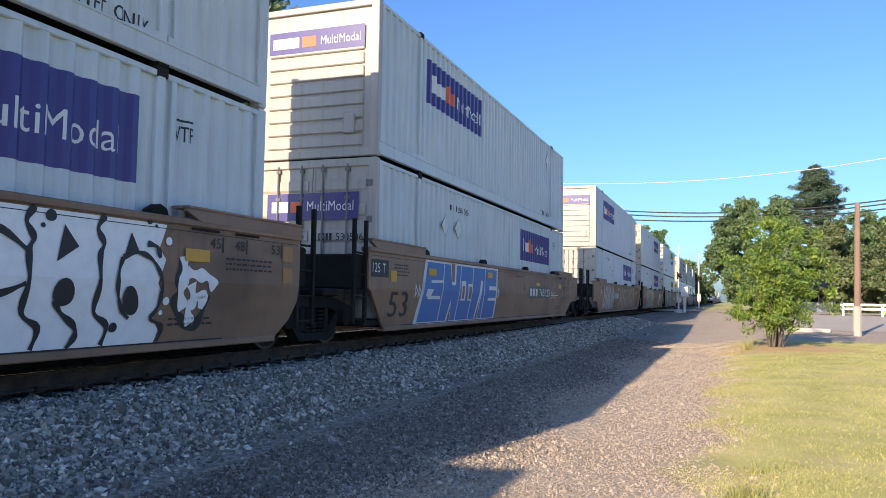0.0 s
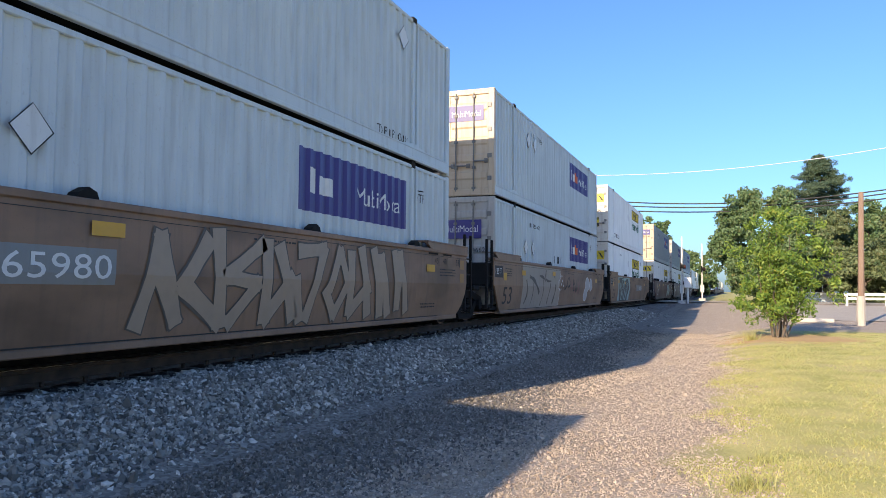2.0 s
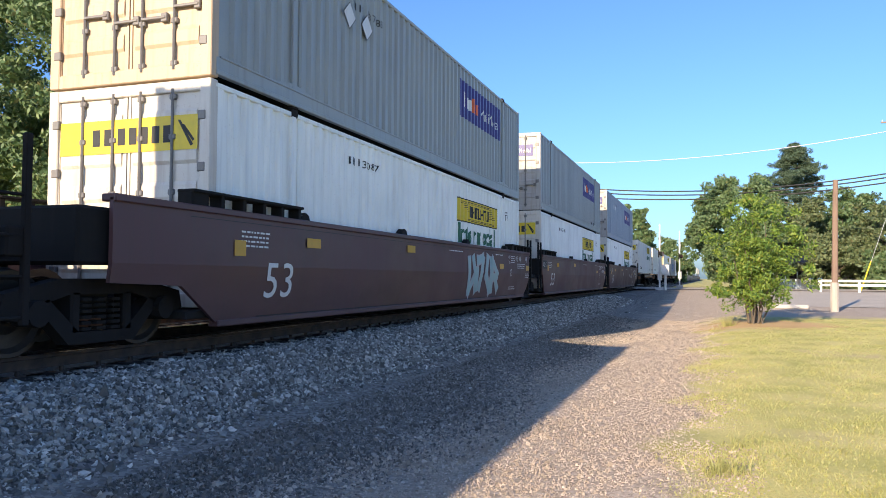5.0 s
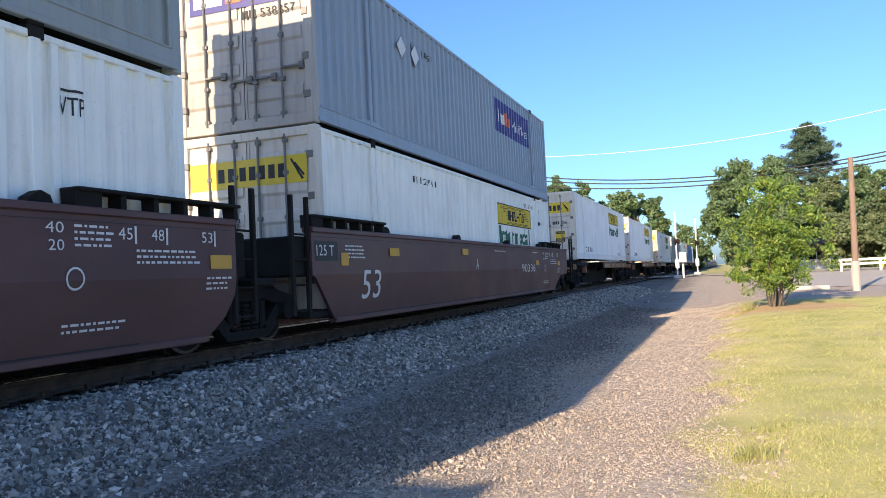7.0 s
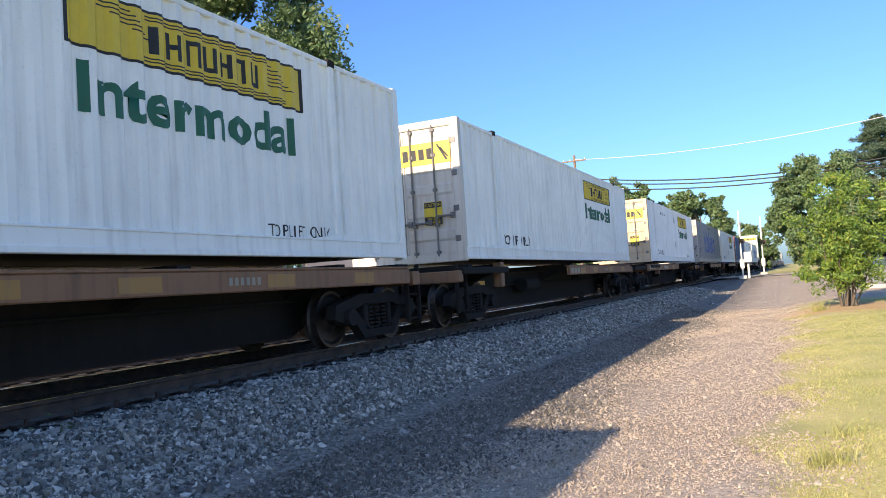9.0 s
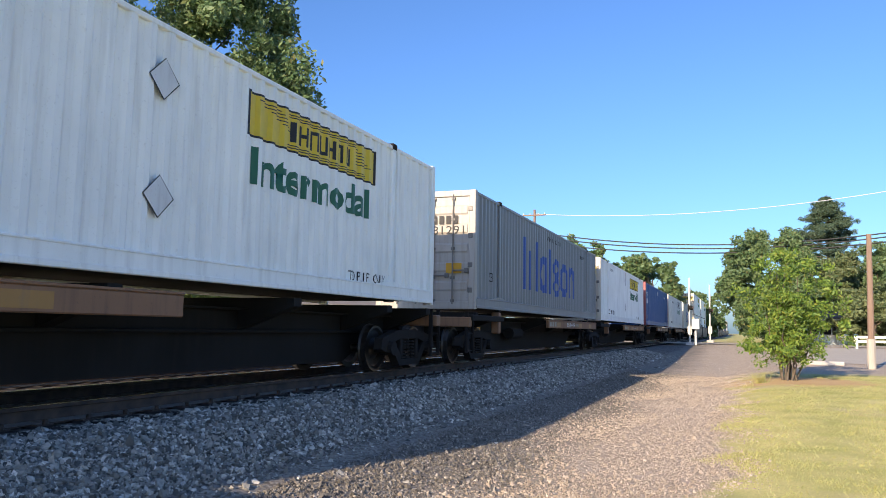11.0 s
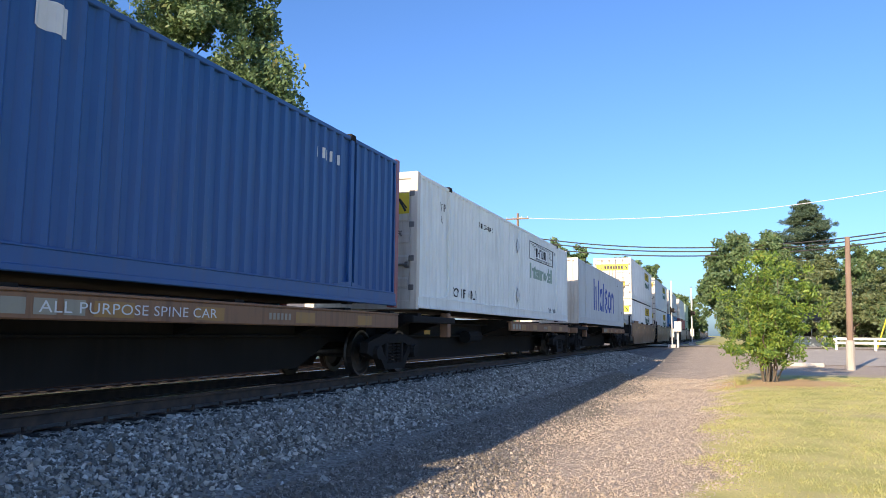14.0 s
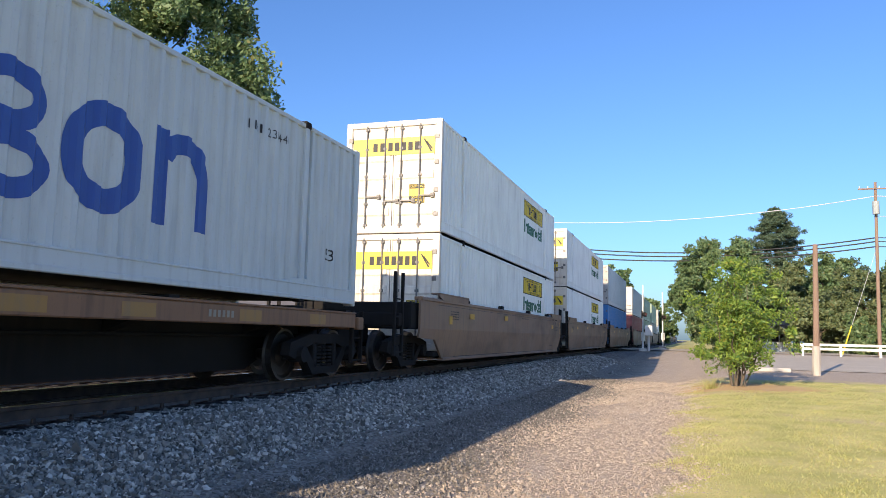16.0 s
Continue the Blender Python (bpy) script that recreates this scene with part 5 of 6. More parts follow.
def white_piece(car):
    """White spray piece the height of the car with thick wavy black lines and dark openings."""
    edge = [(14.02 + 0.06 * math.sin(k * 2.1), 0.27 + 0.125 * k) for k in range(11)]
    on_well(car, "spray_field", [[(6.2, 0.26), (14.0, 0.26), *edge, (6.1, 1.53)]], M_SPRAYWHITE, "white spray-painted field", 0.004)
    for k, y in enumerate((6.4, 7.6, 8.8, 10.0, 11.1, 12.41, 13.2)):
        curve(car, "spray_line", [(y, 1.53), (y - 0.08, 1.4), (y, 1.26), (y - 0.04, 1.14), (y - 0.02, 0.87), (y - 0.05, 0.6), (y + 0.13, 0.47), (y + 0.09, 0.28)], 0.075, M_INK, "thick black spray line", 0.010 + 0.0004 * k)
    for y in (7.0, 8.2, 9.4, 10.5):
        on_well(car, "spray_opening", [drop(y, 1.18, 0.17, 0.2, 0.05)], M_INK, "black spray-painted opening", 0.014)
        on_well(car, "spray_opening", [drop(y + 0.02, 0.68, 0.15, 0.13)], M_INK, "", 0.016)
    curve(car, "spray_line", [(11.3, 1.28), (11.8, 1.36), (12.1, 1.3), (12.36, 1.14)], 0.07, M_INK, "thick black spray line", 0.0145)
    curve(car, "spray_line", [(11.3, 0.84), (11.8, 0.75), (12.12, 0.77), (12.36, 0.86)], 0.07, M_INK, "thick black spray line", 0.0145)
    for lo, tip, out in (((12.66, 1.06), (12.73, 1.40), (12.90, 1.21)), ((13.47, 1.16), (13.55, 1.40), (13.68, 1.19))):
        on_well(car, "spray_opening", [[lo, out, tip]], M_INK, "black spray-painted opening", 0.014)
    on_well(car, "spray_opening", [drop(12.77, 0.77, 0.12, 0.13)], M_INK, "", 0.016)
    curve(car, "spray_line", [(12.68, 0.72), (12.76, 0.6), (12.93, 0.48), (12.96, 0.38), (12.88, 0.27)], 0.075, M_INK, "thick black spray line", 0.0172)
    curve(car, "spray_line", [(13.45, 1.14), (13.40, 0.98), (13.42, 0.78), (13.5, 0.62), (13.6, 0.53)], 0.06, M_INK, "thick black spray line", 0.0178)
    curve(car, "spray_line", [(13.45, 1.14), (13.65, 1.2), (13.85, 1.14), (13.98, 1.0), (14.03, 0.84), (14.0, 0.64), (13.92, 0.52), (14.1, 0.44), (14.06, 0.28)], 0.06, M_INK, "thick black spray line", 0.0184)
    on_well(car, "spray_opening", [drop(13.6, 0.69, 0.11, 0.15, -0.03)], M_INK, "", 0.019)
    curve(car, "spray_line", [(13.78, 1.3), (13.92, 1.27), (13.97, 1.16)], 0.07, M_INK, "", 0.0195)
    for y, z, r in ((13.42, 0.44, 0.055), (12.58, 1.46, 0.06), (12.5, 1.37, 0.025), (13.8, 1.53, 0.04), (13.9, 1.49, 0.02), (14.1, 1.34, 0.05), (14.12, 0.7, 0.05), (14.06, 0.58, 0.03)):
        on_well(car, "spray_dot", [drop(y, z, r, r * 0.9)], M_INK if y < 14 else M_SPRAYWHITE, "", 0.011)
    curve(car, "spray_line", [(14.34, 1.16), (14.28, 0.98), (14.32, 0.82), (14.26, 0.68), (14.42, 0.5), (14.62, 0.4), (14.74, 0.56), (14.8, 0.78)], 0.13, M_INK, "black edge of a small spray piece", 0.005)
    for k, run in enumerate(([(14.36, 1.2), (14.38, 1.0), (14.34, 0.8), (14.42, 0.62)], [(14.42, 1.02), (14.6, 1.0), (14.78, 0.98), (14.92, 0.86)], [(14.5, 0.9), (14.56, 0.72), (14.5, 0.6), (14.56, 0.45)], [(14.55, 0.72), (14.72, 0.78), (14.7, 0.62)])):
        curve(car, "spray_fill", run, 0.17, M_SPRAYWHITE, "small white spray piece", 0.007 + 0.0005 * k)


def teal_piece(car):
    """Dark teal block letters run together, with thin pale openings between them."""
    on_well(car, "spray_field", [[(2.2, 0.26), (6.75, 0.26), (7.0, 0.9), (6.85, 1.53), (2.2, 1.53)]], M_SPRAYPALE, "pale blue spray-painted field", 0.004)
    on_well(car, "spray_fill", [[(2.5, 0.62), (2.75, 0.6), (2.85, 0.27), (6.0, 0.27), (5.95, 0.62), (6.2, 0.6), (6.25, 0.72), (6.6, 0.98), (6.3, 1.4), (6.02, 1.42), (6.0, 1.5), (5.2, 1.44), (4.9, 1.35), (4.3, 1.4), (3.7, 1.38), (3.66, 1.5), (2.5, 1.5)]], M_SPRAYTEAL, "dark teal spray-painted block", 0.008)
    gaps = [[(2.91, 1.23), (2.74, 0.7), (2.79, 0.74), (3.0, 0.98), (3.04, 1.23)], [(3.32, 1.2), (3.28, 0.86), (3.11, 0.71), (3.18, 0.52), (3.27, 0.82), (3.37, 0.88), (3.42, 1.2)],
            [(3.35, 0.3), (3.6, 0.3), (3.7, 0.77), (3.43, 0.78)], [(3.76, 1.46), (3.76, 1.1), (3.86, 1.08), (3.92, 1.46)], [(3.9, 0.3), (4.06, 0.3), (4.12, 1.2), (3.98, 1.2), (4.02, 0.78)],
            [(4.42, 1.4), (4.46, 0.78), (4.58, 1.4)], [(4.44, 0.3), (4.66, 0.3), (4.8, 0.78), (4.76, 1.07)], [(5.04, 0.3), (5.4, 0.3), (5.32, 0.8), (5.22, 0.86)],
            [(5.45, 1.3), (5.43, 0.96), (5.3, 0.8), (5.35, 0.8), (5.5, 0.95), (5.53, 1.3)], [(5.74, 1.25), (5.7, 0.88), (5.6, 0.7), (5.64, 0.55), (5.78, 0.85), (5.84, 1.25)], [(6.1, 1.38), (6.12, 1.12), (6.22, 1.12), (6.22, 1.4)]]
    for g in gaps:
        on_well(car, "spray_gap", [g], M_SPRAYPALE, "pale blue opening in the spray paint", 0.012)
    for k, run in enumerate(([(3.37, 0.98), (3.5, 1.03), (3.7, 0.92), (3.85, 0.93)], [(3.45, 0.8), (3.8, 0.8), (3.84, 0.74), (3.95, 0.78)], [(5.0, 0.98), (5.15, 0.9), (5.35, 0.95)])):
        curve(car, "spray_stroke", run, 0.035, M_SPRAYPALE, "", 0.0135 + 0.0005 * k)
    on_well(car, "spray_dot", [drop(3.95, 1.47, 0.24, 0.06)], M_SPRAYTEAL, "", 0.010)
    rng = random.Random(15)
    for k in range(9):
        y, z = 6.75 + 0.09 * (k % 5) + rng.uniform(0, 0.1), 0.5 + 0.16 * (k // 3) + (0.4 if k > 5 else 0)
        curve(car, "spray_stroke", [(y, z), (y + 0.06, z + 0.13), (y + 0.1, z - 0.02), (y + 0.2, z + 0.11)], 0.022, M_INK, "thin black scrawl", 0.009 + 0.0005 * k)


def grey_piece(car):
    """Thin grey coat with black strokes, red and dark scrawl, and a pale bubble shape."""
    on_well(car, "spray_field", [[(2.2, 0.27), (7.2, 0.27), (7.22, 0.8), (7.05, 0.85), (7.28, 1.1), (7.2, 1.52), (2.2, 1.53)]], M_HAZEGREY, "thin grey spray coat", 0.004)
    curve(car, "spray_line", [(7.2, 0.3), (7.22, 0.78), (7.02, 0.88), (7.0, 1.1), (7.26, 1.22), (7.2, 1.5)], 0.05, M_WHITEINK, "white spray edge", 0.008)
    for pts, w in (([(3.0, 1.2), (3.5, 1.1), (4.0, 0.85), (4.25, 0.7)], 0.16), ([(3.35, 1.05), (3.45, 0.7), (3.25, 0.35)], 0.07), ([(4.2, 1.25), (4.7, 1.2), (5.0, 1.1)], 0.1), ([(4.7, 1.15), (4.75, 0.7), (4.5, 0.32)], 0.08), ([(5.1, 1.45), (5.0, 1.2), (5.3, 1.1), (5.8, 1.1)], 0.09), ([(5.75, 1.05), (5.6, 0.7), (5.4, 0.35)], 0.1), ([(6.5, 1.0), (6.45, 0.7), (6.2, 0.35)], 0.16), ([(6.3, 1.3), (6.38, 1.2)], 0.09), ([(2.6, 1.1), (2.75, 0.7), (2.5, 0.4)], 0.12)):
        curve(car, "spray_line", pts, w, M_SPRAYFADE, "faded black spray stroke", 0.010 + 0.0004 * pts[0][0])
    for y, z in ((7.5, 1.3), (7.45, 1.0), (7.62, 1.12), (7.4, 0.82), (7.75, 0.95)):
        on_well(car, "spray_dot", [drop(y, z, 0.05, 0.045)], M_WHITEINK, "", 0.008)
    for pts, m in (([(8.0, 1.35), (8.0, 0.85), (8.35, 0.98)], M_INK), ([(8.75, 1.28), (8.45, 1.12), (8.6, 0.92), (8.95, 1.05), (8.8, 1.28)], M_INK), ([(9.05, 1.2), (9.25, 0.85), (9.45, 1.2)], M_RED), ([(9.5, 1.0), (9.75, 1.05), (9.6, 1.2), (9.55, 0.85), (9.8, 0.8)], M_INK), ([(9.85, 1.25), (9.9, 0.7)], M_RED), ([(10.2, 1.2), (10.15, 0.75), (9.85, 0.98)], M_INK), ([(10.4, 1.2), (10.85, 0.68)], M_RED), ([(10.85, 1.2), (10.35, 0.68)], M_RED)):
        curve(car, "spray_stroke", pts, 0.07, m, "", 0.008 + 0.0004 * pts[0][0])
    for y, z, a, b in ((12.2, 0.62, 0.42, 0.3), (12.5, 1.0, 0.5, 0.3), (13.3, 1.0, 0.32, 0.28)):
        on_well(car, "spray_edge", [drop(y, z, a, b)], M_WHITEINK, "", 0.006 + 0.002 * y - 0.02)
        on_well(car, "spray_fill", [drop(y, z, a * 0.9, b * 0.9)], M_SPRAYGREY, "pale grey spray bubble", 0.0075 + 0.002 * y - 0.02)


def dark_panel(car):
    """Faded dark number panel with plain bars for the owner's mark, an amber patch, and thin white scrawls beside it."""
    on_well(car, "number_panel", [rect(10.2, 13.16, 0.815, 1.15)], M_DARKPLATE, "faded dark number panel", 0.006)
    for a in (10.35, 10.7, 11.05):
        on_well(car, "marking", [rect(a, a + 0.22, 0.86, 1.09)], M_WHITEINK, "", 0.009)
    on_well(car, "reflector", [rect(11.12, 11.6, 1.18, 1.28)], M_AMBER, "amber reflective patch", 0.01)
    runs = [[(13.2, 0.9), (13.28, 1.03), (13.33, 0.9)], [(13.38, 1.0), (13.42, 0.9), (13.48, 0.98), (13.53, 0.9), (13.58, 1.0)], [(13.65, 1.0), (13.63, 0.9), (13.75, 0.9)], [(13.8, 1.0), (13.82, 0.9), (14.3, 0.92)], [(13.18, 0.9), (14.3, 0.9)], [(13.2, 0.8), (13.6, 0.86), (14.1, 0.8)]]
    for run in runs:
        on_well(car, "spray_stroke", [line(*p, *q, 0.018) for p, q in zip(run, run[1:])], M_WHITEINK, "thin white spray scrawl", 0.01)
    faint = [[(14.63, 1.12), (14.75, 0.85), (14.85, 1.1)], [(14.95, 0.85), (15.02, 1.12), (15.15, 1.0), (15.0, 0.96), (15.2, 0.85)], [(15.3, 1.1), (15.25, 0.9), (15.45, 0.92)], [(15.5, 0.85), (15.6, 1.1), (15.85, 1.12)], [(15.55, 0.98), (15.75, 0.98)]]
    for run in faint:
        on_well(car, "spray_stroke", [line(*p, *q, 0.016) for p, q in zip(run, run[1:])], M_SPRAYTAN, "", 0.01)


def build_train():
    fifty = stencil("53", 0.25, 1.1, 0.42, 0.88)
    ton = [lambda car: on_well(car, "data_plate", [rect(-0.55, 0.15, 1.12, 1.42)], M_INK, "", 0.006), stencil("125 T", -0.5, 0.02, 1.2, 1.36, M_WHITEINK)]
    # units before the lens at the start
    car_on(well_car(-46.6, M_BROWN, "end", "joint", BR.format("plain sides"), dress=False))
    car_on(well_car(-27.07, M_BROWN, "joint", "joint", BR.format("plain sides"), dress=False))
    for y in (-46.6, -27.07):
        box_on(y, LOW, M_GREY, label=FX, simple=True)
        box_on(y, HIGH, M_GREY, label=FX, simple=True)
    car_on(well_car(-7.54, M_BROWN, "joint", "joint", BR.format("large white graffiti"), [white_piece, *well_trim(11)]))
    box_on(-7.54, LOW, M_GREY, marks=[purple_rear, vtp, ids("531870")], label=FX)
    box_on(-7.54, HIGH, M_LIGHT, marks=[top_lift_rear, purple_front], label=FX)
    car_on(well_car(12.04, M_BROWN, "joint", "end", BR.format("blue and white graffiti"), [fifty, *ton, blue_piece, dark_panel, stencil("765123", 11.54, 12.97, 0.86, 1.09, M_WHITEINK), stencil("B", 9.6, 9.76, 1.0, 1.16), *well_trim(31)]))
    box_on(12.04, LOW, M_GREY, marks=[purple_rear, end_purple_low, end_ids(534506), vtp, ids(534506), placards((3.5, 1.95), (4.35, 1.95))], label=FX)
    box_on(12.04, HIGH, M_GREY, end="ribs", marks=[purple_front, end_purple, top_lift_rear, placards((13.4, 2.2),)], label="grey corrugated container with ribbed end and purple film")
    car_on(well_car(35.72, M_BROWN, "end", "joint", BR.format("silver and tan graffiti"), [tag_paint(0.9, 4.6, 0.36, 1.44, 7, M_SPRAYGREY, M_HAZEGREY, 41, t=0.03), lambda car: on_well(car, "number_panel", [rect(4.04, 6.33, 0.815, 1.16)], M_GREYPLATE, "faded grey number panel", 0.006), stencil("765980", 4.84, 6.27, 0.87, 1.1, M_WHITEINK), tag_paint(6.52, 13.53, 0.36, 1.44, 9, M_SPRAYTAN, M_SPRAYFADE, 43, t=0.03, jag=0.12), *well_trim(44)]))
    box_on(35.72, LOW, M_GREY, marks=[purple_worn, end_ids(532258, z=0.9), ids(532258, 3.2, 2.4), vtp, placards((4.7, 1.9), (5.5, 1.8))], label="grey corrugated container with peeling purple film")
    box_on(35.72, HIGH, M_GREY, end="ribs", marks=[purple_front, end_purple, top_lift_rear, lambda c: diamond(c, 13.6, 2.3)], label="grey corrugated container with ribbed end and purple film")
    car_on(well_car(55.25, M_BROWN, "joint", "joint", BR.format("faded grey and red graffiti"), [fifty, *ton, grey_piece, *well_trim(54)]))
    box_on(55.25, LOW, M_GREY, marks=[purple_rear, end_purple_low, end_ids(533662), ids(533662), vtp, placards((3.3, 1.7), (4.2, 1.7)), lambda c: bars(c, 7.3, 8.5, 1.35, 1.6, 6, M_SPRAYTEAL, seed=9)], label=FX)
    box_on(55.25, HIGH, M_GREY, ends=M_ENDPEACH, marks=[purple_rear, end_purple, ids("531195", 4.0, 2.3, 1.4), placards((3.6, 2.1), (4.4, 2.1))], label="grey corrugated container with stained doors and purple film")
    car_on(well_car(74.78, M_BROWN, "joint", "end", BR.format("dark teal lettered graffiti"), [fifty, *ton, teal_piece, lambda car: on_well(car, "number_panel", [rect(10.2, 13.06, 0.815, 1.16)], M_GREYPLATE, "faded grey number panel", 0.006), stencil("765980", 11.42, 12.85, 0.87, 1.1, M_WHITEINK), stencil("B", 9.5, 9.75, 1.0, 1.2), *well_trim(64, mid=4.55)]))
    box_on(74.78, LOW, M_WHITE, marks=[jb_low, end_yellow, vtp, ids(310520, 4.03, 2.36, 1.15), placards((7.9, 2.0), (7.9, 1.2))], label=JB)
    box_on(74.78, HIGH, M_WHITE, marks=[jb, end_yellow, caution, end_ids(313043, 0.3, 0.95, 1.5), top_lift, stack_limit, placards((8.0, 1.9),)], label=JB)
    md = "maroon well car with stencilled weights, carrying containers"
    w53 = stencil("53", 1.0, 1.7, 0.5, 0.98, M_WHITEINK)
    car_on(well_car(98.55, M_MAROON, "end", "joint", md, [w53, tag_paint(10.1, 12.9, 0.4, 1.35, 4, M_SPRAYPALE, M_SPRAYGREY, 71), *well_trim(72, False)]))
    box_on(98.55, LOW, M_WHITE, marks=[jb_low, end_yellow, ids("310877"), vtp], label=JB)
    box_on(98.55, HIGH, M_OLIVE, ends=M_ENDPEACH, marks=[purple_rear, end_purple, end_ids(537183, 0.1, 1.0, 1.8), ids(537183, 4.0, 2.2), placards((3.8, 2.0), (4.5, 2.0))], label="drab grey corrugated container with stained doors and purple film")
    car_on(well_car(118.05, M_MAROON, "joint", "joint", md, [w53, *ton, *well_trim(82, False)]))
    box_on(118.05, LOW, M_WHITE, marks=[jb_low, end_yellow, ids("236604"), vtp], label=JB)
    box_on(118.05, HIGH, M_OLIVE, marks=[purple_rear, end_purple, top_lift_rear], label="drab grey corrugated container with purple film")
    car_on(well_car(137.26, M_MAROON, "joint", "end", md, [w53, *ton, stencil("A", 7.0, 7.2, 0.95, 1.2, M_WHITEINK), stencil("90336", 11.3, 12.93, 0.84, 1.07, M_WHITEINK), *well_trim(92, False)], brake=False))
    box_on(137.26, LOW, M_WHITE, marks=[jb_low, end_yellow, or_lift, stack_limit, ids(237461)], label=JB)
    box_on(137.26, HIGH, M_GREYB, marks=[purple_rear, end_purple, end_ids(538857, 0.0, 1.0, 1.8), ids("538857", 4.0, 2.2), placards((3.5, 2.1), (4.2, 2.1))], label="blue-grey corrugated container with purple film")
    # skeleton cars, one container each
    sp = "black skeleton car with rusty sill plates and amber patches"

    def numbered(text, y0, y1):
        return [lambda car: writing(text, M_WHITEINK, 1.30, y0, y1, 0.93, 1.08, car)]
    car_on(spine_car(158.39, "end", "end", sp))
    box_on(158.39, FLAT, M_WHITE, marks=[jb, end_yellow, caution, end_ids(308965, 0.35, 0.95, 1.5), top_lift, top_lift_rear], label=JB)
    car_on(spine_car(177.01, "end", "end", sp))
    box_on(177.01, FLAT, M_WHITE, marks=[jb, end_yellow, caution, top_lift], label=JB)
    car_on(spine_car(197.94, "end", "end", sp, ((-0.6, 8.7),), numbered("370116", 3.6, 4.6), lead=-1.55))
    box_on(197.94, FLAT, M_WHITE, ends=M_ENDPEACH, marks=[jb, end_yellow, caution, top_lift, top_lift_rear, ids("271746"), placards((8.2, 2.2), (8.2, 0.9))], label=JB)
    car_on(spine_car(216.68, "end", "joint", sp, decor=numbered("553449", 10.2, 11.6)))
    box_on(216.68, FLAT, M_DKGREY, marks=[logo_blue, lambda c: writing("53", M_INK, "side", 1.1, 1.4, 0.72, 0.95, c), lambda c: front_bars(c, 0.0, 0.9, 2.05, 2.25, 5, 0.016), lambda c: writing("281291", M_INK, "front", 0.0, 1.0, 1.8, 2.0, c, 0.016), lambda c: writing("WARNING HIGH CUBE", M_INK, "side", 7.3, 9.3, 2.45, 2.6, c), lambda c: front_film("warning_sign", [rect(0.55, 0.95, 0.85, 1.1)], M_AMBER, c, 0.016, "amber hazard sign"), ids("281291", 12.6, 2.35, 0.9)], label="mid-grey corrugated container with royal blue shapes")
    car_on(spine_car(234.06, "joint", "joint", sp, decor=numbered("53", 11.05, 11.35)))
    box_on(234.06, FLAT, M_WHITE, marks=[jb, end_yellow, caution, top_lift, top_lift_rear, stack_limit, end_ids(306314, 0.3, 0.95, 1.5), lambda c: ids(306314, 2.6, 2.45, 1.2)(c), placards((7.95, 2.25), (7.9, 0.85)), lambda c: part("mark", film_mesh("mark", [rect(8.0, 8.07, 2.5, 2.75)], M_RED, 0.005, "side"), c)], label=JB)
    car_on(spine_car(251.56, "joint", "joint", sp, decor=[lambda car: writing("ALL PURPOSE SPINE CAR", M_WHITEINK, 1.30, 8.0, 10.6, 0.95, 1.06, car)]))
    box_on(251.56, FLAT, M_BLUE, end="cols", post=M_RED, marks=[lambda c: writing("53", M_WHITEINK, "side", 0.7, 1.12, 1.92, 2.22, c), lambda c: part("notice", film_mesh("notice", [rect(0.61, 1.1, 1.46, 1.8)], M_WHITEINK, 0.006, "side"), c, "blank white notice"), lambda c: part("notice", film_mesh("notice", [rect(7.75, 8.15, 2.3, 2.6)], M_WHITEINK, 0.006, "side"), c), lambda c: part("notice", film_mesh("notice", [rect(0.76, 0.95, 0.46, 0.62)], M_AMBER, 0.006, "side"), c), lambda c: bars(c, 13.0, 13.8, 2.25, 2.42, 6, M_WHITEINK), lambda c: front_bars(c, -0.9, -0.3, 1.9, 2.2, 2, 0.0, M_WHITEINK), lambda c: front_film("notice", [rect(-0.9, -0.45, 1.3, 1.65)], M_WHITEINK, c, 0.0)], label="deep blue corrugated container with faded red corner posts")
    car_on(spine_car(268.66, "joint", "end", sp))
    box_on(268.66, FLAT, M_WHITE, marks=[lambda c: logo_yellow(c, faded=True), end_yellow, caution, top_lift, top_lift_rear, stack_limit, end_ids(274690, 0.3, 0.95, 1.5), ids(274690, 4.1, 2.25, 1.4), lambda c: writing("VTP", M_INK, "side", 1.35, 1.7, 2.25, 2.42, c), lambda c: writing("OR", M_INK, "side", 1.4, 1.6, 1.98, 2.14, c), placards((8.2, 2.2), (8.2, 0.7))], label="white corrugated container with faded, nearly blank film")
    car_on(spine_car(287.26, "end", "end", sp))
    box_on(287.26, FLAT, M_LIGHT, end="cols", marks=[logo_blue, lambda c: writing("53", M_INK, "side", 14.9, 15.2, 0.72, 0.92, c), ids("231446", 12.5, 2.35, 1.1)], label="pale grey corrugated container with royal blue shapes")
    # well cars behind
    tb = "light brown well car carrying two stacked containers"
    rest = [(308.19, "end", "joint", M_WHITE, M_WHITE, 1), (328.0, "joint", "joint", M_WHITE, M_WHITE, 1), (347.5, "joint", "end", M_BLUE2, M_GREY, 2), (371.2, "end", "joint", M_RED, M_LIGHT, 0), (390.7, "joint", "joint", M_GREEN, M_GREEN, 0),
            (410.2, "joint", "end", M_OLIVE, M_GREEN, 0), (434, "end", "joint", M_WHITE, M_OLIVE, 0), (453.5, "joint", "joint", M_GREYB, M_GREEN, 0), (473, "joint", "end", M_GREEN, None, 0), (497, "end", "joint", M_DKGREY, M_LIGHT, 0),
            (516.5, "joint", "joint", M_OLIVE, M_GREEN, 0), (536, "joint", "end", M_BLUE, None, 0), (560, "end", "joint", M_WHITE, M_GREY, 0), (579.5, "joint", "end", M_GREY, M_OLIVE, 0)]
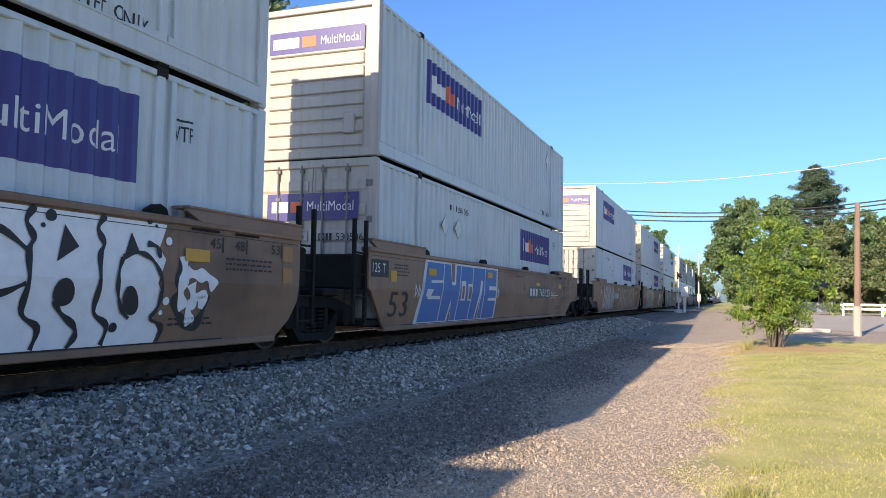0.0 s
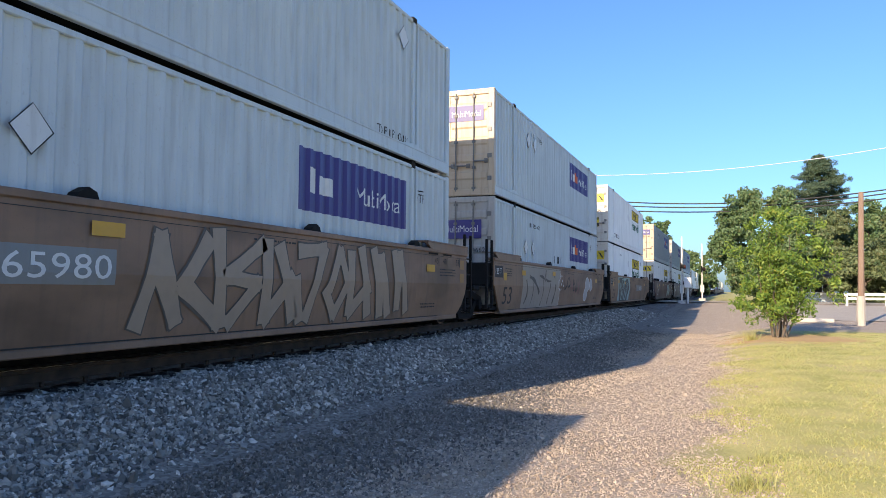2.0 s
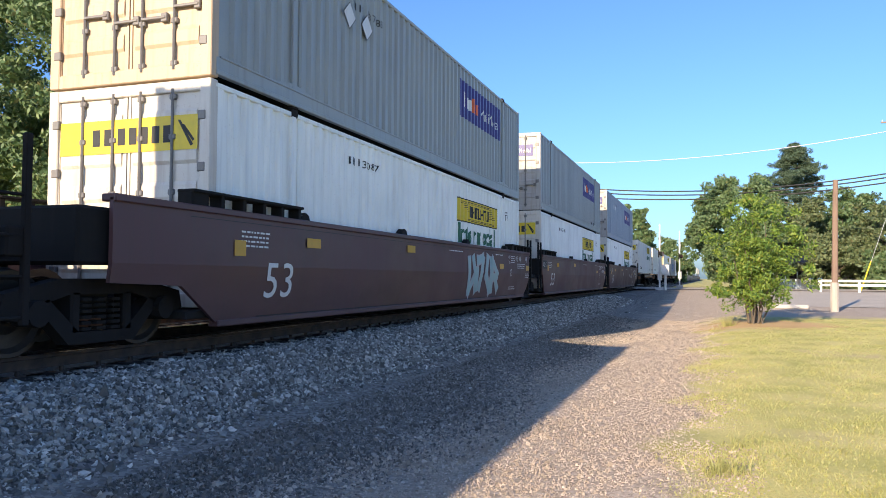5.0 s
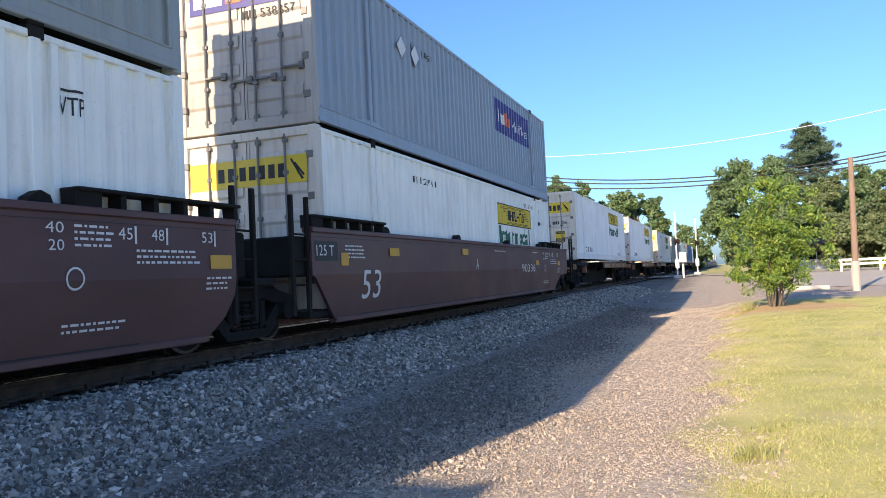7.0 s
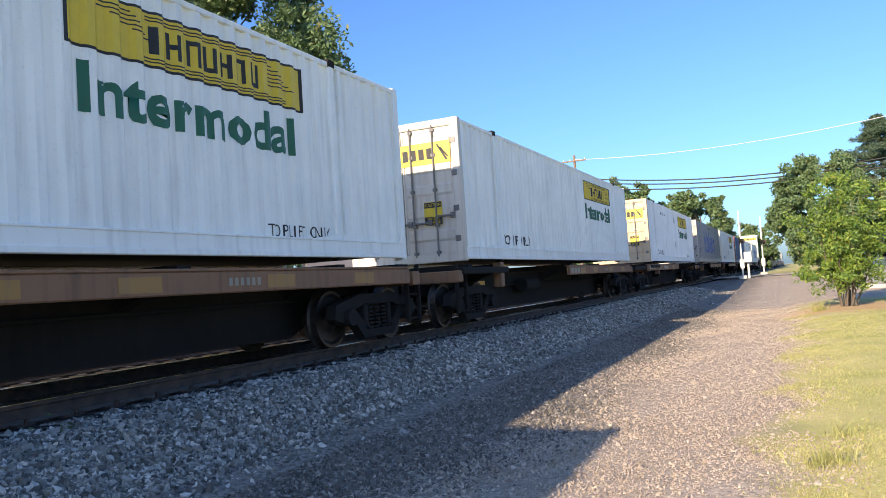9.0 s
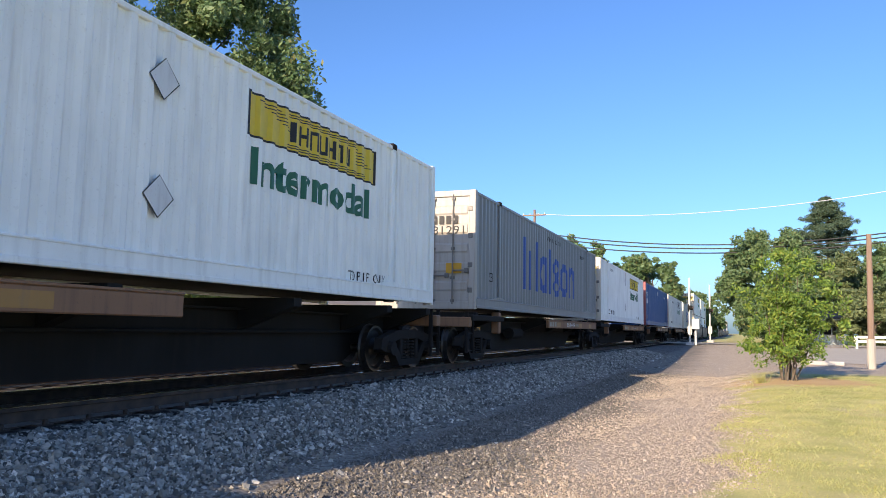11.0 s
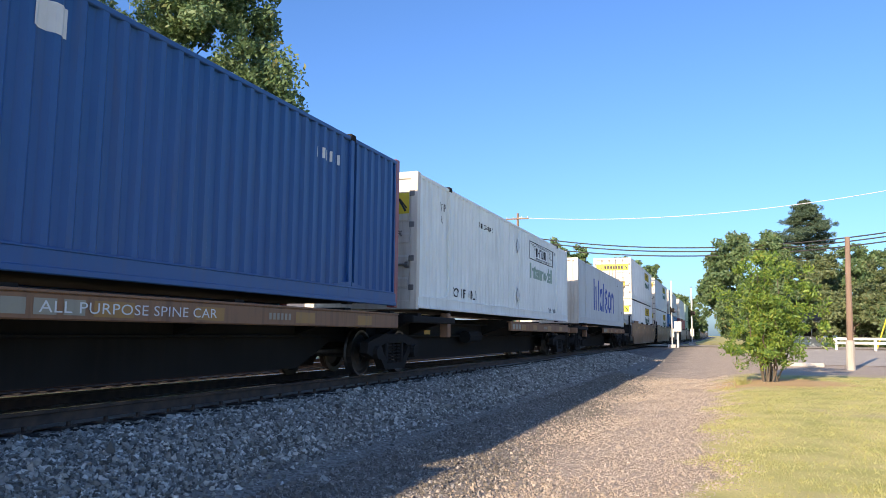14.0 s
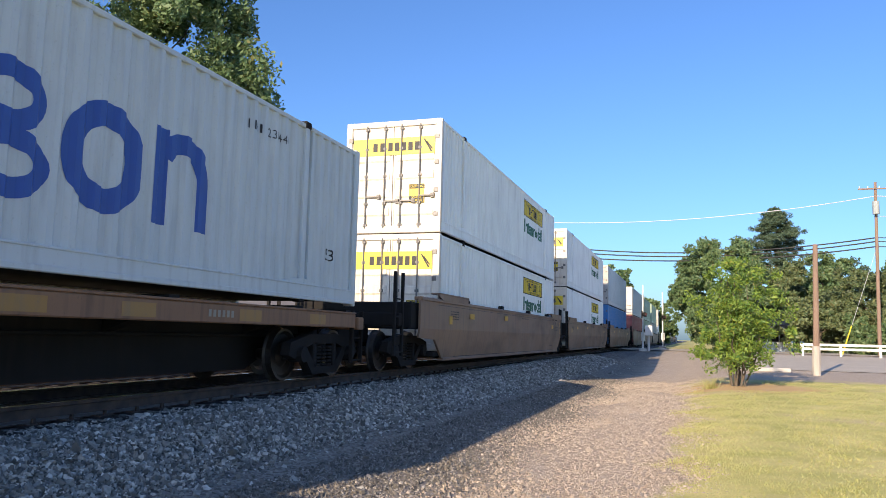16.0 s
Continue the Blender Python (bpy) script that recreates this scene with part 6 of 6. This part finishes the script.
    names = {M_WHITE: "white", M_BLUE2: "bright blue", M_GREY: "grey", M_RED: "faded red", M_LIGHT: "pale grey", M_GREEN: "pale green", M_OLIVE: "drab grey", M_GREYB: "blue-grey", M_DKGREY: "mid-grey", M_BLUE: "deep blue"}
    for y, a, b, low, high, kind in rest:
        car_on(well_car(y, M_BROWN, a, b, tb, [*well_trim(int(y))] if kind else [], dress=False))
        for z, col in ((LOW, low), (HIGH, high)):
            if col:
                mk = [jb, end_yellow, caution] if kind and col is M_WHITE else []
                box_on(y, z, col, marks=mk, simple=kind == 0, label=JB if mk else names[col] + " corrugated container riding in a well car")


# ---------------------------------------------------------------- plants


def leaf_cloud(name, centres, radii, per, size, mat, seed, droop=0.0, narrow=0.45):
    """Leaves as small folded blades, in clusters."""
    rng = np.random.default_rng(seed)
    c = np.repeat(np.array(centres), per, 0)
    r = np.repeat(np.array(radii), per)
    n = len(c)
    d = rng.normal(size=(n, 3))
    d /= np.linalg.norm(d, axis=1)[:, None]
    p = c + d * (r * rng.random(n) ** 0.45)[:, None] * np.array([1, 1, 0.8])
    a = rng.normal(size=(n, 3)) + np.array([0, 0, -droop])
    a /= np.linalg.norm(a, axis=1)[:, None]
    b = np.cross(a, rng.normal(size=(n, 3)))
    b /= np.linalg.norm(b, axis=1)[:, None]
    s = size * rng.uniform(0.6, 1.3, n)[:, None]
    v = np.stack([p - a * s, p + b * s * narrow, p + a * s, p - b * s * narrow], 1).reshape(-1, 3)
    me = bpy.data.meshes.new(name)
    me.from_pydata(v, [], np.arange(4 * n).reshape(-1, 4))
    me.materials.append(mat)
    return me


def limb(s, p, q, r0, r1, rng, n=4):
    p, q = Vector(p), Vector(q)
    prev = p
    for k in range(1, n + 1):
        t = k / n
        at = p.lerp(q, t) + Vector((rng.gauss(0, 1), rng.gauss(0, 1), 0)) * (q - p).length * 0.035 * (k < n)
        s.tube(prev, at, r0 + (r1 - r0) * (k - 1) / n, r0 + (r1 - r0) * t, n=7)
        prev = at


def tree(x, y, height, width, label, seed, mat, clumps=150, per=110, leaf=0.16, base=0.2, trunk=0.28, name="tree", top=0.55):
    rng = random.Random(seed)
    z = ground_z(x, y) if abs(x) < 12 else (0.35 if x < 0 else rise(y))
    t = thing(name, label, "tree", (x, y, z - 0.05))
    s = Shape()
    lean = (rng.uniform(-0.4, 0.4), rng.uniform(-0.4, 0.4))
    limb(s, (0, 0, 0), (lean[0], lean[1], height * 0.75), trunk, trunk * 0.25, rng, 6)
    centres, radii = [], []
    lobes = [(rng.uniform(0, 6.28), rng.uniform(base + 0.12, 0.93), rng.uniform(0.55, 1.0)) for _ in range(14)]
    for a, h, f in lobes:
        w = width / 2 * f * (1 - abs(h - top) ** 2 * 1.7)
        tip = Vector((math.cos(a) * w * 0.75, math.sin(a) * w * 0.75, h * height))
        limb(s, (lean[0] * h, lean[1] * h, max(h - 0.22, 0.12) * height), tip, trunk * 0.4 * (1.1 - h), 0.02, rng)
        for _ in range(clumps // 14):
            d = Vector((rng.gauss(0, 1), rng.gauss(0, 1), rng.gauss(0, 0.8))).normalized()
            centres.append(tuple(tip + d * width * 0.19 * rng.random() ** 0.4))
            radii.append(width * rng.uniform(0.045, 0.085))
    for _ in range(clumps // 3):
        a, h = rng.uniform(0, 6.28), rng.uniform(base, 0.98)
        w = width / 2 * math.sqrt(max(0.02, 1 - ((h - top) / max(1.03 - top, top - base + 0.04)) ** 2)) * rng.uniform(0.75, 0.98)
        centres.append((math.cos(a) * w, math.sin(a) * w, h * height))
        radii.append(width * rng.uniform(0.04, 0.08))
    part("trunk", s.mesh("trunk", M_BARK), t)
    part("crown", leaf_cloud("crown", centres, radii, per, leaf, mat, seed), t)
    return t


def pine(x, y, height, width, seed):
    rng = random.Random(seed)
    t = thing("pine_tree", "tall dark green pine with tiered branches", "tree", (x, y, rise(y)))
    s = Shape()
    s.tube((0, 0, 0), (0.1, 0, height * 0.98), 0.32, 0.04, 8)
    centres, radii = [], []
    h = 0.25
    while h < 1.01:
        tier = rng.uniform(0.7, 1.05)
        for k in range(11):
            a = rng.uniform(0, 6.28)
            w = width / 2 * tier * min(1.0, (1.03 - h) * 3.2) ** 0.8 * rng.uniform(0.55, 1.15)
            p = Vector((math.cos(a) * w, math.sin(a) * w, (h + 0.02) * height))
            s.tube((0, 0, h * height), p, 0.05, 0.015, 5)
            for m in range(4):
                q = Vector((0, 0, h * height)).lerp(p, 0.4 + 0.2 * m)
                centres.append(tuple(q + Vector((rng.gauss(0, 0.2), rng.gauss(0, 0.2), 0.08))))
                radii.append(0.34 + 0.14 * rng.random())
        h += 0.06 if h < 0.72 else 0.034
    part("trunk", s.mesh("trunk", M_BARK), t)
    part("crown", leaf_cloud("crown", centres, radii, 140, 0.13, M_PINE, seed, narrow=0.2), t)


def shrub():
    """The big many-stemmed shrub at the end of the lawn."""
    rng = random.Random(77)
    t = thing("shrub", "large bright green many-stemmed shrub on straw mulch", "shrub", (1.32, 24.7, rise(24.7)))
    s = Shape()
    centres, radii = [], []
    for k in range(15):
        a = rng.uniform(0, 6.28)
        r0, hh = rng.uniform(0.03, 0.3), rng.uniform(1.8, 3.4)
        w = rng.uniform(0.25, 1.0) * (1.05 if hh < 2.8 else 0.5)
        p = Vector((math.cos(a) * r0, math.sin(a) * r0, 0))
        q = Vector((math.cos(a) * w + 0.05, math.sin(a) * w, hh))
        limb(s, p, q, 0.028, 0.008, rng, 5)
        for m in range(9):
            f = 0.34 + 0.66 * m / 8
            c = p.lerp(q, f)
            centres.append(tuple(c + Vector((rng.gauss(0, 0.22), rng.gauss(0, 0.22), rng.gauss(0, 0.12)))))
            radii.append(rng.uniform(0.2, 0.36))
    for _ in range(64):
        a, h = rng.uniform(0, 6.28), rng.uniform(0.14, 1.0)
        w = 1.36 * (1 - abs((h - 0.42) / 0.62) ** 2.2) ** 0.6 * rng.uniform(0.62, 1.12) if abs((h - 0.42) / 0.62) < 1 else 0.2
        centres.append((math.cos(a) * w * 1.02 + 0.05, math.sin(a) * w, 0.35 + h * 3.45))
        radii.append(rng.uniform(0.13, 0.32))
    tagged(part("stems", s.mesh("stems", M_BARK), t), kind="stuff")
    part("crown", leaf_cloud("crown", centres, radii, 85, 0.062, M_SHRUB, 78, 0.4, 0.36), t)


def build_plants():
    shrub()
    g = "broad leafy tree with dense green crown"
    tree(-21.6, 24.0, 17.0, 11.6, "tall leafy oak behind the railway", 1, M_LEAF, 480, 230, 0.12, 0.12, 0.4)
    tree(-30, 21.5, 15, 11, "leafy tree behind the railway", 2, M_LEAF, 240, 180, 0.13, 0.1, 0.35)
    tree(-34, 34, 12, 10, "leafy tree behind the railway", 12, M_LEAF, 150, 90, 0.2, 0.05)
    for k, (x, y, h, w) in enumerate(((-20.0, 103, 13.6, 8.0), (-14.5, 108, 11.0, 7.5), (-11.2, 104, 11.2, 8.5), (-6.2, 150, 8.5, 8.0), (-26, 95, 9, 9), (-40, 90, 11, 12), (-52, 70, 12, 13), (-48, 48, 12, 12), (-60, 60, 12, 14))):
        tree(x, y, h, w, "distant leafy tree beyond the railway", 20 + k, M_LEAF, 220, 80, 0.26, 0.06)
    tree(2.3, 68, 9.2, 8.4, g, 3, M_LEAF, 260, 170, 0.14, 0.08, 0.3)
    pine(9.0, 92, 15.2, 9.0, 4)
    for k, (x, y, h, w, m) in enumerate(((7.2, 80, 8.4, 8.0, M_DARKLEAF), (12.5, 84, 9.2, 8.0, M_LEAF), (10.5, 74, 4.6, 7.0, M_DARKLEAF), (15.0, 76, 7.2, 8.0, M_DARKLEAF), (18.5, 88, 9.5, 10, M_PINE), (22, 82, 10.5, 10, M_LEAF), (28, 86, 11, 11, M_DARKLEAF), (35, 88, 11, 12, M_LEAF), (5.5, 100, 8.0, 9, M_DARKLEAF), (18, 72, 4.0, 8.0, M_DARKLEAF), (24, 70, 5.0, 8.0, M_DARKLEAF), (14.5, 69.5, 2.6, 5.5, M_LEAF))):
        tree(x, y, h, w, "leafy tree at the back of the paved lot", 40 + k, m, 150, 110, 0.18, 0.03)


# ---------------------------------------------------------------- poles, wires, crossing, lot


def cable(name, label, p, q, sag, r, mat):
    cu = bpy.data.curves.new(name, "CURVE")
    cu.dimensions, cu.bevel_depth, cu.bevel_resolution = "3D", r, 1
    sp = cu.splines.new("POLY")
    n = 24
    sp.points.add(n)
    for k in range(n + 1):
        t = k / n
        v = Vector(p).lerp(Vector(q), t)
        sp.points[k].co = (v.x, v.y, v.z - sag * 4 * t * (1 - t), 1)
    cu.materials.append(mat)
    tagged(new(name, cu), label, "overhead wire", "wires over the crossing")


def utility_pole(x, y, base, top, label, arms=True, lean=(0, 0), r=0.15):
    p = thing("utility_pole", label, "utility pole", (x, y, base))
    h = top - base
    part("pole", Shape().tube((0, 0, -0.2), (lean[0], lean[1], h), r, r * 0.72, 10).mesh("pole", M_POLE), p)
    if arms:
        part("crossarm", Shape().block(-1.1, 1.1, -0.2, -0.1, h - 0.6, h - 0.48, 0.01).mesh("crossarm", M_POLE), p)
        for k in (-1.0, -0.4, 0.4, 1.0):
            part("insulator", shared("insulator", lambda: Shape().tube((0, 0, 0), (0, 0, 0.16), 0.05, 0.03, 8), M_WIREPALE), p, at=(k, -0.15, h - 0.48))
        part("transformer", Shape().tube((0.05, -0.4, h - 2.6), (0.05, -0.4, h - 1.6), 0.25, n=12).block(-0.05, 0.15, -0.25, 0, h - 2.3, h - 1.9).mesh("transformer", M_OLIVE), p, "grey can transformer") if x > 0 else None
    else:
        part("sleeve", Shape().tube((0, 0, -0.1), (lean[0] * 0.2, 0, 1.15), r * 1.25, r * 1.2, 10).mesh("sleeve", M_POLEPALE), p, "pale sleeve round the pole's foot")
    return p


def build_lines():
    utility_pole(4.54, 32.7, 0.33, 5.45, "weathered short timber pole with pale foot", False, (0.09, 0), 0.13)
    utility_pole(13.7, 66.5, 0.7, 14.3, "tall timber utility pole with crossarm", True, (0.15, 0))
    utility_pole(-17.7, 68.5, 0.35, 12.8, "timber utility pole across the railway", True)
    utility_pole(52, 63, 0.7, 14.0, "timber utility pole by the far road", True)
    for k, (a, b, s) in enumerate(((10.7, 9.9, 1.3), (10.35, 9.6, 1.3), (9.8, 9.2, 1.2))):
        cable("power_cable", "thick black overhead cable", (-17.7, 68.5, a), (13.75, 66.5, b), s, 0.055, M_WIRE)
        cable("power_cable", "thick black overhead cable", (13.75, 66.5, b), (52, 63, b + 0.5), 0.6, 0.035, M_WIRE)
    cable("bare_wire", "thin bright bare overhead wire", (-17.7, 68.5, 12.4), (13.85, 66.5, 13.2), 1.0, 0.03, M_WIREPALE)
    cable("bare_wire", "thin bright bare overhead wire", (13.85, 66.5, 13.2), (52, 63, 13.6), 0.9, 0.03, M_WIREPALE)
    cable("bare_wire", "thin bright bare overhead wire", (13.85, 66.5, 11.6), (52, 63, 12.6), 0.9, 0.02, M_WIREPALE)
    g = thing("guy_wire", "slanting guy wire with yellow guard", "guy wire")
    part("wire", Shape().tube((11.0, 66, 0.7), (13.75, 66.5, 9.0), 0.015, n=5).mesh("wire", M_WIREPALE), g)
    part("guard", Shape().tube((11.0, 66, 0.7), (11.75, 66.14, 3.0), 0.05, n=7).mesh("guard", M_GUY), g, "yellow plastic guard")


def crossing_signal(x, y, box):
    z = ground_z(x, y)
    s = thing("crossing_signal", "white railway crossing signal mast with raised gate" + (" and cabinet" if box else ""), "crossing signal", (x, y, z), "signals of the crossing")
    s.rotation_euler = (0, 0, math.pi / 2)
    part("foundation", Shape().block(-0.3, 0.3, -0.3, 0.3, -0.1, 0.25, 0.03).mesh("foundation", M_CONCRETE), s)
    part("mast", Shape().tube((0, 0, 0.2), (0, 0, 4.6), 0.07, 0.06, 10).mesh("mast", M_CABINET), s)
    part("gate_arm", Shape().block(0.2, 0.26, -0.05, 0.05, 1.1, 5.3, 0.01).block(0.05, 0.4, -0.16, 0.16, 0.8, 1.5, 0.03).mesh("gate_arm", M_FENCE), s)
    part("light_bar", Shape().tube((-0.75, 0, 2.9), (0.75, 0, 2.9), 0.035, n=8).mesh("light_bar", M_CABINET), s)
    for k in (-0.7, 0.7):
        h = part("signal_head", Shape().tube((k, -0.02, 2.9), (k, 0.06, 2.9), 0.3, n=16).tube((k, -0.25, 2.92), (k, 0.0, 2.92), 0.16, n=12).mesh("signal_head", M_BLACK), s)
        part("lens", Shape().tube((k, -0.27, 2.92), (k, -0.25, 2.92), 0.14, n=12).mesh("lens", M_LENS), h, "dark red lens")
    for a in (0.78, -0.78):
        d = Vector((math.cos(a), 0, math.sin(a))) * 0.6
        n = Vector((-math.sin(a), 0, math.cos(a))) * 0.1
        m = Vector((0, -0.09 - 0.02 * (a > 0), 4.0))
        sh = Shape()
        q = [m - d - n, m + d - n, m + d + n, m - d + n]
        sh.add([*q, *[v + Vector((0, 0.012, 0)) for v in q]], [(0, 1, 2, 3), (7, 6, 5, 4), (0, 4, 5, 1), (1, 5, 6, 2), (2, 6, 7, 3), (3, 7, 4, 0)])
        part("crossbuck_blade", sh.mesh("crossbuck_blade", M_CABINET), s)
    if box:
        part("cabinet", Shape().block(-0.55, 0.35, -0.75, -0.2, 1.25, 2.05, 0.03).tube((-0.1, -0.45, 0.0), (-0.1, -0.45, 1.3), 0.09, n=8).mesh("cabinet", M_CABINET), s, "white steel cabinet on a post")


def build_lot():
    def sheet(name, label, cat, x0, x1, y0, y1, mat, lift=0.02):
        xs = [x0 + (x1 - x0) * k / 16 for k in range(17)]
        ys = [y0 + (y1 - y0) * k / 10 for k in range(11)]
        v = [(x, y, max(rise(y), 0) + lift) for y in ys for x in xs] + [(x, y, rise(y) - 0.2) for y in ys for x in xs]
        f = [(j * 17 + i, j * 17 + i + 1, (j + 1) * 17 + i + 1, (j + 1) * 17 + i) for j in range(10) for i in range(16)]
        s = Shape().add(v, f)
        me = s.mesh(name, mat)
        tagged(new(name, me), label, cat, kind="structure")
    sheet("paved_lot", "worn grey asphalt lot behind the shrub", "pavement", 3.2, 40, 36.5, 62, M_ASPHALT)
    sheet("road", "grey asphalt road to the level crossing", "road", -3.6, 70, 64.5, 71.5, M_ASPHALT, 0.04)
    sheet("crossing_panel", "asphalt panel between rails at the crossing", "road", -13, -3.6, 64.5, 71.5, M_ASPHALT, 0.05)
    sheet("road_far_side", "grey asphalt road beyond the railway", "road", -70, -13, 64.5, 71.5, M_ASPHALT, 0.03)
    crossing_signal(-3.75, 63.0, True)
    crossing_signal(-2.6, 73.5, False)
    f = thing("guard_rail", "low white painted rail fence along the lot", "fence")
    post = Shape().block(-0.08, 0.08, -0.08, 0.08, -0.2, 0.85, 0.015).mesh("post", M_FENCE)
    for k in range(9):
        part("post", post, f, at=(7.6 + 2.4 * k, 61.0 - 0.5 * k, rise(61)))
    for z in (0.45, 0.75):
        part("rail", Shape().prism([(61.12, z), (61.12, z + 0.16), (61.06, z + 0.16), (61.06, z)], 0, 0, 19.6).mesh("rail", M_FENCE), f)
        r = f.children[-1]
        r.location, r.rotation_euler = (7.4, -0.15, rise(61)), (0, 0, math.atan2(-0.5, 2.4))
        r.location.x, r.location.y = 7.4 - 61.0 * 0.204, 61.0 - 61.09 * 0.979 - 0.1
    w = thing("wheel_stop", "pale concrete wheel stop on the lot", "wheel stop", (2.9, 34.6, rise(34.6)))
    part("block", Shape().block(-0.95, 0.95, -0.1, 0.1, 0.0, 0.17, 0.03).mesh("block", M_CONCRETE), w)
    # buildings glimpsed beyond the railway and behind the shrub
    def house(x, y, w, d, h, rot, label, roof_h=1.8):
        zz = 0.3 if x < 0 else rise(y)
        b = thing("house", label, "house", (x, y, zz))
        b.rotation_euler = (0, 0, rot)
        wall = part("wall", Shape().box(-w / 2, w / 2, -d / 2, d / 2, -0.3, h).mesh("wall", M_HOUSE), b)
        part("roof", Shape().prism([(-d / 2 - 0.4, h), (d / 2 + 0.4, h), (d / 2 + 0.4, h + 0.1), (0, h + roof_h), (-d / 2 - 0.4, h + 0.1)], 0, -w / 2 - 0.3, w / 2 + 0.3).mesh("roof", M_ROOF), b)
        for k in range(3):
            win = part("window", Shape().box(-w / 3 + k * w / 3 - 0.45, -w / 3 + k * w / 3 + 0.45, -d / 2 - 0.02, -d / 2 + 0.02, 0.9, 2.1).mesh("window", M_BLACK), wall)
            part("frame", Shape().box(-w / 3 + k * w / 3 - 0.53, -w / 3 + k * w / 3 + 0.53, -d / 2 - 0.05, -d / 2 - 0.022, 0.82, 0.9).mesh("frame", M_FENCE), win)
    house(-38, 30, 12, 8, 3.0, 0.9, "pale single-storey house beyond the railway")
    house(-36, 62, 12, 8, 3.2, 0.7, "pale single-storey house beyond the railway")
    house(6.9, 71.5 + 6, 3.0, 3.0, 2.3, 0.1, "small pale shed behind the shrub", 0.9)


def motions():
    """The whole train rolls towards the lens at a steady 18 metres a second, its wheels turning with it."""
    rolled = {}
    for w, sx, yy in WHEELS:
        if (sx, yy) not in rolled:
            turn = math.degrees(18.1236 / 0.42)
            walk(w, [(k / FPS, pose(sx * 0.75, yy, 0.42, rx=turn * k / FPS) @ pose(0, 0, 0, rz=0 if sx > 0 else 180)) for k in range(16 * FPS + 1)])
            rolled[sx, yy] = w.animation_data.action
        else:
            w.rotation_mode = "QUATERNION"
            keys = w.animation_data_create()
            keys.action = rolled[sx, yy]
            keys.action_slot = keys.action.slots[0]
    for ob in ROLLING:
        x, y, z = ob.location
        walk(ob, [(t, pose(x, y - 18.1236 * t - 0.00306 * t * t, z)) for t in (0, 4, 8, 12, 16)])


build_ground()
build_lot()
build_lines()
build_train()
build_plants()
build_stones()
build_grass()
build_track()
motions()
